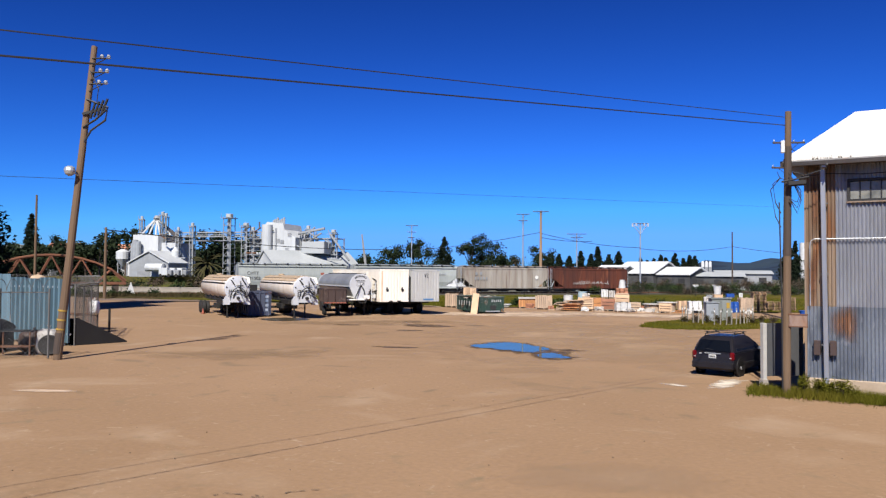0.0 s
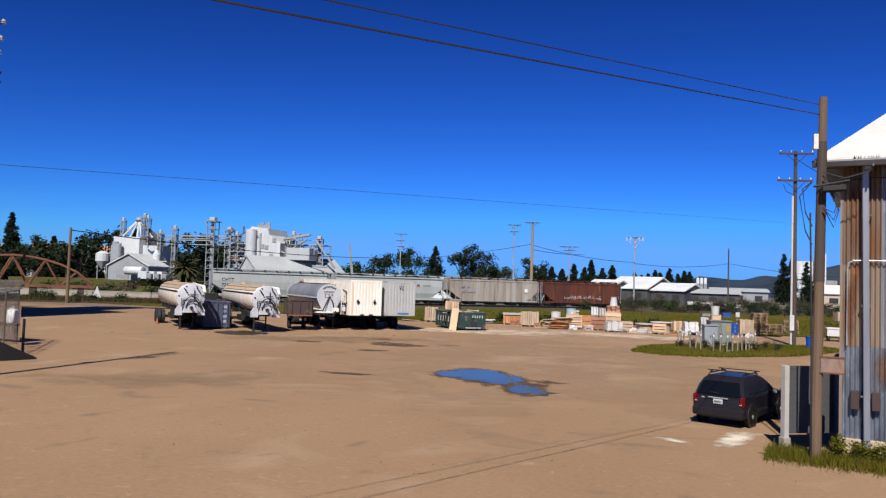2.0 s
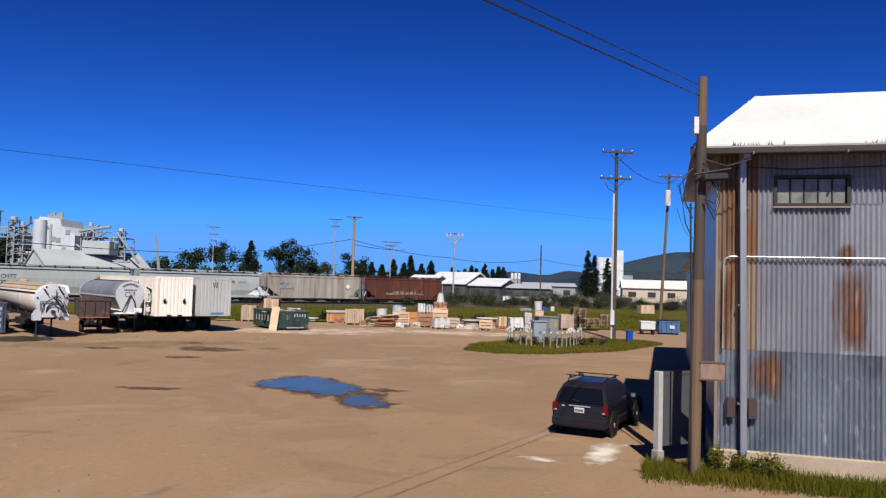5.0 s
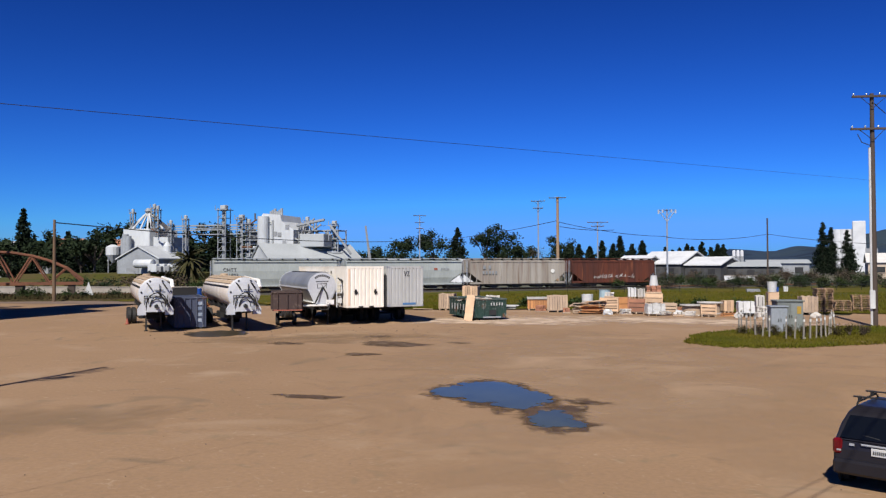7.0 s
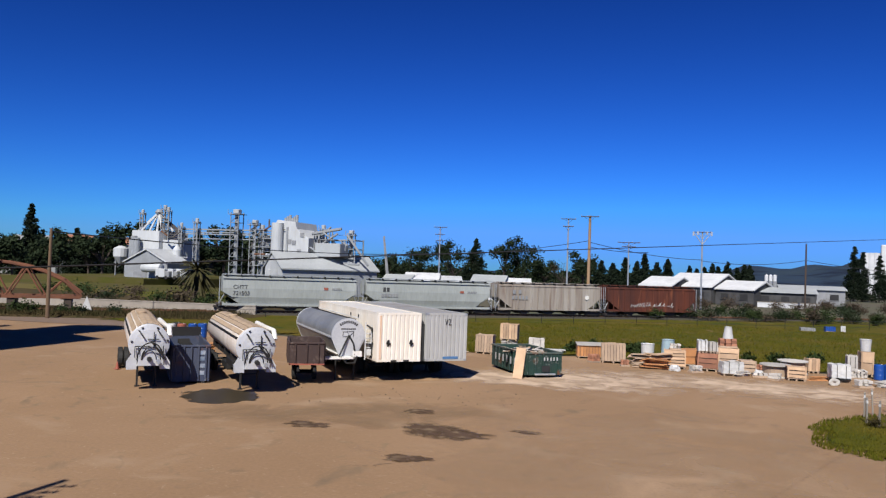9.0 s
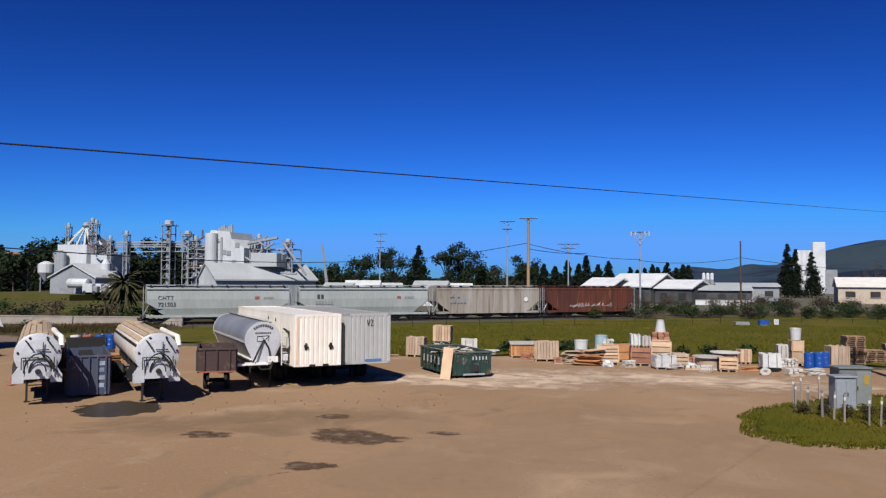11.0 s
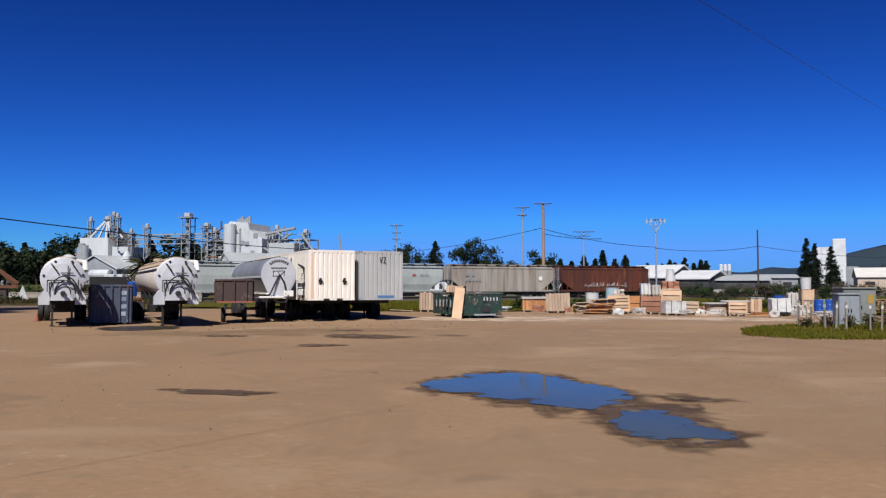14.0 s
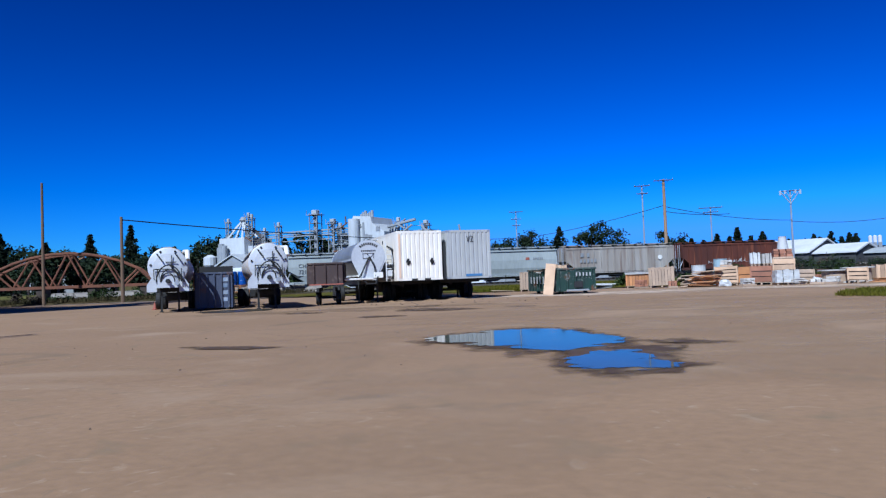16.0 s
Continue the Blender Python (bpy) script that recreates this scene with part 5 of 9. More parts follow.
for r, (z0, z1) in enumerate(rows_z):
    x = 0.0
    col = 0
    while x < LEN - 0.01:
        x2 = min(x + PITCH * 8, LEN)
        mat_ = M_CORR
        if x < 0.6 and r > 0:
            mat_ = M_CORRUST
        elif rnd.random() < 0.07 and x > 3:
            mat_ = M_CORRUST
        y = -0.03 - 0.007 * r
        if r == 2 and x2 > WX0 and x < WX1:
            clad(x, x2, z0, WZ0, y, mat_)
            clad(x, x2, WZ1, z1, y, mat_)
            if x < WX0:
                clad(x, WX0, WZ0, WZ1, y, mat_)
            if x2 > WX1:
                clad(WX1, x2, WZ0, WZ1, y, mat_)
        else:
            clad(x, x2, z0, z1, y, mat_)
        x = x2
        col += 1
# rust stains that follow the corrugation
def rust_stain(x0, z0, w, h, y):
    bm = bmesh.new()
    soft = bm.verts.layers.float.new("fade")
    nx, nz = int(w / PITCH * 8), 8
    cols = []
    for i in range(nx + 1):
        x = x0 + w * i / nx
        d = 0.5 - 0.5 * math.cos(2 * math.pi * x / PITCH)
        col = []
        for k in range(nz + 1):
            v = bm.verts.new((x, y + d * 0.058, z0 + h * k / nz))
            v[soft] = min(1.0, 3.2 * min(i / nx, 1 - i / nx)) * min(1.0, 3.0 * min(k / nz, 1 - k / nz))
            col.append(v)
        cols.append(col)
    for a, b in zip(cols, cols[1:]):
        for k in range(nz):
            bm.faces.new((a[k], b[k], b[k + 1], a[k + 1]))
    part("rust_stain", bm, M_RUSTSTAIN, shed, "orange rust stain")


for x, z, w, h, y in ((0.52, 1.48, 0.76, 1.06, -0.037), (2.15, 2.55, 0.72, 1.8, -0.044), (3.5, 2.6, 0.7, 1.3, -0.044), (5.0, 0.6, 0.6, 1.2, -0.037), (0.0, 2.3, 0.3, 1.8, -0.044), (0.12, 4.5, 0.25, 1.7, -0.051), (2.2, 4.2, 0.4, 0.5, -0.051)):
    rust_stain(x, z, w, h, y)
part("corner_trim", box(bmesh.new(), 0.06, 0.06, EAVE - 0.5, -0.02, 0.0, EAVE / 2 + 0.16), M_CORRUST, shed)
win = part("window", box(bmesh.new(), WX1 - WX0, 0.03, WZ1 - WZ0, (WX0 + WX1) / 2, 0.05, (WZ0 + WZ1) / 2), M_DARK, shed, "dusty five-pane window")
for x, w in ((WX0 - 0.03, 0.06), (WX1 + 0.03, 0.06)):
    part("window_frame", box(bmesh.new(), w, 0.12, WZ1 - WZ0 + 0.12, x, -0.02, (WZ0 + WZ1) / 2), M_STEEL, win)
for z in (WZ0 - 0.03, WZ1 + 0.03):
    part("window_frame", box(bmesh.new(), WX1 - WX0, 0.13, 0.06, (WX0 + WX1) / 2, -0.025, z), M_STEEL, win)
part("window_sill", box(bmesh.new(), WX1 - WX0 + 0.16, 0.1, 0.035, (WX0 + WX1) / 2, -0.06, WZ0 - 0.075), M_CORRUST, win)
pw = (WX1 - WX0) / 5
for k in range(5):
    part("pane", box(bmesh.new(), pw - 0.035, 0.012, WZ1 - WZ0 - 0.03, WX0 + pw * (k + 0.5), 0.015, (WZ0 + WZ1) / 2), M_WINDOW, win)
    if k:
        part("mullion", box(bmesh.new(), 0.03, 0.05, WZ1 - WZ0, WX0 + pw * k, 0.005, (WZ0 + WZ1) / 2), M_STEEL, win)
# downpipe, slightly askew
part("downpipe", box(box(bmesh.new(), 0.13, 0.1, EAVE - 0.35, 0.48, -0.2, EAVE / 2 + 0.08, 0, -0.6, 0, bevel=0.012), 0.13, 0.34, 0.1, 0.5, -0.4, EAVE - 0.18), M_CORR, shed, "square grey downpipe")
for z in (1.4, 3.4, 5.4):
    part("pipe_strap", box(bmesh.new(), 0.2, 0.14, 0.04, 0.48, -0.15, z), M_GUTTER, shed)
part("conduit", tube(bmesh.new(), [(0.1, -0.1, 2.5), (0.1, -0.1, 4.2), (0.12, -0.11, 4.34), (0.22, -0.11, 4.4), (2.0, -0.1, 4.4), (LEN, -0.1, 4.42)], 0.017, 8), M_GALV, shed, "thin pale conduit")
part("service_wire", tube(bmesh.new(), [(-0.1, -0.16, EAVE - 0.42), (0.6, -0.1, EAVE - 0.36), (1.4, -0.1, EAVE - 0.42), (3.0, -0.1, EAVE - 0.38), (LEN, -0.1, EAVE - 0.4)], 0.014, 5), M_WIRE, shed)
for x in (0.27, 0.68):
    part("junction_box", box(bmesh.new(), 0.17, 0.12, 0.42, x, -0.12, 1.31, bevel=0.012), M_BROWN, shed, "rusty electrical box")
sign = thing("rusty_sign_box", 5.5, 15.45, 0, SHED_RZ, "square rusted sheet metal box fixed to the pole beside the shed", "sign box")
part("box_body", box(bmesh.new(), 0.46, 0.14, 0.36, 0.1, 0, 2.1, bevel=0.012), M_CORRPATCH, sign)
part("bracket", box(bmesh.new(), 0.24, 0.05, 0.05, -0.12, 0.06, 2.1), M_STEEL, sign)
part("rim", box(bmesh.new(), 0.5, 0.03, 0.03, 0.1, -0.07, 2.27), M_RUSTY, sign)
part("rim", box(bmesh.new(), 0.5, 0.03, 0.03, 0.1, -0.07, 1.93), M_RUSTY, sign)

# rear range of the shed, along the lane
rear = thing("rear_shed", 8.6, 26.0, 0, SHED_RZ, "long grey metal shed range behind the tall shed", "shed")
part("wall", box(bmesh.new(), 12, 20, 4.8, 6, 10, 2.4), M_CORR, rear)
part("roof", prism(bmesh.new(), [(-0.4, 4.8), (12.4, 4.8), (6, 6.4)], "y", -0.3, 20.4), M_ROOF, rear)

# gate leaf beside the shed: pale end post, dark panel
gate = thing("metal_gate", 4.82, 16.5, 0, -62, "grey sheet metal gate leaf standing open beside the shed", "gate")
part("gate_post", box(bmesh.new(), 0.16, 0.12, 1.95, 0, 0, 0.975, bevel=0.01), M_GREYPANEL, gate, "pale grey gate post")
part("panel", box(bmesh.new(), 0.05, 1.2, 1.55, 0.03, 0.68, 1.17), M_DARKPANEL, gate, "dark panel sheet")
for z in (0.42, 1.9):
    part("rail", box(bmesh.new(), 0.07, 1.2, 0.05, 0.03, 0.68, z), M_DARKPANEL, gate)
part("post_foot", box(bmesh.new(), 0.2, 0.18, 0.3, 0, 0, 0.15, bevel=0.01), M_CONC, gate)

# ---- parked car ----
def estate_car(x, y, rz):
    c = thing("car", x, y, 0, rz, "dark grey sport utility car with black roof racks on dirt", "car")
    W, Ln = 1.78, 4.62
    hw = W / 2
    low = [(0.0, 0.5), (0.02, 0.82), (0.06, 0.98), (1.0, 1.03), (2.6, 1.02), (3.55, 0.98), (4.3, 0.86), (4.58, 0.7), (4.62, 0.45), (4.5, 0.26), (0.12, 0.3)]
    bm = prism(bmesh.new(), low, "x", -hw, hw)
    es = [e for e in bm.edges if abs(e.verts[0].co.x - e.verts[1].co.x) < 1e-4]
    bmesh.ops.bevel(bm, geom=es, offset=0.05, segments=2, affect="EDGES")
    body = part("body", bm, M_CARBODY, c)
    # cabin, leaning in towards the roof
    cab = bmesh.new()
    base = [(0.05, 1.0), (3.15, 1.0)]
    rings = []
    for z, y0, y1, w in ((1.0, 0.06, 3.3, hw - 0.03), (1.3, 0.2, 2.85, hw - 0.1), (1.56, 0.42, 2.35, hw - 0.2), (1.66, 0.62, 2.1, hw - 0.3)):
        rings.append([cab.verts.new(p) for p in ((-w, y0, z), (w, y0, z), (w, y1, z), (-w, y1, z))])
    for a, b in zip(rings, rings[1:]):
        for k in range(4):
            cab.faces.new((a[k], a[(k + 1) % 4], b[(k + 1) % 4], b[k]))
    cab.faces.new(rings[-1])
    bmesh.ops.bevel(cab, geom=[e for e in cab.edges], offset=0.035, segments=1, affect="EDGES")
    part("cabin", cab, M_CARBODY, c)
    part("rear_window", prism(bmesh.new(), [(-0.76, 0.0), (0.76, 0.0), (0.62, 0.5), (-0.62, 0.5)], "y", 0, 0.012), M_GLASSDARK, c)
    rw = c.children[-1]
    rw.matrix_basis = pose(0, 0.045, 1.05, -27, 0, 0)
    for s in (-1, 1):
        for (y0, y1) in ((0.42, 1.0), (1.08, 1.85), (1.93, 2.55)):
            t = y1 if y1 < 2.4 else 2.2
            o = [(y0, 1.06), (y1 + (0.25 if y1 > 2.4 else 0), 1.06), (t, 1.48), (y0 + (0.16 if y0 < 0.6 else 0), 1.48)]
            w_ = part("side_window", prism(bmesh.new(), o, "x", -0.006, 0.006), M_GLASSDARK, c)
            w_.matrix_basis = Matrix.Translation((s * (hw - 0.115), 0, 0)) @ Matrix.Translation((0, 0, 1.27)) @ pose(0, 0, 0, 0, -s * 20, 0) @ Matrix.Translation((0, 0, -1.27))
        lamp = part("tail_lamp", box(bmesh.new(), 0.19, 0.2, 0.34, s * (hw - 0.085), 0.085, 0.86, bevel=0.05), M_REDLAMP, c, "red tail lamp")
        part("lens", box(bmesh.new(), 0.09, 0.02, 0.04, s * (hw - 0.12), -0.015, 0.79, bevel=0.008), M_GALV, lamp)
        part("head_lamp", box(bmesh.new(), 0.36, 0.2, 0.18, s * (hw - 0.24), 4.42, 0.72, bevel=0.04), M_GALV, c)
        mir = part("wing_mirror", box(bmesh.new(), 0.2, 0.12, 0.16, s * (hw + 0.1), 2.75, 1.08, bevel=0.03), M_CARTRIM, c)
        part("mirror_glass", box(bmesh.new(), 0.15, 0.01, 0.11, s * (hw + 0.1), 2.685, 1.08), M_GALV, mir)
        rail = part("roof_rail", tube(bmesh.new(), [(s * 0.58, 0.6, 1.64), (s * 0.58, 0.7, 1.72), (s * 0.56, 2.0, 1.74), (s * 0.56, 2.15, 1.66)], 0.022, 6), M_CARTRIM, c, "black roof rail")
        for yy in (0.78, 3.62):
            wheel(c, s * (hw - 0.09), yy, 0.345, 0.22, "x", M_GALV)
            part("wheel_arch", lathe(bmesh.new(), [(0.42, -0.02), (0.44, -0.02), (0.44, 0.02), (0.42, 0.02)], 24, pose(s * (hw + 0.0), yy, 0.36, 0, 90, 0)), M_CARTRIM, c)
        part("door_handle", box(bmesh.new(), 0.03, 0.16, 0.03, s * (hw + 0.01), 1.2, 0.95, bevel=0.008), M_CARBODY, c)
        part("door_handle", box(bmesh.new(), 0.03, 0.16, 0.03, s * (hw + 0.01), 2.05, 0.95, bevel=0.008), M_CARBODY, c)
        part("side_trim", box(bmesh.new(), 0.03, 2.2, 0.1, s * (hw + 0.005), 2.1, 0.52, bevel=0.01), M_CARTRIM, c)
    for yy in (0.9, 1.85):
        bar = part("cross_bar", box(bmesh.new(), 1.46, 0.06, 0.03, 0, yy, 1.8, bevel=0.008), M_CARTRIM, c, "black roof rack bar")
        for s in (-1, 1):
            part("bar_end", box(bmesh.new(), 0.06, 0.1, 0.12, s * 0.6, yy, 1.76, bevel=0.012), M_CARTRIM, bar)
    part("rear_bumper", box(bmesh.new(), W - 0.02, 0.22, 0.3, 0, 0.02, 0.46, bevel=0.05), M_CARBODY, c, "grey painted bumper")
    part("front_bumper", box(bmesh.new(), W - 0.05, 0.2, 0.3, 0, 4.58, 0.4, bevel=0.05), M_CARTRIM, c)
    plate = part("number_plate", box(bmesh.new(), 0.32, 0.015, 0.16, 0, -0.005, 0.83, bevel=0.005), M_WHITEPL, c, "white number plate")
    for k in range(7):
        part("plate_bar", bar_text(bmesh.new(), -0.13 + 0.26 * k / 7, 0.79, 0.26 / 7, 0.07, -0.017, 0.35, 1), M_INK, plate)
    part("tailgate_strip", box(bmesh.new(), 0.7, 0.03, 0.04, 0, 0.0, 0.95, bevel=0.01), M_GALV, c)
    part("badge", box(bmesh.new(), 0.1, 0.015, 0.05, -0.52, 0.0, 0.93), M_GALV, c)
    part("wiper", tube(bmesh.new(), [(0.0, 0.06, 1.09), (-0.2, 0.08, 1.12), (-0.42, 0.1, 1.13)], 0.01, 4), M_CARTRIM, c)
    part("underbody", box(bmesh.new(), W - 0.3, Ln - 0.6, 0.12, 0, Ln / 2, 0.28), M_CARTRIM, c)
    return c


parked = estate_car(3.55, 19.2, -26)
parked.scale = (0.79, 0.79, 0.79)

# ---- poles and lines ----
def insulator(bm, x, y, z, r=0.05):
    lathe(bm, [(r * 0.5, 0), (r * 1.2, 0.03), (r * 0.7, 0.06), (r * 1.1, 0.09), (r * 0.5, 0.16)], 8, pose(x, y, z))
    return bm


def utility_pole(name, x, y, h, rz, arms, label, material=M_POLE, r=0.16, lean=(0, 0), braces=True, n=12):
    p = thing(name, x, y, 0, rz, label, "utility pole", "utility poles")
    part("shaft", rod(bmesh.new(), (0, 0, -0.2), (lean[0], lean[1], h), r, r * 0.68, n), material, p)
    for z, w, off in arms:
        cx, cy = lean[0] * z / h, lean[1] * z / h
        a = part("crossarm", box(bmesh.new(), w, 0.11, 0.13, cx + off, cy - r - 0.03, z, bevel=0.01), M_POLEDARK, p)
        for k in range(4):
            xx = cx + off + w * (-0.46 + 0.92 * k / 3)
            part("insulator", insulator(bmesh.new(), xx, cy - r - 0.03, z + 0.06), M_GALV, a)
        if braces:
            for s in (-1, 1):
                part("arm_brace", rod(bmesh.new(), (cx + off + s * w * 0.3, cy - r - 0.08, z - 0.05), (cx, cy - r - 0.04, z - 0.7), 0.02, n=5), M_STEEL, a)
    return p


# the pole beside the shed, with a box and a small lamp
bp = utility_pole("utility_pole", 5.28, 15.5, 8.0, 0, [], "weathered brown utility pole beside the shed, hung with cables", M_POLE, 0.125, (0.12, 0.1))
part("pole_box", box(bmesh.new(), 0.1, 0.14, 0.34, -0.05, -0.02, 6.98, bevel=0.01), M_WHITEPL, bp, "small white box")
arm = part("lamp_arm", rod(bmesh.new(), (-0.1, -0.1, 5.98), (0.6, -0.2, 6.1), 0.025), M_STEEL, bp)
part("lamp_head", box(bmesh.new(), 0.5, 0.22, 0.14, 0.28, -0.2, 5.92, 0, -4, 0, bevel=0.03), M_STEEL, bp, "dark flat lamp head")
for k in range(5):
    a = 0.2 * k
    part("cable_loop", tube(bmesh.new(), [(-0.12, -0.12, 6.1), (-0.3 - 0.03 * k, -0.14, 6.0 - a * 0.4), (-0.26, -0.14, 5.6 - a), (-0.12, -0.13, 5.3 - a)] if k % 2 else [(0.1, -0.12, 6.2), (0.4, -0.16, 5.7 - a * 0.3), (0.3, -0.15, 5.4 - a * 0.4), (0.1, -0.13, 5.5)], 0.014, 5), M_WIRE, bp, "loose dark cable")
part("cable_loop", tube(bmesh.new(), [(0.1, -0.1, 6.3), (0.5, -0.2, 6.15), (1.0, -0.2, 6.3)], 0.014, 5), M_WIRE, bp)
part("riser_cable", tube(bmesh.new(), [(-0.1, -0.14, 0.1), (-0.12, -0.14, 3.0), (-0.16, -0.12, 5.4)], 0.02, 5), M_WIRE, bp)
part("dark_wrap", rod(bmesh.new(), (0.058, 0.05, 3.9), (0.105, 0.0875, 7.0), 0.112, 0.1, 12), M_POLEDARK, bp, "dark tarred band")

# the pole by the blue fence
LP = (-19.9, 15.9)
LH, LL = 12.0, (1.0, 0.3)
lp = utility_pole("utility_pole", LP[0], LP[1], LH, 25, [], "tall leaning brown pole with a round lamp beside the fence", M_POLE, 0.16, LL)


def on_pole(z):
    return LL[0] * z / LH, LL[1] * z / LH


for k, z in enumerate((11.5, 10.95, 10.5)):
    cx, cy = on_pole(z)
    a = part("pin_arm", rod(bmesh.new(), (cx, cy - 0.1, z), (cx + 0.62, cy - 0.12, z + 0.03), 0.03), M_STEEL, lp)
    for j in range(2):
        part("insulator", insulator(bmesh.new(), cx + 0.36 + 0.24 * j, cy - 0.12, z, 0.075), M_GALV, a)
    part("arm_brace", rod(bmesh.new(), (cx + 0.5, cy - 0.12, z), (cx, cy - 0.12, z - 0.3), 0.018, n=5), M_STEEL, a)
cx, cy = on_pole(9.6)
for k in range(4):
    part("cutout", rod(bmesh.new(), (cx + 0.16 + 0.13 * k, cy - 0.15, 9.15 + 0.06 * k), (cx + 0.34 + 0.15 * k, cy - 0.2, 9.75 + 0.06 * k), 0.045), M_STEEL, lp, "dark fuse cutout")
part("cutout_bracket", tube(bmesh.new(), [(cx - 0.1, cy - 0.15, 8.8), (cx + 0.35, cy - 0.18, 9.1), (cx + 0.75, cy - 0.2, 9.5)], 0.04), M_STEEL, lp)
part("cutout_bracket", box(bmesh.new(), 0.9, 0.08, 0.1, cx + 0.3, cy - 0.15, 9.45, 0, -18, 0), M_STEEL, lp)
part("cable_loop", tube(bmesh.new(), [(cx, cy - 0.1, 9.9), (cx + 0.8, cy - 0.2, 9.6), (cx + 0.72, cy - 0.2, 9.1), (cx + 0.2, cy - 0.15, 8.7), (cx - 0.08, cy - 0.1, 8.2)], 0.04), M_WIRE, lp)
part("cable_loop", tube(bmesh.new(), [(cx + 0.1, cy - 0.1, 11.0), (cx + 0.45, cy - 0.2, 10.3), (cx + 0.4, cy - 0.2, 9.8)], 0.022), M_WIRE, lp)
cx, cy = on_pole(7.1)
part("lamp_arm", rod(bmesh.new(), (cx, cy - 0.1, 6.95), (cx - 0.2, cy - 0.3, 7.1), 0.035), M_GALV, lp)
part("lamp_globe", lathe(bmesh.new(), [(0.05, -0.2), (0.17, -0.12), (0.21, 0.0), (0.18, 0.12), (0.09, 0.18)], 16, pose(cx - 0.25, cy - 0.32, 7.1)), M_GALV, lp, "round grey lamp head")
for z in (1.1, 1.45, 1.8):
    cx, cy = on_pole(z)
    part("band", rod(bmesh.new(), (cx, cy, z), (cx + 0.005, cy, z + 0.06), 0.166, 0.166, 14), M_YELLOW, lp, "yellow marker band")
part("ground_wrap", rod(bmesh.new(), (*on_pole(0.2), 0.2), (*on_pole(1.0), 1.0), 0.163, 0.162, 14), M_POLEDARK, lp)

# yard pole on the island
yp = utility_pole("utility_pole", 11.35, 56.8, 13.95, 10, [(13.75, 2.4, 0), (11.8, 2.4, -0.1)], "tall utility pole with two crossarms on the grass island", M_POLEDARK, 0.17)
part("conduit", rod(bmesh.new(), (-0.2, -0.05, 0), (-0.18, -0.05, 10.7), 0.07), M_WHITEPL, yp, "white conduit pipe up the pole")
part("notice_box", box(bmesh.new(), 0.3, 0.12, 1.1, -0.2, -0.2, 1.6, bevel=0.015), M_WHITEPL, yp, "white meter box")
part("cable_loop", tube(bmesh.new(), [(-0.9, -0.2, 11.5), (-0.7, -0.25, 11.0), (-0.2, -0.2, 10.8)], 0.025), M_WIRE, yp)

xf = utility_pole("utility_pole", 22.2, 87.5, 17.0, 5, [(16.6, 2.6, 0)], "utility pole carrying a white transformer", M_POLE, 0.19, (0.9, 0))
part("transformer", lathe(bmesh.new(), [(0.1, 0), (0.34, 0.03), (0.34, 1.7), (0.22, 1.8), (0.05, 1.85)], 16, pose(0.55, -0.45, 13.2)), M_WHITEPL, xf, "white transformer can")
utility_pole("utility_pole", 36.2, 125.3, 18.0, 5, [(17.2, 1.6, 0)], "thin dark utility pole beyond the meadow", M_POLEDARK, 0.16)
pa = utility_pole("utility_pole", -20.9, 140.5, 15.8, 8, [(15.6, 3.0, 0)], "sunlit wooden utility pole behind the railway", M_POLEFAR, 0.3)
utility_pole("utility_pole", -25.2, 145.0, 15.6, 8, [(15.5, 2.6, 0), (14.2, 1.8, 0)], "thin grey utility pole behind the railway", M_GALV, 0.16)
utility_pole("utility_pole", -58.6, 174.5, 15.6, 20, [(15.4, 3.0, 0), (13.8, 2.2, 0), (12.4, 1.8, 0)], "distant grey utility pole with three crossarms", M_GALV, 0.16)
utility_pole("utility_pole", -16.4, 163.2, 12.6, 8, [(12.4, 4.2, 0), (11.6, 2.6, 0)], "distant grey utility pole with wide arms", M_GALV, 0.16)
pb = utility_pole("utility_pole", -3.0, 170.0, 15.2, 4, [(15.0, 3.4, 0)], "pale steel pole with a branching head", M_GALV, 0.2, braces=False)
for s in (-1, 1):
    part("strut", rod(bmesh.new(), (0, -0.2, 12.6), (s * 1.7, -0.2, 15.0), 0.08), M_GALV, pb)
    part("strut", rod(bmesh.new(), (0, -0.2, 13.6), (s * 0.8, -0.2, 15.0), 0.06), M_GALV, pb)
    part("head_unit", box(bmesh.new(), 0.3, 0.3, 0.8, s * 1.7, -0.2, 14.7), M_GALV, pb)
    part("head_unit", box(bmesh.new(), 0.3, 0.3, 0.7, s * 0.9, -0.2, 14.8), M_GALV, pb)
pc = utility_pole("utility_pole", 18.2, 192.0, 14.2, 0, [], "plain dark pole beyond the meadow", M_POLEDARK, 0.22)
utility_pole("utility_pole", -70.0, 66.6, 12.4, 0, [], "bare wooden pole beside the rusty bridge", M_POLE, 0.17)
l2 = utility_pole("utility_pole", -63.2, 70.4, 8.7, 0, [], "wooden pole carrying low cables near the bridge", M_POLE, 0.2)

# lines
utility_pole("utility_pole", -14.1, -15.2, 5.2, -45, [(4.7, 1.6, 0), (3.95, 1.6, 0)], "plain brown utility pole behind the yard", M_POLE, 0.14)
wire("power_line", (-14.1, -16.1, 3.95), (5.3, 15.5, 7.6), 0.0, 0.013, "black power line slung over the yard to the shed pole")
wire("power_line", (-14.1, -14.4, 4.65), (5.3, 15.6, 7.85), 0.0, 0.0095, "thin black power line slung to the shed pole")
wire("power_line", (-12, 150, 10.2), (-20.9, 140.3, 10.6), 0.3, 0.05, "distant power line beyond the railway")
wire("power_line", (-63.2, 70.3, 8.4), (-58.6, 174.3, 9.6), 1.0, 0.06, "low black cable along the mill")
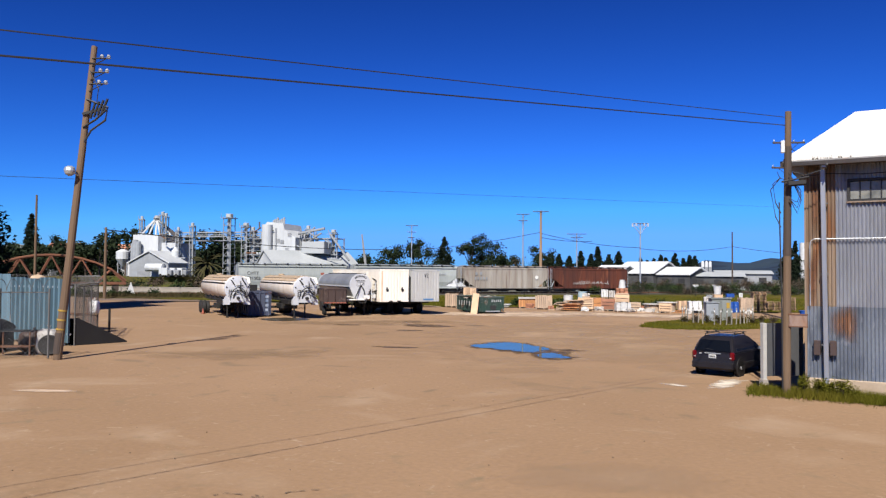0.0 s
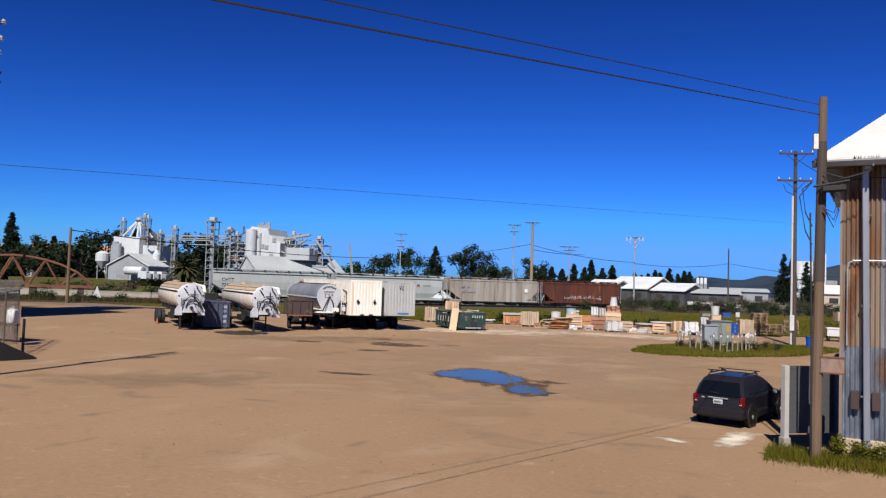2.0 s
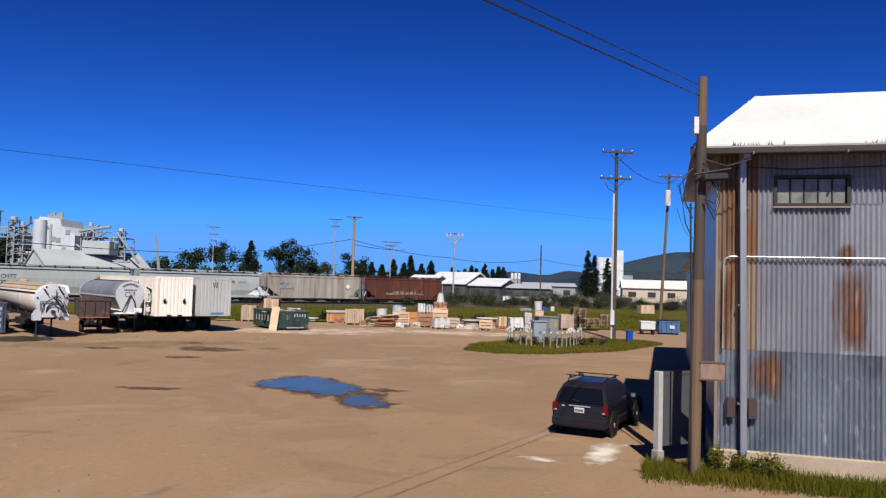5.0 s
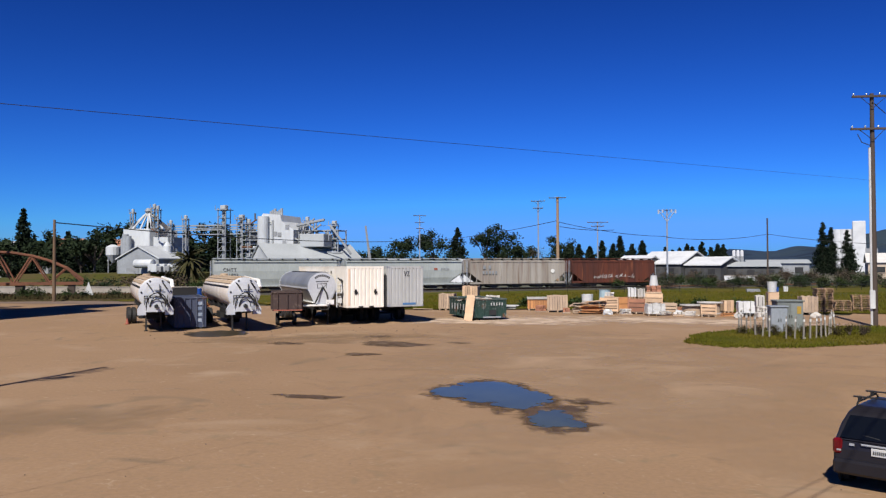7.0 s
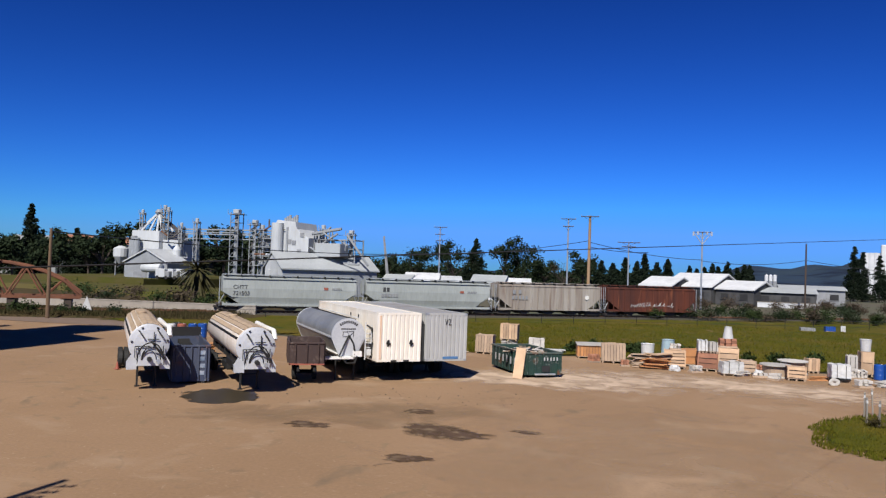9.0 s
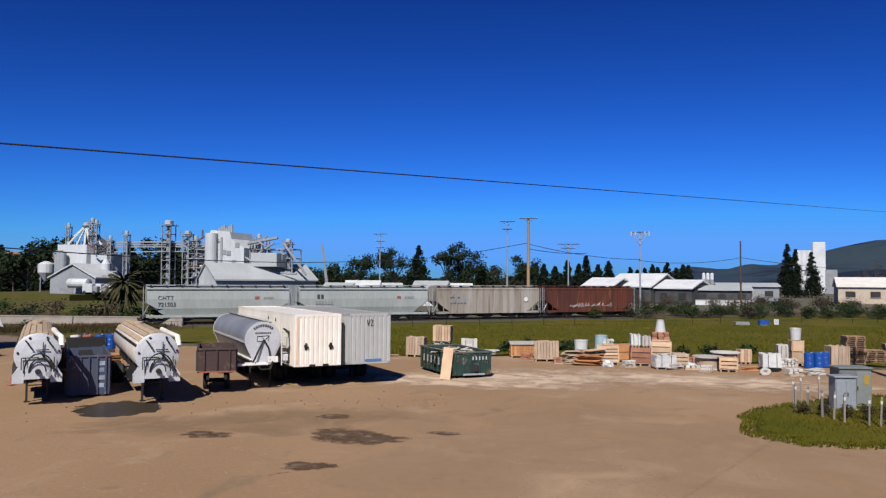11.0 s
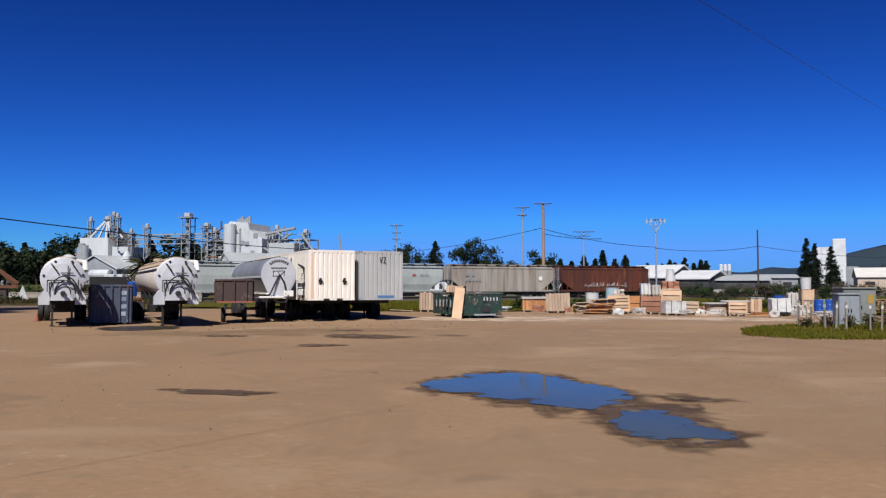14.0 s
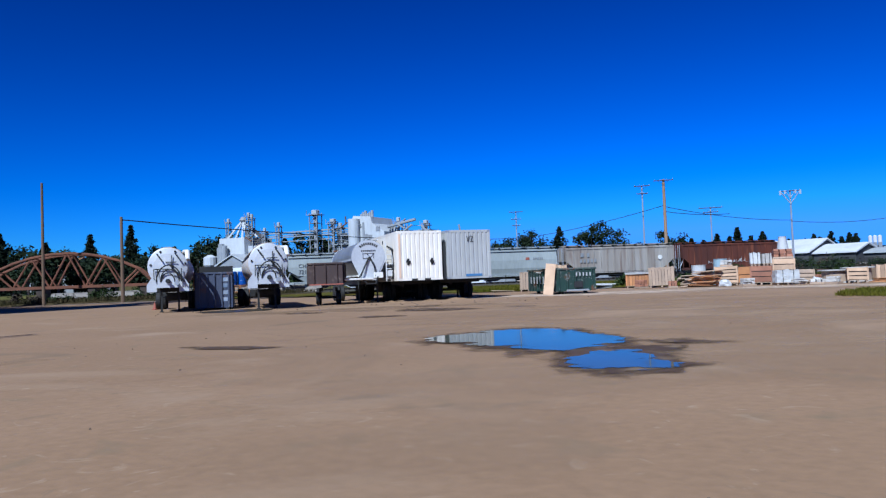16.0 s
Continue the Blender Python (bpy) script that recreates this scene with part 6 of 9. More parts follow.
wire("power_line", (-58.6, 174.3, 9.4), (-20.9, 140.3, 11.6), 0.6, 0.05, "distant power line beyond the railway")
wire("power_line", (-20.9, 140.3, 11.4), (-3.0, 169.8, 9.6), 0.6, 0.05, "distant power line beyond the railway")
wire("power_line", (-3.0, 169.8, 9.4), (18.2, 191.8, 10.6), 0.8, 0.05, "distant power line beyond the railway")
wire("power_line", (18.2, 191.8, 10.6), (60, 215, 8.6), 1.0, 0.05, "distant power line beyond the railway")
utility_pole("utility_pole", -20.6, -15.2, 5.0, -45, [(4.1, 1.6, 0)], "plain brown utility pole behind the yard", M_POLE, 0.14)
wire("power_line", (11.35, 56.6, 8.7), (-20.6, -15.1, 4.0), 0.0, 0.005, "thin black power line crossing over the yard")
wire("power_line", (23.9, 87.3, 15.8), (36.2, 125.1, 16.6), 0.9, 0.03, "power line from the transformer pole")
wire("power_line", (23.9, 87.3, 13.0), (36.2, 125.1, 12.6), 0.9, 0.03, "power line from the transformer pole")
wire("power_line", (11.35, 56.6, 13.4), (23.9, 87.3, 16.2), 1.0, 0.025, "power line from the island pole")

# ---- yard things ----
def place(o, x, y, z=0.0, rz=0.0):
    o.matrix_basis = pose(x, y, z, 0, 0, rz)
    return o


dump = open_bin("roll_off_dumpster", -12.07, 55.93, 36, 2.4, 5.0, 1.25, 0.15, M_GREEN, "worn green roll-off dumpster heaped with scrap boards", "dumpster", 5, 9)
part("door_slot", box(bmesh.new(), 0.5, 0.03, 0.34, 0.15, -0.09, 0.52), M_DARK, dump, "dark slot in the end wall")
part("hook_frame", box(bmesh.new(), 1.3, 0.12, 0.1, 0.1, -0.1, 0.2, bevel=0.015), M_GALV, dump)
for k in range(5):
    part("letter_bar", bar_text(bmesh.new(), -0.05 + 0.2 * k, 0.98, 0.2, 0.2, -0.1, 0.62, 1), M_LIGHTINK, dump, "worn white letter bar")
for k in range(6):
    lt = part("letter_bar", bar_text(bmesh.new(), 0.6 * k, 0.6, 0.6, 0.42, 0, 0.68, 1), M_LIGHTINK, dump, "worn white letter bar")
    lt.matrix_basis = pose(-1.3, 4.4, 0, 0, 0, -90)
for s in (-0.7, 0.7):
    for yy in (0.4, 4.6):
        part("roller", rod(bmesh.new(), (s - 0.1, yy, 0.09), (s + 0.1, yy, 0.09), 0.09, n=10), M_STEEL, dump)
for o in dump.children:
    if o.name.startswith("top_rail"):
        o.data.materials[0] = M_WORNRAIL
board = thing("plywood_board", -13.2, 54.75, 0, 10, "pale plywood board leaning against the dumpster", "board")
part("sheet", box(bmesh.new(), 0.55, 0.03, 1.75, 0, 0.16, 0.86, -11, 6, 0, bevel=0.004), M_WOOD, board)
rnd = random.Random(2)
for k in range(26):
    s = thing("scrap_board", -13.54 + rnd.uniform(-0.9, 0.8), 57.95 + rnd.uniform(-1.2, 1.2), 1.18 + 0.01 * k, rnd.uniform(0, 180), "grey scrap board lying in the dumpster", "board", "dumpster scrap")
    part("plank", box(bmesh.new(), rnd.uniform(0.6, 1.9), rnd.uniform(0.08, 0.2), 0.03, 0, 0, 0.02, rnd.uniform(-6, 6), rnd.uniform(-7, 7), 0), rnd.choice((M_PLY, M_STEEL, M_STONE, M_PLY)), s)
hp = bmesh.new()
bmesh.ops.create_grid(hp, x_segments=12, y_segments=26, size=1.0, matrix=Matrix.Diagonal((1.1, 2.38, 1, 1)))
for v in hp.verts:
    v.co.z = 1.02 + 0.16 * noise.noise(v.co * 1.9) + 0.05 * noise.noise(v.co * 6)
heap = part("scrap_heap", hp, M_STONE)
tagged(place(heap, -12.07 - 2.5 * math.sin(radians(36)), 55.93 + 2.5 * math.cos(radians(36)), 0, 36), "grey rubble and boards filling the dumpster", "rubble")


def crate(x, y, w, d, h, rz, material, label, z=0.0, slats=4, pallet=True, cat="crate", group="stored crates"):
    """A slatted crate on a pallet. With slats above 1 its boards lie flat; with 1 they stand upright, unevenly sawn."""
    c = thing("crate", x, y, z, rz, label, cat, group)
    tilt = random.Random(int(x * 97 + y * 31))
    c.matrix_basis = pose(x, y, z, tilt.uniform(-1.5, 1.5), tilt.uniform(-1.5, 1.5), rz + tilt.uniform(-11, 11))
    b = 0.16 if pallet else 0.0
    if pallet:
        for xx in (-w / 2 + 0.08, 0, w / 2 - 0.08):
            part("runner", box(bmesh.new(), 0.1, d, 0.12, xx, 0, 0.06), M_PLY, c)
        part("deck", box(bmesh.new(), w + 0.04, d + 0.04, 0.035, 0, 0, 0.14), M_PLY, c)
    # Dark inner box: its colour gives the slat gaps their shade.
    part("lining", box(bmesh.new(), w - 0.06, d - 0.06, h - b - 0.1, 0, 0, b + (h - b) / 2 - 0.05), M_POLEDARK, c)
    if slats > 1:
        hh = (h - b) / slats
        for k in range(slats):
            zz = b + hh * (k + 0.5)
            for s in (-1, 1):
                part("slat", box(bmesh.new(), w + tilt.uniform(-0.06, 0.05), 0.03, hh - tilt.uniform(0.04, 0.08), 0, s * (d / 2 - 0.012), zz, 0, tilt.uniform(-1.2, 1.2), 0), material, c)
                part("slat", box(bmesh.new(), 0.03, d - 0.05, hh - tilt.uniform(0.04, 0.08), s * (w / 2 - 0.012), 0, zz, tilt.uniform(-1, 1), 0, 0), material, c)
    else:
        for width, turn, far in ((w, 0, d), (d, 90, w)):
            n = max(int(width / 0.2), 3)
            for s in (-1, 1):
                for k in range(n):
                    bh = h - b + tilt.uniform(-0.05, 0.05)
                    o = -width / 2 + width * (k + 0.5) / n
                    px_, py_ = (o, s * (far / 2 - 0.01)) if turn == 0 else (s * (far / 2 - 0.01), o)
                    part("plank", box(bmesh.new(), width / n - tilt.uniform(0.012, 0.04), 0.025, bh, px_, py_, b + bh / 2, 0, 0, turn), material, c)
    for sx in (-1, 1):
        for sy in (-1, 1):
            part("corner_post", box(bmesh.new(), 0.08, 0.05, h - b + tilt.uniform(0, 0.06), sx * (w / 2 - 0.03), sy * (d / 2 + 0.02), b + (h - b) / 2), material, c)
    for k in range(3):
        part("lid_board", box(bmesh.new(), w + tilt.uniform(-0.1, 0.06), d / 3 - 0.03, 0.03, 0, -d / 2 + d * (k + 0.5) / 3, h - 0.02, 0, 0, tilt.uniform(-1.5, 1.5)), material, c)
    return c


def wrapped(x, y, w, d, h, rz, material, label, seed, z=0.0):
    """A load on a pallet under crumpled plastic wrap, bulging and creased, held by dark straps."""
    c = thing("wrapped_load", x, y, z, rz, label, "wrapped load", "stored crates")
    for xx in (-w / 2 + 0.08, 0, w / 2 - 0.08):
        part("runner", box(bmesh.new(), 0.1, d, 0.11, xx, 0, 0.055), M_PLY, c)
    part("deck", box(bmesh.new(), w + 0.06, d + 0.06, 0.03, 0, 0, 0.125), M_PLY, c)
    b = bmesh.new()
    bmesh.ops.create_cube(b, size=1.0)
    bmesh.ops.subdivide_edges(b, edges=b.edges[:], cuts=9, use_grid_fill=True)
    off = Vector((seed * 3.1, seed * 1.7, 0))
    for v in b.verts:
        p = v.co.copy()
        top = 0.12 * noise.noise(Vector((p.x * 2.2, p.y * 2.2, seed)))
        crease = 0.06 * noise.noise(Vector((p.x * 6, p.y * 6, p.z * 2.5)) + off) + 0.03 * noise.noise(p * 13 + off)
        k = 1.0 + crease - 0.1 * (p.z + 0.5) * abs(noise.noise(off))
        v.co = Vector((p.x * w * k, p.y * d * k, 0.14 + (p.z + 0.5) * (h - 0.14) * (1 + (top if p.z > 0 else 0))))
    part("wrap", b, material, c)
    for xx in (-w * 0.22, w * 0.24):
        part("strap", box(bmesh.new(), 0.03, d * 1.05, 0.02, xx, 0, h * 1.03), M_STEEL, c)
        part("strap", box(bmesh.new(), 0.03, 0.02, h * 0.85, xx, -d * 0.53, 0.14 + h * 0.42), M_STEEL, c)
    return c


def pallet(x, y, z, rz, material=M_PLY, label="weathered wooden pallet", group="stacked pallets"):
    p = thing("pallet", x, y, z, rz, label, "pallet", group)
    for xx in (-0.55, 0, 0.55):
        part("runner", box(bmesh.new(), 0.08, 1.0, 0.09, xx, 0, 0.065), material, p)
    for k in range(6):
        part("board", box(bmesh.new(), 1.2, 0.11, 0.02, 0, -0.44 + 0.176 * k, 0.12), material, p)
    for k in range(3):
        part("board", box(bmesh.new(), 1.2, 0.11, 0.02, 0, -0.44 + 0.44 * k, 0.01), material, p)
    return p


def pallet_stack(x, y, n, rz, label):
    first = pallet(x, y, 0, rz, M_PALLET, label)
    r = random.Random(int(x * 100))
    for k in range(1, n):
        copy_thing(first, pose(x + r.uniform(-0.04, 0.04), y + r.uniform(-0.04, 0.04), 0.135 * k, 0, 0, rz + r.uniform(-4, 4)))


def barrel(x, y, material, label, h=0.9, r=0.29):
    b = thing("barrel", x, y, 0, 0, label, "barrel", "stored barrels")
    part("drum", lathe(bmesh.new(), [(r * 0.92, 0), (r, 0.03), (r, h * 0.3), (r * 1.04, h * 0.33), (r, h * 0.36), (r, h * 0.64), (r * 1.04, h * 0.67), (r, h * 0.7), (r, h - 0.03), (r * 0.92, h)], 18), material, b)
    part("lid", lathe(bmesh.new(), [(r * 0.86, h), (r * 0.86, h + 0.02), (0.02, h + 0.02)], 16), material, b)
    part("bung", lathe(bmesh.new(), [(0.04, h + 0.02), (0.04, h + 0.05), (0.01, h + 0.05)], 8, pose(r * 0.5, 0, 0)), M_WHITEPL, b)
    return b


def stones(x, y, w, d, h, rz, n, material, label, seed, z=0.0, name="stone_stack", cat="stones"):
    """Loose blocks piled on a pallet, each a piece of its own."""
    s = thing(name, x, y, z, rz, label, cat, "stored stone")
    part("pallet_base", box(bmesh.new(), w + 0.05, d + 0.05, 0.1, 0, 0, 0.05), M_PLY, s)
    r = random.Random(seed)
    per = max(int(n / 4), 3)
    k = 0
    zz = 0.1
    while k < n and zz < h:
        bh = r.uniform(0.1, 0.18)
        for j in range(per):
            bw = w / per * r.uniform(0.75, 1.0)
            part("block", box(bmesh.new(), bw, d * r.uniform(0.6, 0.96), bh * 0.96, -w / 2 + w * (j + 0.5) / per, r.uniform(-0.05, 0.05), zz + bh / 2, r.uniform(-3, 3), r.uniform(-3, 3), r.uniform(-5, 5), bevel=0.015), material, s)
            k += 1
        zz += bh
    return s


def bundle(x, y, w, d, h, rz, material, label, seed, n=10, z=0.0):
    s = thing("board_pile", x, y, z, rz, label, "board pile", "stored boards")
    r = random.Random(seed)
    for k in range(n):
        part("plank", box(bmesh.new(), w * r.uniform(0.55, 1.05), d * r.uniform(0.25, 0.6), h / n * 0.9, r.uniform(-0.1, 0.1), r.uniform(-0.25, 0.25) * d, h * (k + 0.5) / n, r.uniform(-2, 2), r.uniform(-3, 3), r.uniform(-14, 14)), material, s)
    return s


def bucket(x, y, z, r1, r2, h, material, label, n=16):
    b = thing("tub", x, y, z, 0, label, "tub")
    part("tub_wall", lathe(bmesh.new(), [(r1, 0), (r2, h), (r2 + 0.02, h), (r2 + 0.02, h + 0.03), (r2 - 0.02, h + 0.03), (r2 - 0.03, h)], n), material, b)
    return b


def reel_table(x, y, r, h, material, label):
    t = thing("cable_reel", x, y, 0, 0, label, "cable reel", "stored reels")
    part("top_disc", lathe(bmesh.new(), [(r, h - 0.07), (r, h), (0.05, h)], 26), material, t)
    part("bottom_disc", lathe(bmesh.new(), [(r * 0.96, 0), (r * 0.96, 0.07), (0.05, 0.07)], 26), material, t)
    part("drum_core", lathe(bmesh.new(), [(r * 0.8, 0.06), (r * 0.8, h - 0.06)], 22), M_PLY, t)
    return t


YR = 10.0   # the row's turn
crate(-18.4, 66.6, 1.25, 1.1, 1.35, 14, M_PLY, "weathered plywood crate at the meadow's edge", slats=1)
crate(-17.9, 72.2, 1.35, 1.1, 1.3, 10, M_WOOD, "pale wooden crate raised on blocks", z=0.55, slats=1)
stones(-17.9, 72.2, 1.3, 1.0, 0.55, 10, 12, M_STONE, "pale stone blocks under a wooden crate", 41)
wrapped(-15.0, 68.6, 1.15, 0.95, 1.15, 12, M_STONE, "pale bundled load under wrap on a pallet", 1)
bundle(-13.9, 69.2, 2.2, 1.0, 0.35, 30, M_WHITEPL, "loose white boards on the grass", 3, 5)
bundle(-20.3, 66.2, 2.0, 0.9, 0.12, 10, M_PLY, "boards lying flat on the grass", 5, 3)
orange = crate(-11.0, 68.4, 1.9, 1.2, 0.95, YR, M_ORANGE, "low orange wooden box with a grey lid", slats=1)
part("lid_cover", box(bmesh.new(), 2.0, 1.4, 0.04, 0, 0, 1.0, 4, 0, 0), M_STONE, orange, "grey lid board")
crate(-9.15, 66.4, 1.6, 1.2, 1.3, YR, M_PLY, "large pale plywood crate in the row", slats=1)
bundle(-7.3, 66.2, 1.7, 1.3, 0.75, 6, M_PLY, "heap of grey weathered boards", 11, 14)
bundle(-6.2, 64.4, 1.9, 1.1, 0.7, 4, M_ORANGE, "heap of orange-brown planks", 13, 16)
bundle(-6.1, 64.7, 1.5, 1.2, 0.3, 40, M_WOOD, "loose pale boards thrown on a plank heap", 17, 6, 0.7)
bucket(-6.9, 67.2, 0.0, 0.4, 0.46, 1.35, M_WHITEPL, "tall white plastic tub in the row")
bucket(-5.55, 67.4, 0.0, 0.5, 0.42, 1.7, M_PALEBLUE, "tall pale blue plastic tub")
crate(-5.03, 65.60, 1.35, 1.1, 1.2, YR, M_WOOD, "slatted pale wooden crate full of stone", slats=5)
stones(-5.03, 65.60, 0.7, 0.6, 0.35, 5, 5, M_STONE, "white stones lying on a crate", 19, z=1.22)
crate(-4.13, 67.60, 1.2, 1.0, 1.15, YR, M_ORANGE, "tan wooden crate behind the row", slats=2)
crate(-3.03, 65.50, 1.25, 1.05, 1.15, YR, M_BRICK, "reddish brown wooden crate in the row", slats=3)
wrapped(-3.33, 65.50, 0.58, 0.9, 0.8, YR - 3, M_WHITEPL, "white wrapped bundle on a wooden crate", 2, 1.17)
wrapped(-2.72, 65.55, 0.56, 0.9, 0.72, YR + 6, M_STONE, "grey wrapped bundle on a wooden crate", 3, 1.17)
crate(-1.78, 65.80, 1.25, 1.0, 1.55, YR, M_WOOD, "stacked pale wooden crate in the row", slats=4)
stones(-1.78, 65.80, 1.1, 0.85, 0.5, YR, 12, M_BRICK, "reddish blocks stacked on a crate", 22, z=1.57)
bucket(-1.73, 65.90, 2.14, 0.34, 0.22, 0.75, M_WHITEPL, "white tub upside down on the stack")
wrapped(-1.6, 63.9, 1.3, 1.0, 0.85, YR + 8, M_WHITEPL, "crumpled white wrapped load on a pallet", 4)
crate(-0.63, 65.40, 0.95, 0.9, 0.85, YR, M_PLY, "small grey wooden crate in the row", slats=3)
stones(0.07, 66.50, 0.8, 0.8, 0.5, YR, 8, M_BRICK, "small pile of reddish stones", 25)
reel_table(1.07, 64.80, 0.95, 0.78, M_STONE, "grey round reel lying flat")
reel_table(2.32, 67.05, 0.95, 0.88, M_STONE, "pale grey round reel lying flat")
stones(0.12, 63.80, 0.9, 0.5, 0.22, 5, 8, M_STONE, "scattered pale stones by the reels", 26)
crate(2.12, 63.57, 1.05, 0.9, 0.85, YR, M_WOOD, "pale slatted crate in front of the reels", slats=3)
crate(3.62, 68.40, 0.75, 0.6, 0.95, 20, M_WOOD, "pale leaning crate by the reels", slats=1)
wrapped(4.67, 64.64, 1.1, 0.9, 1.05, 8, M_WHITEPL, "white wrapped bundle on a pallet", 5)
bundle(4.62, 64.42, 1.2, 0.8, 0.25, 20, M_STEEL, "dark scraps round the white bundle", 31, 6)
stones(6.02, 66.61, 1.0, 0.9, 0.7, 6, 20, M_STONE, "heap of white stone slabs on pallets", 33)
wrapped(5.92, 67.96, 0.62, 0.55, 1.35, 6, M_STONE, "tall pale wrapped slab in the row", 6)
crate(6.87, 68.76, 0.75, 0.7, 1.6, 6, M_WOOD, "tall pale wooden crate in the row", slats=2)
bucket(6.87, 68.76, 1.62, 0.3, 0.36, 0.75, M_WHITEPL, "white tub on a tall crate")
for bx, by in ((7.3, 66.9), (7.9, 67.1), (8.4, 67.8)):
    barrel(bx, by, M_BLUE, "bright blue plastic barrel", 0.95, 0.3)
crate(9.32, 68.69, 1.15, 0.9, 1.3, 8, M_PLY, "brown cardboard-coloured crate in the row", slats=1)
pallet_stack(10.62, 70.14, 14, 8, "weathered wooden pallet in a tall stack")
pallet_stack(12.02, 70.93, 7, 5, "weathered wooden pallet in a low stack")
pallet_stack(13.42, 71.41, 10, -4, "weathered wooden pallet in a leaning stack")

# white trailer bin and blue dumpster by the lane
wt = open_bin("small_trailer", 15.6, 64.4, -6, 1.15, 1.4, 0.6, 0.42, M_WHITEPL, "small white box trailer beside the blue dumpster", "trailer", 0, 0)
for s in (-0.45, 0.45):
    wheel(wt, s, 0.3, 0.24, 0.18, "x")
    wheel(wt, s, 1.1, 0.24, 0.18, "x")
part("drawbar", rod(bmesh.new(), (0.5, 0.7, 0.38), (1.2, 0.5, 0.36), 0.04), M_STEEL, wt)
bd = open_bin("blue_dumpster", 17.6, 65.4, -4, 1.65, 1.3, 0.95, 0.12, M_DUMPBLUE, "blue steel dumpster with a dark lid", "dumpster", 4, 2)
part("lid", box(bmesh.new(), 1.75, 1.4, 0.06, 0, 0.65, 1.14, -6, 0, 0, bevel=0.015), M_STEEL, bd, "dark plastic lid")
part("label_plate", box(bmesh.new(), 0.4, 0.02, 0.28, 0.2, -0.095, 0.62), M_WHITEPL, bd, "white label plate")
for s in (-0.68, 0.68):
    for yy in (0.15, 1.1):
        part("caster", rod(bmesh.new(), (s, yy - 0.04, 0.07), (s, yy + 0.04, 0.07), 0.07, n=10), M_BLACK, bd)
tb = thing("rubbish_bin", 11.9, 53.9, 0, 0, "small bright blue plastic bin on the island's edge", "bin")
part("bin_body", lathe(bmesh.new(), [(0.21, 0), (0.27, 0.78), (0.3, 0.78), (0.3, 0.84), (0.26, 0.84), (0.24, 0.74)], 16), M_BLUE, tb)

# island: cabinets and stakes
def cabinet(x, y, rz, w, d, h, material, label):
    c = thing("electrical_cabinet", x, y, 0.08, rz, label, "electrical cabinet", "island cabinets")
    part("body", box(bmesh.new(), w, d, h, 0, 0, h / 2, bevel=0.02), material, c)
    part("cap", box(bmesh.new(), w + 0.12, d + 0.12, 0.08, 0, 0, h + 0.04, bevel=0.015), material, c)
    for s in (-1, 1):
        door = part("door", box(bmesh.new(), w / 2 - 0.05, 0.03, h - 0.2, s * w / 4, -d / 2 - 0.015, h / 2, bevel=0.006), material, c)
        part("handle", box(bmesh.new(), 0.03, 0.04, 0.16, s * 0.06, -d / 2 - 0.05, h / 2), M_STEEL, door)
    part("plinth", box(bmesh.new(), w + 0.16, d + 0.16, 0.14, 0, 0, 0.0), M_CONC, c)
    return c


cabinet(5.25, 49.8, 12, 0.85, 0.65, 1.35, M_CABG, "pale grey steel electrical cabinet among stakes")
cabinet(5.9, 51.2, 12, 1.35, 0.95, 1.6, M_CAB, "large grey-green transformer cabinet")
part("yellow_label", box(bmesh.new(), 0.22, 0.02, 0.4, 0.45, -0.51, 1.15), M_YELLOW, scene.objects["electrical_cabinet.001"], "yellow warning label")
stake_spots = [(2.3, 47.6), (3.2, 45.9), (3.95, 44.9), (4.9, 44.3), (5.9, 44.2), (6.8, 44.9), (7.6, 46.0), (8.2, 47.3), (8.8, 48.8), (2.6, 49.3), (3.4, 50.6), (8.9, 50.4), (4.6, 51.4), (5.6, 52.2), (2.7, 46.7), (3.6, 45.4), (5.4, 44.25), (6.35, 44.5), (7.2, 45.4), (7.9, 46.6)]
rnd = random.Random(77)
stk = None
for sx, sy in stake_spots:
    m = pose(5.5 + (sx - 5.3) * 0.74, sy + 1.4, 0.03, rnd.uniform(-3, 3), rnd.uniform(-4, 4), rnd.uniform(0, 90))
    if stk is None:
        stk = thing("stake", 0, 0, 0, 0, "weathered grey wooden stake with a white tip", "stake", "island stakes")
        part("post", prism(bmesh.new(), [(-0.035, 0), (0.035, 0), (0.035, 1.12), (0, 1.18), (-0.035, 1.12)], "y", -0.03, 0.03), M_STAKE, stk)
        part("painted_tip", box(bmesh.new(), 0.078, 0.068, 0.12, 0, 0, 0.98), M_WHITEPL, stk, "white painted tip")
        stk.matrix_basis = m
    else:
        copy_thing(stk, m)
bag = thing("plastic_sheet", 6.2, 46.3, 0.02, 30, "crumpled white plastic sheet lying in the grass", "plastic sheet")
bb = bmesh.new()
bmesh.ops.create_icosphere(bb, subdivisions=3, radius=0.42, matrix=Matrix.Diagonal((1.0, 0.5, 0.16, 1)))
for v in bb.verts:
    v.co += Vector((0, 0, 0.05)) + v.co * 0.25 * noise.noise(v.co * 4)
    v.co.z = max(v.co.z, 0)
part("sheet", bb, M_TARP, bag)

# flatbed with drums and pallets behind the first tanks
fb = thing("flatbed_trailer", -33.6, 52.1, 0, 41, "rusty flatbed trailer loaded with drums behind the tank trailers", "trailer")
part("bed", box(bmesh.new(), 2.4, 6.5, 0.14, 0, 3.2, 1.15), M_BROWN, fb)
for s in (-0.85, 0.85):
    for yy in (0.8, 5.0):
        wheel(fb, s, yy, 0.48, 0.3, "x")
part("chassis_rail", box(bmesh.new(), 0.14, 6.4, 0.24, -0.45, 3.2, 0.95), M_STEEL, fb)
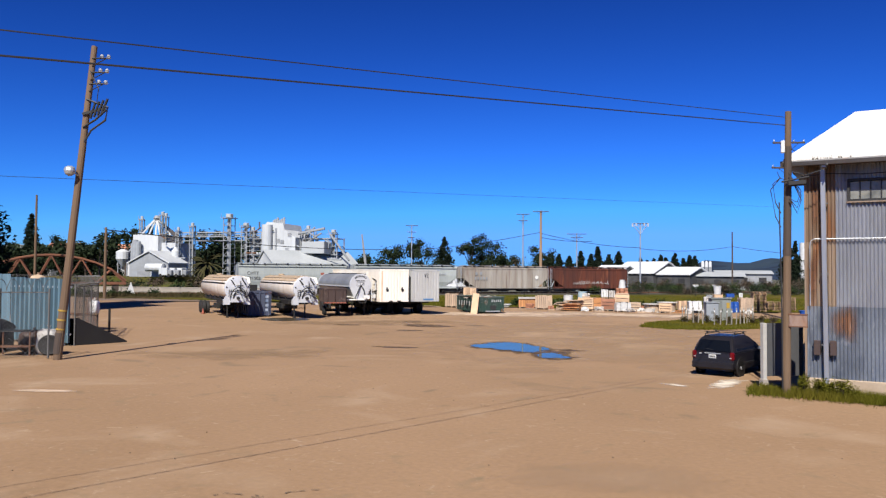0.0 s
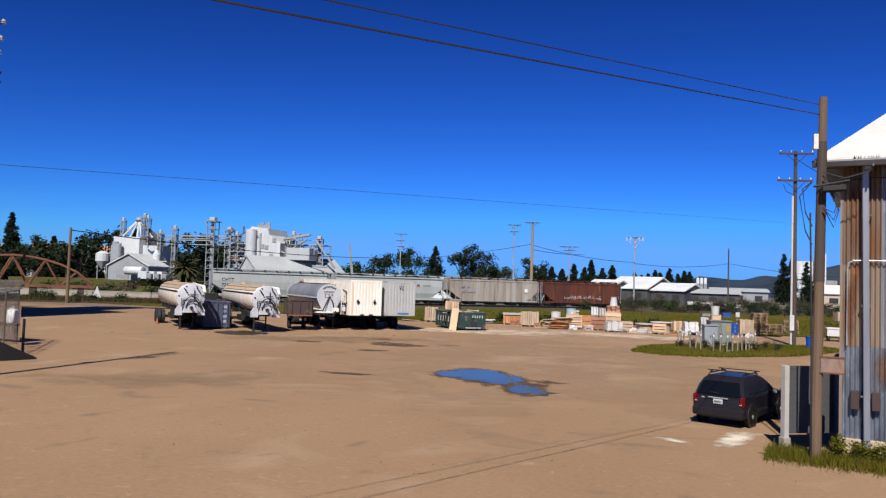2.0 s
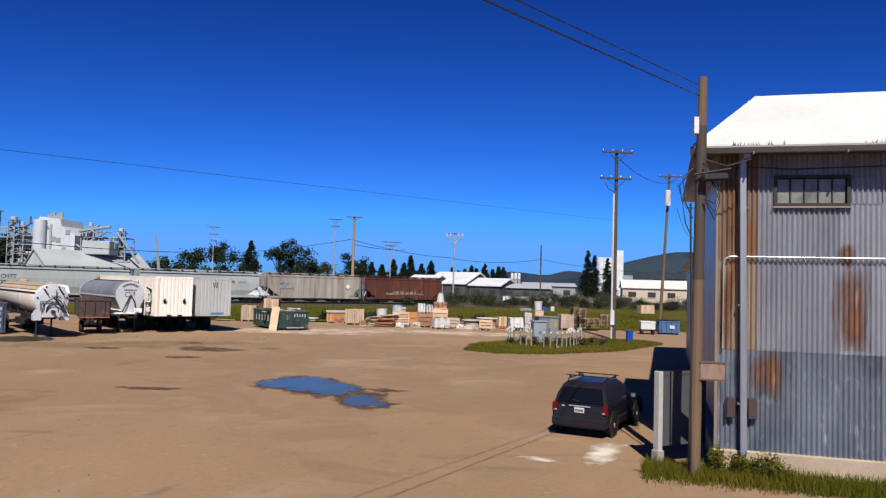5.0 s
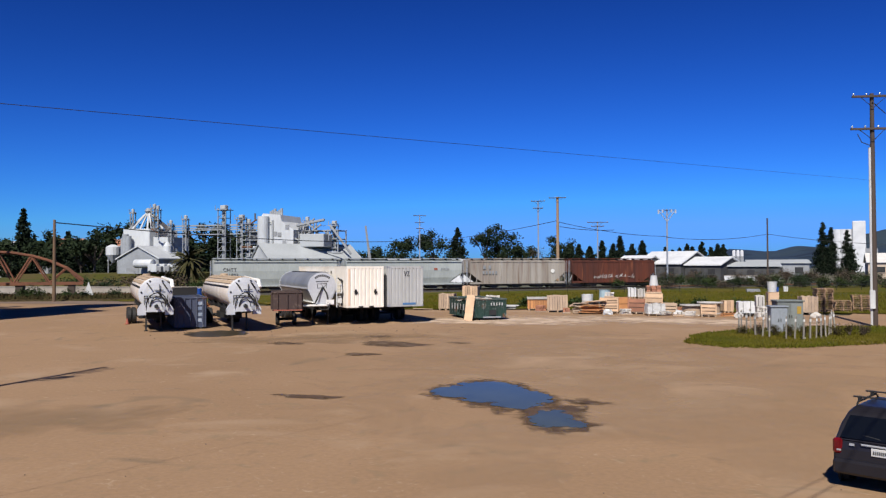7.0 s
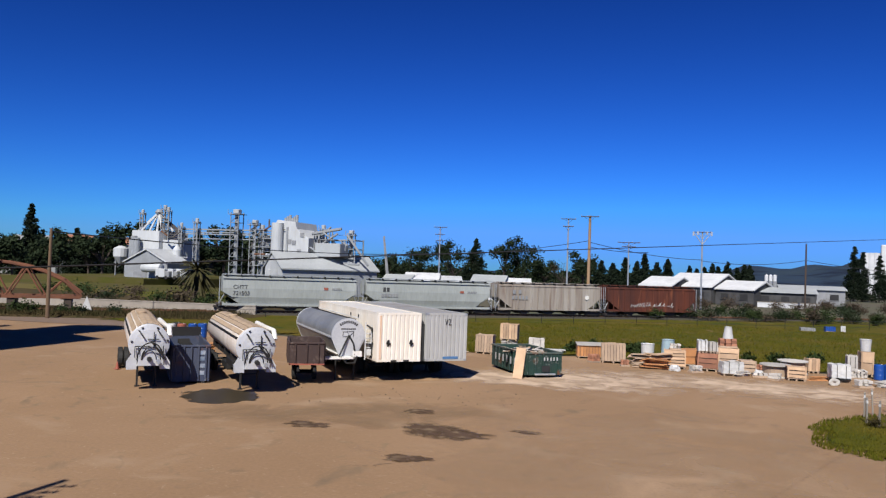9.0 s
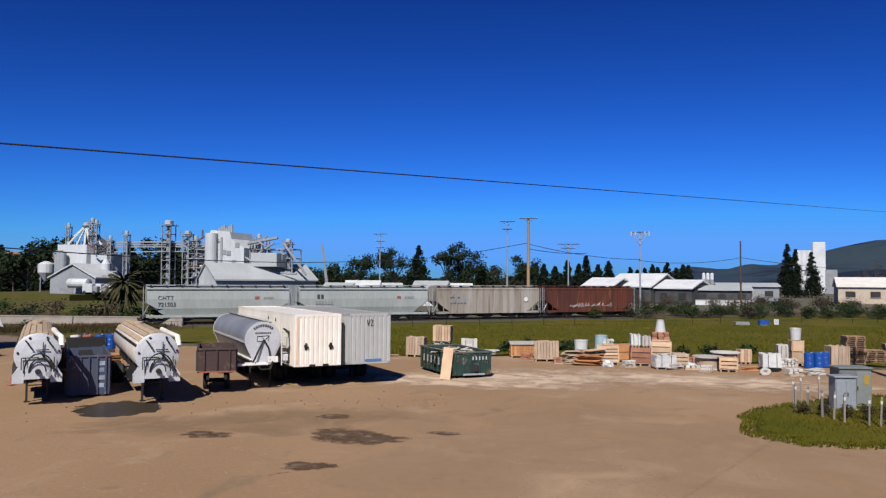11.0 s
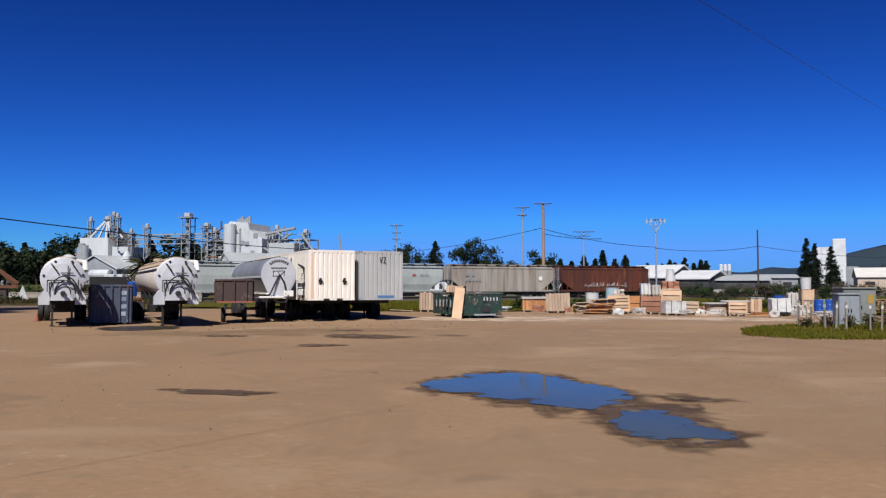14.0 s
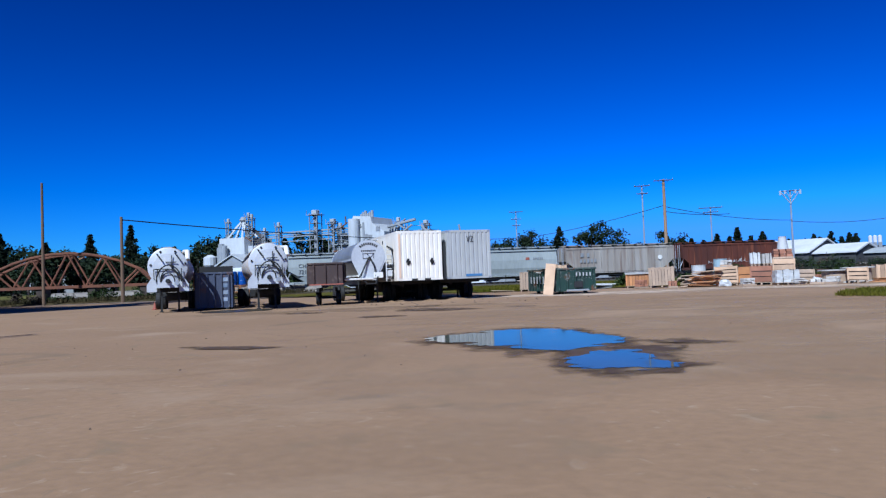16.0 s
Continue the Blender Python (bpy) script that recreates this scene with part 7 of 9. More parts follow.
part("chassis_rail", box(bmesh.new(), 0.14, 6.4, 0.24, 0.45, 3.2, 0.95), M_STEEL, fb)
fx, fy = math.cos(radians(41)), math.sin(radians(41))
for k, (u, v, mt, lb) in enumerate(((-0.9, 0.6, M_WHITEPL, "white steel drum standing"), (-0.25, 0.7, M_REDINK, "faded red steel drum"), (0.4, 0.6, M_BLUE, "blue plastic drum standing"), (1.0, 0.8, M_BLUE, "blue plastic drum standing"), (-0.5, 1.5, M_STEEL, "black steel drum standing"))):
    d = barrel(-33.6 + u * fx - v * fy, 52.1 + u * fy + v * fx, mt, lb + " on the flatbed", 0.85, 0.28)
    d.location.z = 1.22
pl = pallet(-31.3, 50.6, 0.0, 41, M_ORANGE, "orange-brown wooden pallet in a stack behind the tank", "stacked pallets")
for k in range(1, 9):
    copy_thing(pl, pose(-31.3 + 0.03 * (k % 3), 50.6, 0.135 * k, 0, 0, 41 + 3 * (k % 2)))
pl2 = pallet(-32.6, 49.0, 0.0, 42, M_ORANGE, "orange-brown wooden pallet in a tall stack", "stacked pallets")
for k in range(1, 15):
    copy_thing(pl2, pose(-32.6 + 0.03 * (k % 3), 49.0, 0.135 * k, 0, 0, 42 + 3 * (k % 2)))
cone = thing("traffic_cone", -33.6, 46.2, 0, 0, "small orange traffic cone on the dirt", "traffic cone")
part("cone_body", lathe(bmesh.new(), [(0.11, 0.03), (0.025, 0.4), (0.015, 0.42)], 14), M_REDINK, cone)
part("cone_base", box(bmesh.new(), 0.26, 0.26, 0.03, 0, 0, 0.015), M_REDINK, cone)

# meadow clutter near the railway
for x, y, w, h, mt, lb in ((9.0, 114.0, 1.6, 0.5, M_FARGREY, "grey tarped heap in the far meadow"), (11.6, 115.0, 1.1, 0.7, M_BLUE, "blue tarped box in the far meadow"), (13.2, 116.0, 0.5, 0.8, M_WHITEPL, "white tank in the far meadow"), (27.5, 118, 2.2, 1.4, M_WOOD, "pale wooden frame in the far meadow"), (40.0, 112, 2.6, 1.7, M_ORANGE, "orange wooden box beside the far fence")):
    crate(x, y, w, w * 0.6, h, 10, mt, lb, slats=1, group="far meadow clutter")

# loose stuff lying among the crates
rs = random.Random(91)
for k, (x, y) in enumerate(((-8.2, 64.6), (-7.2, 64.9), (-5.0, 63.9), (-3.7, 63.9), (-0.9, 63.7), (0.1, 64.5), (0.9, 62.9), (3.5, 64.4), (4.1, 62.6), (5.6, 62.4), (6.9, 63.4), (9.2, 63.9), (-10.4, 65.7), (-16.2, 66.0))):
    if k % 3 == 0:
        stones(x, y, rs.uniform(0.5, 0.9), rs.uniform(0.4, 0.7), rs.uniform(0.2, 0.45), rs.uniform(0, 90), 8, rs.choice((M_STONE, M_BRICK, M_STONE)), "loose stones piled among the crates", 600 + k)
    elif k % 3 == 1:
        bundle(x, y, rs.uniform(0.8, 1.5), rs.uniform(0.4, 0.9), rs.uniform(0.12, 0.35), rs.uniform(0, 90), rs.choice((M_PLY, M_ORANGE, M_STONE)), "loose boards strewn among the crates", 620 + k, 6)
    else:
        soft = thing("wrapped_bundle", x, y, 0, rs.uniform(0, 90), "crumpled pale plastic wrap lying by the crates", "plastic wrap")
        bw = bmesh.new()
        bmesh.ops.create_icosphere(bw, subdivisions=2, radius=0.3, matrix=Matrix.Diagonal((1.3, 0.9, 0.9, 1)))
        for v in bw.verts:
            v.co += v.co * 0.5 * noise.noise(v.co * 6 + Vector((k, 0, 0)))
            v.co.z = max(v.co.z + 0.14, 0)
        part("wrap", bw, rs.choice((M_TARP, M_WHITEPL, M_STONE)), soft)

# ---- fence corner ----
fence_a = thing("sheet_fence", -28.3, 21.2, 0, -10.4, "fence of upright pale blue ribbed metal sheets beside the pole", "fence")
for k in range(1, 5):
    part("sheet", ribbed(bmesh.new(), 0.99, 2.85 + 0.05 * (k % 2), 0.33, 0.16, pose(1.0 * k, 0.02 * (k % 2), 0), None, 0.01, 0.12), M_BLUEFENCE, fence_a)
    part("post", box(bmesh.new(), 0.08, 0.08, 2.9, 1.0 * k + 0.5, 0.2, 1.45), M_GALV, fence_a)
for z in (0.5, 2.6):
    part("rail", box(bmesh.new(), 4.0, 0.05, 0.08, 3.0, 0.14, z), M_GALV, fence_a)
part("return_sheet", ribbed(bmesh.new(), 0.5, 3.05, 0.5, 0.02, pose(0.62, -0.34, 0, 0, 0, 42), None, 0.01, 0.12), M_BLUEFENCE, fence_a, "plain pale blue end sheet")


def mesh_fence(name, pts, h, label, coil=True):
    """Chain-link fence: posts, top rail, real wire diamonds and a barbed coil."""
    f = thing(name, pts[0][0], pts[0][1], 0, 0, label, "fence")
    o = Vector((*pts[0], 0))
    for p, q in zip(pts, pts[1:]):
        a, b = Vector((*p, 0)) - o, Vector((*q, 0)) - o
        d = (b - a)
        ln = d.length
        u = d.normalized()
        n = max(int(ln / 2.4), 1)
        for k in range(n + 1):
            c = a + u * (ln * k / n)
            part("post", rod(bmesh.new(), c, c + Vector((0, 0, h + 0.15)), 0.035, n=8), M_MESH, f)
        part("top_rail", rod(bmesh.new(), a + Vector((0, 0, h)), b + Vector((0, 0, h)), 0.025, n=6), M_MESH, f)
        link = bmesh.new()
        step = 0.16
        m = int(ln / step)
        cells = int(h / step)
        for k in range(-cells, m + 1):
            for s in (1, -1):
                x0, z0 = k * step, 0.0 if s > 0 else cells * step
                x1, z1 = (k + cells) * step, cells * step if s > 0 else 0.0
                # clip to the panel
                t0 = max(0.0, -x0 / (x1 - x0))
                t1 = min(1.0, (m * step - x0) / (x1 - x0))
                if t1 <= t0:
                    continue
                pa = a + u * (x0 + (x1 - x0) * t0) + Vector((0, 0, z0 + (z1 - z0) * t0 + 0.05))
                pb = a + u * (x0 + (x1 - x0) * t1) + Vector((0, 0, z0 + (z1 - z0) * t1 + 0.05))
                rod(link, pa, pb, 0.0035, n=3, caps=False)
        tagged(part("chain_link", link, M_MESH, f, "grey chain-link mesh"), kind="stuff")
        if coil:
            turns = int(ln / 0.35)
            pts3 = [a + u * (ln * i / (turns * 8)) + Vector((0, 0, h + 0.28)) + (Vector((0, 0, 1)) * math.cos(2 * math.pi * i / 8) + Vector((-u.y, u.x, 0)) * math.sin(2 * math.pi * i / 8)) * 0.22 for i in range(turns * 8 + 1)]
            part("barbed_coil", tube(bmesh.new(), pts3, 0.012, 4), M_MESH, f, "coiled barbed wire")
    return f


mesh_fence("chain_link_fence", [(-23.3, 20.6), (-28.0, 27.6), (-38.0, 29.5)], 2.6, "chain-link fence with barbed wire running back from the pole")
mesh_fence("chain_link_fence", [(-20.5, 16.1), (-22.0, 15.3), (-30, 11.4)], 2.5, "chain-link fence with barbed wire along the yard", True)
rsf = thing("rusty_sheet_fence", -28.6, 28.4, 0, 170, "reddish rusted sheet fence behind the chain-link", "fence")
for k in range(7):
    part("sheet", ribbed(bmesh.new(), 0.98, 1.75, 0.24, 0.04, pose(1.0 * k, 0, 0), None, 0.01, 0.1), M_CORRUST if k % 3 else M_CORRPATCH, rsf)
part("rail", box(bmesh.new(), 7.0, 0.06, 0.08, 3.5, 0.06, 0.9), M_RUSTY, rsf)
for x, y in ((-25.0, 24.9),):
    bo = thing("bollard", x, y, 0, 0, "short dark steel post standing in the dirt", "bollard")
    part("post", rod(bmesh.new(), (0, 0, 0), (0, 0, 1.45), 0.06, n=10), M_STEEL, bo)


def soft_sack(name, x, y, z, w, d, h, material, label, seed, cat="sack"):
    s = thing(name, x, y, z, seed * 31, label, cat, "stored sacks")
    b = bmesh.new()
    bmesh.ops.create_icosphere(b, subdivisions=3, radius=0.5)
    for v in b.verts:
        v.co = Vector([math.copysign(abs(c * 2) ** 0.6 / 2, c) for c in v.co])
        v.co += v.co * 0.22 * noise.noise(v.co * 3 + Vector((seed, 0, 0)))
        v.co = Vector((v.co.x * w, v.co.y * d, max((v.co.z + 0.5) * h, 0)))
    part("sack_body", b, material, s, smooth=True)
    part("tie", lathe(bmesh.new(), [(0.06, 0), (0.03, 0.08), (0.07, 0.16)], 8, pose(0, 0, h * 0.97)), material, s)
    return s


soft_sack("bulk_sack", -24.2, 15.5, 0, 1.2, 1.1, 1.5, M_WHITEPL, "bulging white bulk sack behind the fence", 1)
soft_sack("bulk_sack", -24.3, 15.5, 1.42, 1.2, 1.0, 0.9, M_TARP, "bulging white bulk sack on top of another", 2)
soft_sack("bulk_sack", -26.6, 14.6, 0, 1.2, 1.0, 1.3, M_WHITEPL, "white bulk sack by the fence", 3)
soft_sack("white_tarp_bundle", -27.6, 26.9, 0.95, 1.2, 0.45, 0.8, M_TARP, "white tarp caught on the mesh fence", 4, "tarp")
soft_sack("jute_sack", -21.6, 17.3, 0, 0.9, 0.7, 1.0, M_STONE, "grey lumpy sack behind the fence", 6)
# Black wedge added in place of the shadow cast by the blue fence.
ramp = thing("loading_ramp", -23.3, 20.6, 0, 68, "black wedge standing in for the blue fence's shadow", "ramp")
part("ramp_side", prism(bmesh.new(), [(0, 0), (2.5, 0), (2.5, 0.06), (0.15, 1.22), (0, 1.22)], "y", 0.0, 0.05), M_STEEL, ramp, "black side of the shadow wedge")
part("ramp_side", prism(bmesh.new(), [(0, 0), (2.5, 0), (2.5, 0.06), (0.15, 1.22), (0, 1.22)], "y", 1.55, 1.6), M_STEEL, ramp, "black side of the shadow wedge")
part("ramp_deck", prism(bmesh.new(), [(0.0, 1.12), (0.15, 1.12), (2.5, 0.0), (2.5, 0.05), (0.15, 1.18), (0.0, 1.18)], "y", 0.05, 1.55), M_STEEL, ramp)
# Dark heaps added where the junk behind the fence lies in shade.
for k, (sx_, sy_, sw_, sh_) in enumerate(((-24.6, 17.5, 2.0, 1.3), (-22.9, 17.9, 1.5, 0.85), (-26.0, 16.6, 1.8, 1.6))):
    soft_sack("scrap_bundle", sx_, sy_, 0, sw_, 1.2, sh_, (M_STEEL, M_BROWN, M_STEEL)[k], "dark heap standing in for shaded junk behind the fence", 21 + k, "scrap bundle")
old = thing("old_tyre", -21.3, 17.0, 0, 30, "worn black tyre standing behind the fence", "tyre")
part("tread", lathe(bmesh.new(), [(0.24, -0.1), (0.36, -0.12), (0.4, -0.06), (0.4, 0.06), (0.36, 0.12), (0.24, 0.1)], 24, pose(0, 0, 0.4, 90, 0, 0)), M_BLACK, old)
tb1 = thing("steel_bench", -22.5, 16.6, 0, 25, "rusty steel frame bench behind the fence", "bench")
part("bench_top", box(bmesh.new(), 1.3, 0.7, 0.05, 0, 0, 0.95), M_STEEL, tb1)
for sx in (-0.6, 0.6):
    for sy in (-0.3, 0.3):
        part("leg", box(bmesh.new(), 0.05, 0.05, 0.95, sx, sy, 0.475), M_RUSTY, tb1)
part("shelf", box(bmesh.new(), 1.3, 0.7, 0.04, 0, 0, 0.35), M_RUSTY, tb1)
stones(-29.2, 23.4, 1.5, 1.2, 3.1, 30, 44, M_BRICK, "stone blocks behind the blue fence", 81)
soft_sack("bulk_sack", -29.0, 24.4, 2.4, 0.75, 0.7, 0.7, M_TAN, "grey sack on stacked stone behind the fence", 7)
stones(-29.0, 24.4, 1.2, 1.1, 2.4, 30, 20, M_BRICK, "reddish blocks behind the blue fence", 82)
ll = thing("lamp_post", -31.5, 22.0, 0, 0, "thin steel lamp post with a pale lamp head behind the fence", "lamp post")
part("shaft", rod(bmesh.new(), (0, 0, 0), (0, 0, 7.4), 0.06, 0.04, 8), M_GALV, ll)
part("lamp_head", lathe(bmesh.new(), [(0.05, -0.18), (0.2, -0.1), (0.22, 0.05), (0.12, 0.2)], 14, pose(0, 0, 7.45)), M_WHITEPL, ll, "pale lamp head")

# tall dark timber elevator behind the fence
tower = thing("grain_elevator", -44.2, 25.0, 0, 2, "tall dark timber-clad grain elevator behind the fence", "elevator")
part("wall", box(bmesh.new(), 14.0, 10.0, 23.0, -7.0, 5.0, 11.5), M_POLEDARK, tower, "dark weathered timber wall")
for k in range(24):
    part("board", box(bmesh.new(), 0.52, 0.05, 22.8, -0.3 - 0.58 * k, -0.027, 11.4), M_POLEDARK, tower)
for k in range(17):
    part("board", box(bmesh.new(), 0.05, 0.52, 22.8, 0.027, 0.3 + 0.58 * k, 11.4), M_POLEDARK, tower)
part("corner_post", box(bmesh.new(), 0.2, 0.2, 23.0, 0.02, 10.0, 11.5, bevel=0.03), M_POLE, tower, "brown corner post")
part("roof", prism(bmesh.new(), [(-14.4, 23.0), (0.4, 23.0), (-7.0, 26.0)], "y", -0.4, 10.4), M_STEEL, tower)
# Unseen top block, added only to lengthen the elevator's shadow.
part("head_house", box(bmesh.new(), 5.5, 6.0, 9.0, -6.5, 5.5, 28.5), M_POLEDARK, tower)
part("head_roof", prism(bmesh.new(), [(-9.5, 33.0), (-3.5, 33.0), (-6.5, 34.6)], "y", 2.2, 8.8), M_STEEL, tower)

# rusty arched truss bridge lying on blocks
def truss_bridge():
    b = thing("truss_bridge", -79.0, 66.0, 0, 41.5, "rust-red arched steel truss bridge resting on the ground", "bridge")
    L, H, n = 17.4, 3.2, 10
    z0 = 1.8

    def arch(x):
        u = x / L * 2 - 1
        return z0 + 0.35 + H * max(0.0, 1 - u * u) ** 0.8
    for yy in (-1.8, 1.8):
        part("bottom_chord", box(bmesh.new(), L, 0.25, 0.3, L / 2, yy, z0), M_BRIDGE, b)
        xs = [L * k / n for k in range(n + 1)]
        for x1, x2 in zip(xs, xs[1:]):
            part("arch_chord", rod(bmesh.new(), (x1, yy, arch(x1)), (x2, yy, arch(x2)), 0.15, n=6), M_BRIDGE, b)
        for k in range(n):
            a, c = (xs[k], z0), (xs[k + 1], arch(xs[k + 1]))
            if k % 2:
                a, c = (xs[k], arch(xs[k])), (xs[k + 1], z0)
            part("diagonal", rod(bmesh.new(), (a[0], yy, a[1]), (c[0], yy, c[1]), 0.1, n=5), M_BRIDGE, b)
    for k in range(1, n, 2):
        x = L * k / n
        part("cross_beam", rod(bmesh.new(), (x, -1.8, arch(x)), (x, 1.8, arch(x)), 0.07, n=5), M_BRIDGE, b)
        part("deck_beam", box(bmesh.new(), 0.3, 3.6, 0.3, x, 0, z0 - 0.1), M_BRIDGE, b)
    for x in (1.0, 6.0, 11.0, 16.2):
        part("support_block", box(bmesh.new(), 0.7, 3.6, z0 - 0.15, x, 0, (z0 - 0.15) / 2), M_POLEDARK, b, "dark timber blocking")
    part("end_flag", prism(bmesh.new(), [(L + 0.1, 0.5), (L + 1.1, 0.5), (L + 0.6, 2.0)], "y", -1.9, -1.7), M_WHITEPL, b, "white end plate")
    return b


truss_bridge()

# ---- feed mill ----
MY = 150.0


def mx(px):
    return -121.7 + (px - 165) * 0.1317


mill = thing("feed_mill", 0, 0, 0, 0, "white and grey grain mill with silos, legs and overhead conveyors", "mill")
blk = part("silo_block", prism(bmesh.new(), [(mx(166), MY), (mx(214), MY + 1), (mx(214) + 1.5, MY + 9), (mx(166) + 1.5, MY + 8)], "z", 0, 12.3), M_MILLWHITE, mill, "white silo block")
part("silo_block", prism(bmesh.new(), [(mx(216), MY + 2), (mx(240), MY + 3), (mx(240) + 1, MY + 9), (mx(216) + 1, MY + 8)], "z", 0, 10.4), M_MILLWHITE, mill)
apex = Vector((mx(194), MY + 4, 16.6))
for k in range(9):
    a = -1.0 + 0.25 * k
    part("spout", rod(bmesh.new(), apex, (mx(190) + a * 5.0, MY + 4 + 2.5 * math.sin(k * 2), 12.3), 0.22, n=6), M_MILLWHITE, mill, "grey grain spout")
part("distributor", lathe(bmesh.new(), [(0.5, 0), (0.9, 0.5), (0.5, 1.2)], 12, Matrix.Translation(apex - Vector((0, 0, 0.6)))), M_MILLGREY, mill)


def leg_tower(px, z, w, label, y=MY + 3, base=0.0):
    """An elevator leg: four posts, rings of bracing and a head house."""
    t = part("elevator_leg", box(bmesh.new(), w * 0.35, w * 0.35, z - base - 1, mx(px), y, base + (z - base) / 2), M_MILLGREY, mill, label)
    for sx in (-1, 1):
        for sy in (-1, 1):
            part("post", box(bmesh.new(), 0.16, 0.16, z - base, mx(px) + sx * w / 2, y + sy * w / 2, base + (z - base) / 2), M_MILLGREY, t)
    n = int((z - base) / 1.8)
    for k in range(n):
        zz = base + 1.8 * (k + 1)
        part("ring", box(bmesh.new(), w + 0.2, w + 0.2, 0.1, mx(px), y, zz), M_MILLGREY, t)
        part("diagonal", rod(bmesh.new(), (mx(px) - w / 2, y - w / 2, zz - 1.8), (mx(px) + w / 2, y - w / 2, zz), 0.07, n=4), M_MILLGREY, t)
    part("head_house", box(bmesh.new(), w * 0.7, w * 0.7, 0.9, mx(px), y, z + 0.2, bevel=0.1), M_MILLROOF, t)
    part("platform", box(bmesh.new(), w * 1.6, w * 1.4, 0.12, mx(px), y, z - 0.4), M_MILLGREY, t)
    for sx in (-1, 1):
        part("guard_post", box(bmesh.new(), 0.08, 0.08, 1.0, mx(px) + sx * w * 0.78, y - w * 0.65, z + 0.1), M_MILLGREY, t)
    return t


leg_tower(167, 16.4, 0.8, "thin elevator leg")
leg_tower(212, 17.4, 0.9, "twin elevator leg")
leg_tower(219, 17.0, 0.9, "twin elevator leg")
leg_tower(246, 13.6, 0.8, "short elevator leg")
leg_tower(276, 14.6, 0.9, "thin elevator leg")
leg_tower(352, 16.6, 1.9, "broad lattice elevator tower")
leg_tower(386, 14.4, 1.5, "lattice elevator tower")
leg_tower(400, 13.4, 1.0, "lattice elevator tower")
for z, r in ((12.9, 0.14), (12.3, 0.09), (11.9, 0.12), (10.9, 0.1)):
    part("conveyor", box(bmesh.new(), mx(440) - mx(235), 0.6, r * 2, (mx(440) + mx(235)) / 2, MY + 4, z), M_MILLGREY, mill, "grey overhead conveyor")
for k in range(7):
    part("conveyor_post", box(bmesh.new(), 0.1, 0.1, 1.0, mx(250 + 26 * k), MY + 3.8, 12.7), M_MILLGREY, mill)
part("spout", rod(bmesh.new(), (mx(120), MY + 2, 5.0), (mx(166), MY + 3, 11.6), 0.25, n=6), M_MILLGREY, mill)
part("spout", rod(bmesh.new(), (mx(126), MY + 2, 4.0), (mx(172), MY + 3, 10.6), 0.16, n=6), M_MILLGREY, mill)
part("dust_hopper", lathe(bmesh.new(), [(0.3, 4.6), (1.6, 6.4), (1.6, 8.2), (0.5, 8.8)], 14, pose(mx(138), MY + 1, 0)), M_MILLWHITE, mill)
for sx in (-1.3, 1.3):
    part("hopper_leg", box(bmesh.new(), 0.2, 0.2, 6.4, mx(138) + sx, MY + 1, 3.2), M_MILLGREY, mill)
for px, r, z in ((244, 0.7, 7.6), (252, 0.8, 7.4), (262, 0.9, 9.2)):
    part("small_silo", lathe(bmesh.new(), [(r, 0), (r, z - 1), (0.3, z)], 18, pose(mx(px), MY - 1, 0)), M_MILLWHITE, mill)
for px, r, z in ((176, 0.7, 11.0), (182, 0.7, 10.6), (171, 0.5, 10.2)):
    part("exhaust_pipe", rod(bmesh.new(), (mx(px), MY - 0.9, 6), (mx(px), MY - 0.9, z), r, n=12), M_MILLGREY, mill)
annex = thing("grey_annex", 6.6, 0, 0, 0, "grey gabled metal annex in front of the mill", "building")
part("wall", prism(bmesh.new(), [(mx(157), 0), (mx(236), 0), (mx(236), 5.2), (mx(197), 7.7), (mx(157), 5.2)], "y", MY - 8, MY - 1), M_MILLGREY, annex)
part("roof", prism(bmesh.new(), [(mx(154), 5.2), (mx(197), 7.95), (mx(239), 5.2), (mx(239), 5.45), (mx(197), 8.2), (mx(154), 5.45)], "y", MY - 8.4, MY - 0.8), M_MILLWHITE, annex)
part("door", box(bmesh.new(), 3.2, 0.1, 3.4, mx(186), MY - 8.06, 1.7), M_FARGREY, annex)
part("white_tank", lathe(bmesh.new(), [(0.3, -0.1), (0.9, 0), (0.9, 4.4), (0.3, 4.5)], 14, pose(mx(204), MY - 10, 4.3, 0, 90, 0)), M_MILLWHITE, annex)
for k in range(3):
    v = thing("parked_truck", mx(236 + 9 * k) + 8.0, MY - 11 + k, 2.2, 0, "small white truck parked beside the mill", "truck", "mill trucks")
    part("cargo_box", box(bmesh.new(), 2.2, 1.9, 1.7, 0, 0, 1.2, bevel=0.08), M_MILLWHITE, v)
    part("cab", box(bmesh.new(), 1.0, 1.8, 1.3, 1.6, 0, 0.95, bevel=0.15), M_FARGREY, v)
    for sx in (-0.6, 1.5):
        part("wheel", rod(bmesh.new(), (sx, -0.95, 0.35), (sx, 0.95, 0.35), 0.35, n=12), M_BLACK, v)
terrace = thing("mill_terrace", 0, 0, 0, 0, "raised gravel terrace carrying the mill", "terrace", "", "structure")
part("bank", prism(bmesh.new(), [(mx(60), MY - 16), (mx(300), MY - 17), (mx(330), MY + 40), (mx(20), MY + 40)], "z", 0, 2.2), M_LAWN, terrace)

# main mill tower with its stepped top
tw = part("mill_tower", prism(bmesh.new(), [(mx(437), 0), (mx(495), 0), (mx(495), 11.4), (mx(474), 13.2), (mx(471), 14.6), (mx(440), 15.0), (mx(437), 14.4)], "y", MY, MY + 9), M_MILLWHITE, mill, "white stepped mill tower")
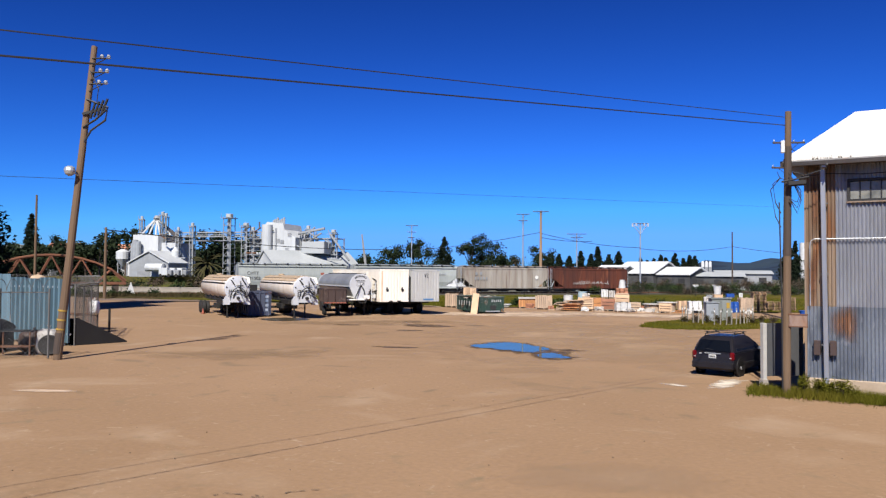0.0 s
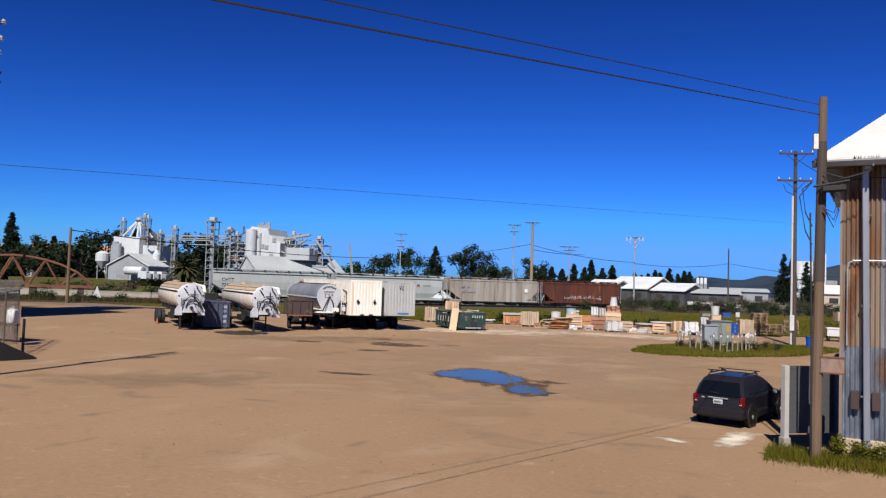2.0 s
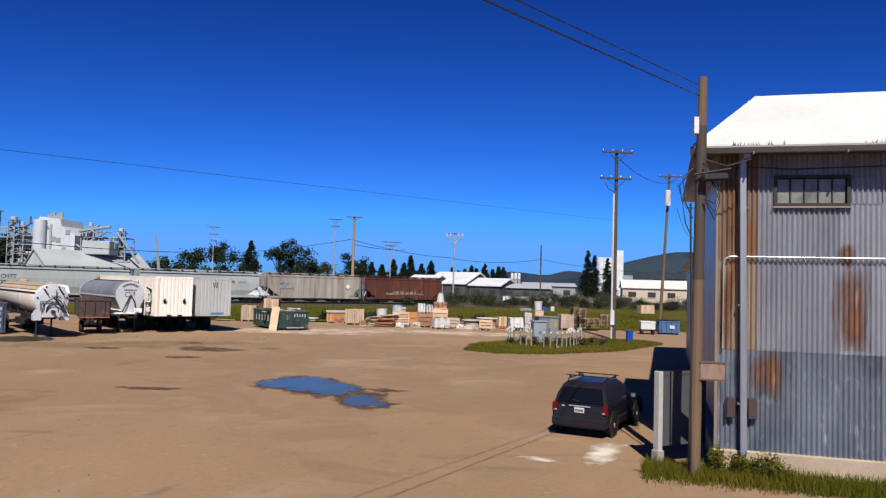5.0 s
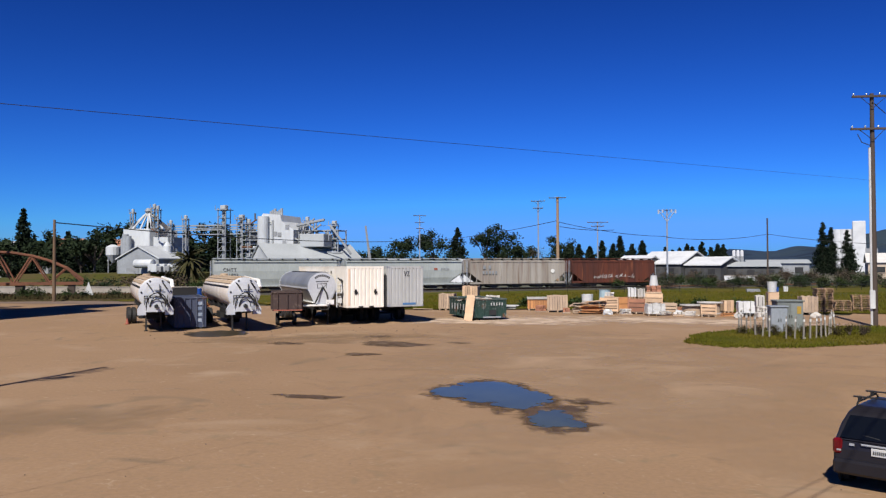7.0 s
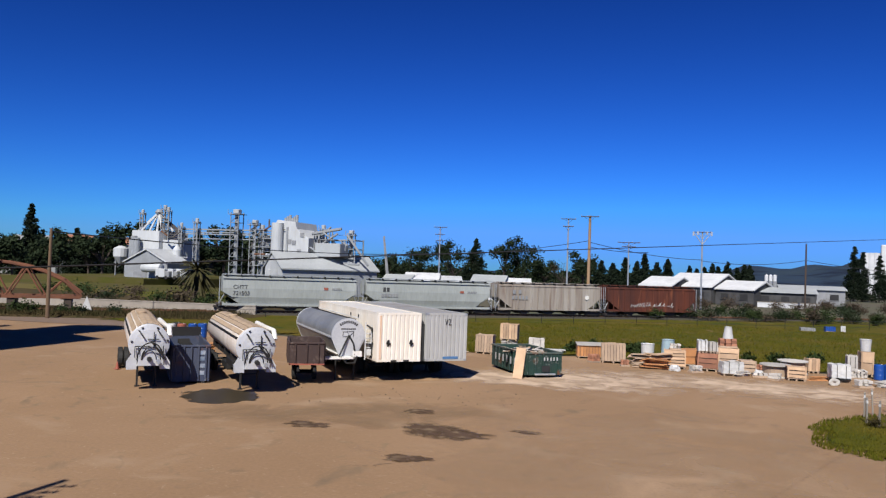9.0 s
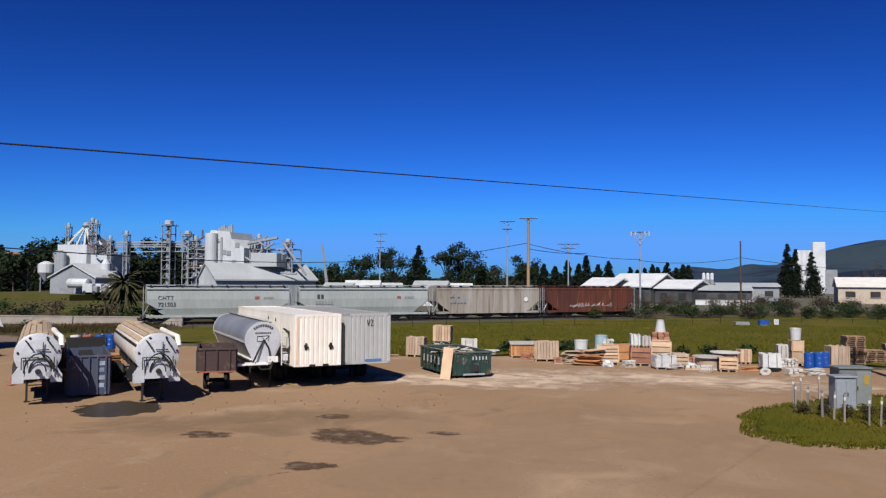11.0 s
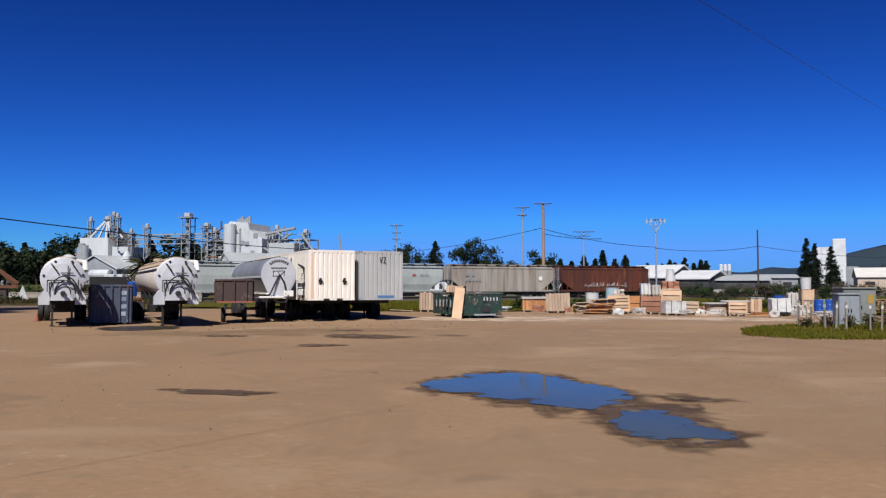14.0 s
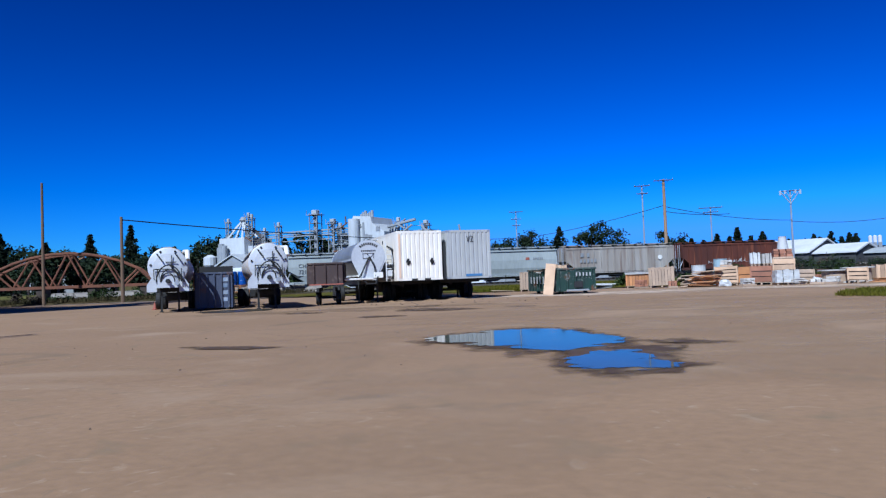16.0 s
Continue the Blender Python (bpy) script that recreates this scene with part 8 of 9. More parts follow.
for px, z in ((462, 10.6), (470, 10.4), (479, 8.6), (484, 12.0), (448, 9.2)):
    part("small_window", box(bmesh.new(), 0.9, 0.1, 0.9, mx(px), MY - 0.06, z), M_FARGREY, tw)
part("tower_ladder", box(bmesh.new(), 0.4, 0.2, 9, mx(458), MY - 0.12, 9), M_MILLGREY, tw)
for k in range(6):
    part("roof_vent", rod(bmesh.new(), (mx(441 + 4 * k), MY + 3, 14.5), (mx(441 + 4 * k), MY + 3, 15.6 + 0.3 * (k % 3)), 0.3, n=8), M_MILLGREY, tw)
part("silo_shaft", rod(bmesh.new(), (mx(443), MY - 0.6, 0), (mx(443), MY - 0.6, 14.3), 1.2, n=18), M_MILLWHITE, mill)
rg = random.Random(8)
# dark gantries on both sides of the tower
for lo, hi, top in ((392, 436, 12.8), (497, 512, 13.0), (512, 566, 11.4)):
    w = mx(hi) - mx(lo)
    for k in range(4):
        part("gantry_post", box(bmesh.new(), 0.22, 0.22, top, mx(lo) + w * k / 3, MY + 2, top / 2), M_MILLGREY, mill)
        part("gantry_post", box(bmesh.new(), 0.22, 0.22, top, mx(lo) + w * k / 3, MY + 6, top / 2), M_MILLGREY, mill)
    for z in (5.5, 7.5, 9.4, 11.2):
        if z < top:
            part("gantry_floor", box(bmesh.new(), w, 4.4, 0.18, mx(lo) + w / 2, MY + 4, z), M_MILLGREY, mill)
            part("handrail", box(bmesh.new(), w, 0.08, 0.08, mx(lo) + w / 2, MY + 1.9, z + 1.0), M_MILLGREY, mill)
    for k in range(7):
        x, z = mx(lo) + rg.uniform(0.1, 0.9) * w, rg.uniform(4.5, top - 1.5)
        part("machine", box(bmesh.new(), rg.uniform(0.8, 1.8), 1.6, rg.uniform(0.8, 1.8), x, MY + 3.5, z, bevel=0.1), rg.choice((M_FARGREY, M_MILLGREY, M_STEEL, M_MILLWHITE)), mill)
    for k in range(6):
        x, z = mx(lo) + rg.uniform(0, 1) * w, rg.uniform(4, top)
        part("duct", rod(bmesh.new(), (x, MY + 2.4, z), (x + rg.uniform(-3, 3), MY + 2.4, z + rg.uniform(-3, 3)), 0.2, n=6), M_MILLGREY, mill)
part("grey_bin", box(bmesh.new(), mx(556) - mx(514), 4, 2.7, (mx(556) + mx(514)) / 2, MY, 9.0, bevel=0.1), M_MILLROOF, mill, "grey sheet bin")
part("conveyor", rod(bmesh.new(), (mx(497), MY + 1, 12.3), (mx(546), MY + 1, 13.4), 0.3, n=6), M_MILLGREY, mill)
part("conveyor", rod(bmesh.new(), (mx(515), MY + 1, 10.4), (mx(540), MY + 1, 12.4), 0.22, n=6), M_MILLGREY, mill)
part("conveyor", rod(bmesh.new(), (mx(556), MY + 1, 12.2), (mx(592), MY + 1, 6.2), 0.25, n=6), M_MILLGREY, mill)
leg_tower(556, 12.6, 1.2, "lattice elevator tower")
leg_tower(508, 13.6, 1.0, "lattice elevator tower")
crane = thing("crane_boom", 0, 0, 0, 0, "thin dark crane boom behind the mill", "crane")
part("boom", rod(bmesh.new(), (mx(594), MY + 12, 0), (mx(581), MY + 12, 12.6), 0.4, 0.2, n=5), M_FARGREY, crane)
part("stay", rod(bmesh.new(), (mx(581), MY + 12, 12.6), (mx(588), MY + 12, 5.0), 0.1, n=4), M_FARGREY, crane)

ws = thing("mill_warehouse", mx(417), MY - 12, 0, 24, "long white gabled mill warehouse with a grey roof", "warehouse")
part("wall", prism(bmesh.new(), [(0, 0), (8.6, 0), (8.6, 5.2), (3.6, 8.0), (0, 5.4)], "y", 0, 0.3), M_MILLWHITE, ws)
part("wall", box(bmesh.new(), 0.3, 20, 5.2, 8.45, 10.3, 2.6), M_MILLGREY, ws)
part("roof", prism(bmesh.new(), [(-0.4, 5.2), (3.6, 8.1), (9.1, 5.0), (9.1, 5.25), (3.6, 8.35), (-0.4, 5.45)], "y", -0.3, 20.6), M_MILLROOF, ws)
ws.matrix_basis = pose(mx(417) + 4.2, MY - 6, 0, 0, 0, -38)
for k in range(13):
    part("panel_rib", box(bmesh.new(), 0.08, 0.06, 5.0, 0.3 + 0.66 * k, -0.03, 2.6), M_MILLWHITE, ws)

# ---- far buildings ----
def gable_house(name, x, y, z, rz, w, d, h, rise, wall, roof, label, cat="building", windows=0, group="far buildings"):
    """A gabled building, gable to -x and +x, its long side facing -y."""
    t = thing(name, x, y, z, rz, label, cat, group)
    part("wall", prism(bmesh.new(), [(0, 0), (d, 0), (d, h), (d / 2, h + rise), (0, h)], "x", -w / 2, w / 2), wall, t)
    part("roof", prism(bmesh.new(), [(-0.5, h - 0.15), (d / 2, h + rise + 0.1), (d + 0.5, h - 0.15), (d + 0.5, h + 0.1), (d / 2, h + rise + 0.4), (-0.5, h + 0.1)], "x", -w / 2 - 0.4, w / 2 + 0.4), roof, t)
    for k in range(windows):
        wv = part("window", box(bmesh.new(), w / windows * 0.4, 0.1, h * 0.34, -w / 2 + w * (k + 0.5) / windows, -0.06, h * 0.55), M_DARK, t)
        part("sill", box(bmesh.new(), w / windows * 0.46, 0.16, 0.12, -w / 2 + w * (k + 0.5) / windows, -0.1, h * 0.36), wall, wv)
    return t


gable_house("warehouse", -6.0, 206, 0, -25, 12, 18, 4.0, 2.9, M_FARDARK, M_FARWHITE, "wide white-roofed warehouse beyond the railway", "warehouse", 2)
gable_house("warehouse", -13.2, 203, 0, -25, 8, 12, 3.9, 1.9, M_FARDARK, M_FARWHITE, "lower white-roofed warehouse wing beside the main hall", "warehouse", 2)
gable_house("warehouse", 4.5, 203, 0, -25, 9, 13, 3.7, 1.7, M_FARDARK, M_FARWHITE, "lower white-roofed warehouse wing beside the canopy", "warehouse", 2)
gable_house("shed", 15.6, 205, 0, 0, 13, 9, 3.4, 0.7, M_FARDARK, M_MILLROOF, "long low dark shed with a grey roof", "shed", 3)
gable_house("shed", 24, 226, 0, 0, 15, 10, 4.2, 0.5, M_FARGREY, M_MILLROOF, "pale flat shed beyond the meadow", "shed", 3)
lw = thing("low_wall", 15.5, 199, 0, 1, "low white concrete wall before the far sheds", "wall")
part("wall_body", box(bmesh.new(), 12.5, 0.3, 1.1, 0, 0, 0.55), M_FARWHITE, lw)
part("coping", box(bmesh.new(), 12.7, 0.44, 0.14, 0, 0, 1.17), M_CONC, lw)
for k in range(3):
    tk = thing("white_tank", 12.6 + 0.98 * k, 219, 5.9, 0, "small white roof tank", "tank", "roof tanks")
    part("tank_wall", lathe(bmesh.new(), [(0.42, 0), (0.42, 1.4), (0.15, 1.65)], 14), M_FARWHITE, tk)
    part("stand", box(bmesh.new(), 0.8, 0.8, 5.9, 0, 0, -2.95), M_FARGREY, tk)
gable_house("cream_building", 56.0, 224, 0, -8, 22, 12, 4.3, 2.0, M_CREAMWALL, M_ROOF, "cream-coloured industrial building with a pale roof", "building", 4)
gable_house("shed", 84.0, 214, 0, -12, 18, 10, 6.4, 1.2, M_FARGREY, M_FARWHITE, "white and dark shed beyond the lane", "shed", 3)
for k, (px, w) in enumerate(((615, 10), (650, 12), (690, 9), (745, 12), (790, 9))):
    gable_house("low_house", mx(px), 158 + 3 * k, 0, 6 + 9 * (k % 3), w * 0.55, 8, 3.0 + 0.5 * (k % 2), 1.3, (M_FARWHITE, M_FARGREY, M_CREAMWALL)[k % 3], (M_MILLROOF, M_FARWHITE, M_MILLWHITE)[k % 3], "low distant building behind the railway", "building", 4)
rh = random.Random(4)
for k in range(22):
    ang = radians(38 + 27 * k / 21)
    R = rh.uniform(250, 330)
    gable_house("hill_house", -math.sin(ang) * R, math.cos(ang) * R, 0, rh.uniform(-40, 40), rh.uniform(7, 12), 8, rh.uniform(6, 12), 2.0, rh.choice((M_FARWHITE, M_FARGREY, M_CREAMWALL)), rh.choice((M_MILLROOF, M_FARGREY, M_BRICK)), "small distant house on the wooded slope", "house", 3)
silo = thing("concrete_silo", 74, 399, 0, -10, "tall white concrete silo towers on the horizon", "silo")
for k in range(3):
    part("silo_shaft", rod(bmesh.new(), (2.2 * k - 6.2, 0, 0), (2.2 * k - 6.2, 0, 20.0), 2.0, n=20), M_FARWHITE, silo)
part("head_tower", box(bmesh.new(), 5.4, 6, 23.6, 2.6, 0, 11.8, bevel=0.3), M_FARWHITE, silo)
part("side_bin", box(bmesh.new(), 5, 6, 11, 7.5, 0, 5.5), M_FARGREY, silo)

# fence along the railway
rf = thing("wire_fence", 0, 0, 0, 0, "thin dark wire fence along the railway", "fence")
for k in range(34):
    p = Vector((-52, 84.0, 0)).lerp(Vector((62, 146, 0)), k / 33)
    part("post", rod(bmesh.new(), p, p + Vector((0, 0, 1.3)), 0.035, n=5), M_STEEL, rf)
for z in (0.5, 0.9, 1.25):
    part("strand", tube(bmesh.new(), [(-52, 84, z), (5, 115, z), (62, 146, z)], 0.02, 3), M_WIRE, rf)
lw = thing("low_wall", -60, 86.5, 0, 10, "low grey concrete wall beside the road", "wall")
part("wall", box(bmesh.new(), 38, 0.35, 1.1, -10, 0, 0.55), M_CONC, lw)
part("coping", box(bmesh.new(), 38, 0.45, 0.1, -10, 0, 1.14), M_CONC, lw)

# hills
def hills(name, pts, depth, label, seed):
    bm = bmesh.new()
    grid = []
    for i, (x, y, z) in enumerate(pts):
        row = []
        for j in range(9):
            u = j / 8
            zz = z * math.sin(min(u * 1.25, 1.0) * math.pi / 2) ** 1.3 if u < 0.8 else z * (1 - (u - 0.8) * 2)
            row.append(bm.verts.new((x * (1 + 0.0 * u), y + depth * (u - 0.8), zz + (6 * noise.noise(Vector((x * 0.01 + seed, u * 4, 0))) if 0 < j < 8 else 0))))
        grid.append(row)
    for a, b in zip(grid, grid[1:]):
        for k in range(8):
            bm.faces.new((a[k], b[k], b[k + 1], a[k + 1]))
    return tagged(part(name, bm, M_HAZEHILL, smooth=True), label, "hills", "", "structure")


def ridge(x0, x1, y, f, n=60):
    return [(x0 + (x1 - x0) * k / n, y, max(f(x0 + (x1 - x0) * k / n), 1.0)) for k in range(n + 1)]


hills("backdrop_hills", ridge(-60, 1500, 1480, lambda x: 20 / (1 + math.exp(-(x - 15) / 22)) + 12 * math.exp(-((x - 85) / 34) ** 2) + 7 * math.exp(-((x - 165) / 26) ** 2) + 38 / (1 + math.exp(-(x - 250) / 40)) + 44 / (1 + math.exp(-(x - 420) / 80)) + 7 * noise.noise(Vector((x / 40, 0, 5)))), 700, "wooded hills on the horizon, tinted blue for haze", 1)
hills("backdrop_rise", ridge(-700, -60, 520, lambda x: 3 + 9 / (1 + math.exp((x + 260) / 60)) + 3 * noise.noise(Vector((x / 50, 2, 5)))), 240, "low wooded rise behind the mill", 2)

# ---- trees ----
def leaf_cloud(bm_verts, bm_faces, centres, per, size, rnd, flat=1.0):
    for (c, r) in centres:
        for k in range(per):
            d = Vector((rnd.gauss(0, 1), rnd.gauss(0, 1), rnd.gauss(0, 1) * flat)).normalized() * r * 1.25 * rnd.random() ** 0.7
            p = Vector(c) + d
            s = size * rnd.uniform(0.6, 1.3)
            a = Vector((rnd.uniform(-1, 1), rnd.uniform(-1, 1), rnd.uniform(-0.6, 0.6))).normalized() * s
            b = Vector((rnd.uniform(-1, 1), rnd.uniform(-1, 1), rnd.uniform(-1, 1))).normalized() * s
            i = len(bm_verts)
            bm_verts += [p - a * 0.5, p + a * 0.5, p + b * 0.8]
            bm_faces.append((i, i + 1, i + 2))


def cloud_part(name, centres, per, size, seed, material, parent, flat=1.0):
    v, f = [], []
    leaf_cloud(v, f, centres, per, size, random.Random(seed), flat)
    me = bpy.data.meshes.new(name)
    me.from_pydata([tuple(p) for p in v], [], f)
    me.materials.append(material)
    ob = new(name, me)
    ob.parent = parent
    return ob


def broad_tree(x, y, h, w, seed, label, material=M_LEAF, per=150, size=0.62, z=0.0):
    t = thing("tree", x, y, z, 0, label, "tree", "trees")
    r = random.Random(seed)
    tr = bmesh.new()
    rod(tr, (0, 0, -0.3), (0.1, 0, h * 0.45), h * 0.03, h * 0.018, 8)
    cs = []
    for k in range(11):
        a = r.uniform(0, 6.28)
        rr = w * 0.5 * r.uniform(0.25, 0.95)
        c = Vector((rr * math.cos(a), rr * math.sin(a), h * r.uniform(0.45, 0.92)))
        rod(tr, (0.1, 0, h * r.uniform(0.25, 0.45)), c, h * 0.012, h * 0.004, 5)
        cs.append((c, w * r.uniform(0.14, 0.24)))
        cs.append((c + Vector((r.uniform(-1, 1), r.uniform(-1, 1), r.uniform(-0.5, 0.8))) * w * 0.14, w * 0.12))
    part("trunk", tr, M_TRUNK, t)
    cloud_part("crown", cs, per, size, seed, material, t)
    return t


def conifer(x, y, h, w, seed, label, per=40, size=0.55, z=0.0, tiers=20):
    t = thing("conifer", x, y, z, 0, label, "conifer", "trees")
    r = random.Random(seed)
    tr = bmesh.new()
    rod(tr, (0, 0, -0.3), (0, 0, h * 0.97), h * 0.02, h * 0.003, 7)
    cs = []
    for k in range(tiers):
        u = k / (tiers - 1)
        zz = h * (0.1 + 0.88 * u)
        rad = w * 0.5 * (1 - u) ** 0.8 * r.uniform(0.75, 1.15) + 0.1
        m = max(3, int(7 * (1 - u)) + 2)
        for j in range(m):
            a = r.uniform(0, 6.28)
            tip = Vector((rad * math.cos(a), rad * math.sin(a), zz - rad * 0.18))
            rod(tr, (0, 0, zz), tip, h * 0.004, h * 0.0015, 4)
            cs.append((tip * 0.85 + Vector((0, 0, zz * 0.15)), rad * 0.36 + 0.22))
            cs.append((tip * 0.45 + Vector((0, 0, zz * 0.55)), rad * 0.34 + 0.25))
    part("trunk", tr, M_TRUNK, t)
    cloud_part("needles", cs, per, size, seed, M_FIR, t, 0.6)
    return t


def bush(x, y, w, h, seed, label="round green bush in the meadow", material=M_BUSH, z=0.0, per=60, size=0.22):
    b = thing("bush", x, y, z, 0, label, "bush", "bushes")
    r = random.Random(seed)
    tw_ = bmesh.new()
    cs = []
    for k in range(7):
        a = r.uniform(0, 6.28)
        c = Vector((w * 0.35 * r.random() * math.cos(a), w * 0.35 * r.random() * math.sin(a), h * r.uniform(0.3, 0.75)))
        rod(tw_, (0, 0, 0), c, 0.03, 0.01, 4)
        cs.append((c, w * 0.24))
    part("woody_stem", tw_, M_TRUNK, b)
    cloud_part("leaves", cs, per, size, seed, material, b, h / w)
    return b


broad_tree(-87.5, 235, 11.5, 12, 1, "dark rounded oak behind the railway")
broad_tree(-76.0, 239, 15.0, 11, 2, "tall dark evergreen oak behind the railway")
conifer(-69.0, 241, 15.8, 9, 3, "dark conifer behind the railway", tiers=22)
broad_tree(-60.5, 243, 16.4, 11, 4, "tall dark eucalyptus behind the railway")
broad_tree(-54.5, 244, 14.0, 11, 5, "dark eucalyptus behind the railway")
broad_tree(-48.5, 246, 9.5, 9, 6, "low dark tree behind the railway")
broad_tree(-42.5, 246, 9.0, 10, 7, "bare brown tree behind the railway", M_BARE, 16, 0.4)
broad_tree(-37.0, 248, 13.0, 9, 8, "dark tree behind the railway")
rt = random.Random(31)
for k in range(7):
    conifer(-31.0 + 3.2 * k + rt.uniform(-0.8, 0.8), 254 + rt.uniform(-4, 6), rt.uniform(8.5, 13), rt.uniform(4.5, 6.5), 100 + k, "dark conifer in a row on the horizon", 34, 0.6)
for k in range(9):
    conifer(-7.0 + 2.6 * k + rt.uniform(-0.6, 0.6), 290 + rt.uniform(-5, 8), rt.uniform(9, 12), rt.uniform(4.5, 6), 120 + k, "dark conifer beyond the warehouse", 30, 0.6)
conifer(46.5, 302, 18.5, 7.0, 140, "tall dark cypress before the white silo", 34, 0.6)
conifer(48.8, 300, 16.5, 5.5, 141, "tall dark cypress before the white silo", 26, 0.6)
conifer(54.0, 301, 15.5, 6.5, 142, "dark cypress before the white silo", 26, 0.6)
for k in range(10):
    conifer(88 + 6 * k, 300 + rt.uniform(-15, 15), rt.uniform(9, 15), rt.uniform(5, 8), 150 + k, "dark conifer below the hills", 14, 0.7)
for k in range(8):
    broad_tree(70 + 9 * k, 285 + rt.uniform(-10, 10), rt.uniform(8, 12), rt.uniform(8, 11), 170 + k, "bare brown tree below the hills", M_BARE, 14, 0.5)
for k in range(46):
    ang = radians(27.5 + 38 * k / 45)
    R = rt.uniform(228, 270)
    h = rt.uniform(9, 15) + (3 if k % 7 == 0 else 0)
    if k % 3 == 0:
        conifer(-math.sin(ang) * R, math.cos(ang) * R, h + 3, 7.5, 200 + k, "dark conifer on the slope behind the mill", 36, 0.75, 0.0)
    else:
        broad_tree(-math.sin(ang) * R, math.cos(ang) * R, h, 10.5, 200 + k, "dark tree on the slope behind the mill", M_LEAF, 70, 0.95, 0.0)
for k in range(14):
    ang = radians(22 + 13 * k / 13)
    broad_tree(-math.sin(ang) * 300, math.cos(ang) * 300, rt.uniform(7, 10), 12, 240 + k, "low dark trees on the horizon", M_LEAF, 60, 0.95)
for k, (x, y, h, w) in enumerate(((-58.5, 47.0, 15.5, 7.5), (-62.5, 50.0, 13.5, 7), (-66.5, 50.5, 14.5, 7.5), (-71.5, 56.8, 12.0, 5.0))):
    conifer(x, y, h, w, 300 + k, "tall dark conifer behind the fence corner", 60, 0.42, tiers=18)

palm = thing("palm_tree", -72.6, 106.5, 0, 0, "shaggy palm tree with dry drooping fronds before the mill", "palm tree")
part("trunk", rod(bmesh.new(), (0, 0, -0.2), (0, 0, 4.6), 0.75, 0.6, 12), M_TRUNK, palm)
rp = random.Random(9)
for k in range(110):
    a, el = rp.uniform(0, 6.28), rp.uniform(-1.4, 1.15)
    ln = rp.uniform(2.5, 3.6)
    fr = bmesh.new()
    prevp = None
    for j in range(6):
        u = j / 5
        rr = ln * u * math.cos(el * (1 - 0.4 * u))
        p = Vector((rr * math.cos(a), rr * math.sin(a), 4.7 + ln * u * math.sin(el) - 1.3 * u * u))
        wv = Vector((-math.sin(a), math.cos(a), 0)) * (0.26 * (1 - u) * (0.35 + u * 2) + 0.03)
        cur = (fr.verts.new(p - wv - Vector((0, 0, 0.1))), fr.verts.new(p), fr.verts.new(p + wv - Vector((0, 0, 0.1))))
        if prevp:
            fr.faces.new((prevp[0], prevp[1], cur[1], cur[0]))
            fr.faces.new((prevp[1], prevp[2], cur[2], cur[1]))
        prevp = cur
    part("frond", fr, M_PALM, palm)
rb = random.Random(55)
for k in range(16):
    bush(rb.uniform(-14, 12), 69.5 + rb.uniform(0, 5), rb.uniform(0.8, 1.7), rb.uniform(0.6, 1.1), 400 + k)
for k in range(56):
    u = rb.random()
    p = Vector((-20, 122, 0)).lerp(Vector((60, 150, 0)), u)
    bush(p.x, p.y + rb.uniform(-4, 8), rb.uniform(2, 4.5), rb.uniform(1.2, 2.6), 430 + k, "brown-green scrub along the far fence", rb.choice((M_BUSH, M_BARE, M_LEAF)), 0.0, 100, 0.22)
for k in range(26):
    u = rb.random()
    bush(-18 + 62 * u + rb.uniform(-2, 2), 152 + 26 * u + rb.uniform(-6, 14), rb.uniform(2.5, 5.5), rb.uniform(1.5, 2.9), 700 + k, "tall brown scrub between the railway and the sheds", rb.choice((M_BARE, M_LEAF, M_BARE, M_BARE)), 0.0, 110, 0.24)
for k in range(12):
    bush(-52 - 4 * k + rb.uniform(-1.5, 1.5), 90 + 1.2 * k + rb.uniform(-2, 2), rb.uniform(2.5, 5), rb.uniform(1.4, 2.6), 470 + k, "dark scrub along the verge", rb.choice((M_LEAF, M_BUSH, M_BARE)), 0.3, 46, 0.35)
for k in range(14):
    bush(-81 + 1.45 * k + rb.uniform(-0.6, 0.6), 62.6 + 1.15 * k + rb.uniform(-0.8, 0.8), rb.uniform(1.6, 2.8), rb.uniform(0.8, 1.5), 540 + k, "dark dry scrub before the bridge", rb.choice((M_BARE, M_LEAF, M_BUSH)), 0.0, 60, 0.22)
for k in range(9):
    bush(3.4 + 0.72 * k, 47.0 + 0.35 * abs(k - 3), 0.8, 0.7, 500 + k, "dry weeds round the island stakes", rb.choice((M_DRYBLADE, M_BARE)), 0.05, 70, 0.07)
for k in range(5):
    bush(5.75 + 0.3 * k, 15.55 - 0.08 * k, rb.uniform(0.5, 0.8), rb.uniform(0.3, 0.62), 520 + k, "tall weeds against the shed's footing", M_BLADE, 0.0, 140, 0.05)


def grass(name, spots, label, seed, h, w, material=M_BLADE):
    r = random.Random(seed)
    v, f = [], []
    for (x, y, z) in spots:
        a = r.uniform(0, 6.28)
        hh = h * r.uniform(0.4, 1.3)
        dx, dy = math.cos(a) * w, math.sin(a) * w
        i = len(v)
        v += [(x - dx, y - dy, z), (x + dx, y + dy, z), (x + r.uniform(-0.5, 0.5) * hh, y + r.uniform(-0.5, 0.5) * hh, z + hh)]
        f.append((i, i + 1, i + 2))
    me = bpy.data.meshes.new(name)
    me.from_pydata(v, [], f)
    me.materials.append(material)
    return tagged(new(name, me), label, "grass", "", "stuff")


rr_ = random.Random(70)
spots = []
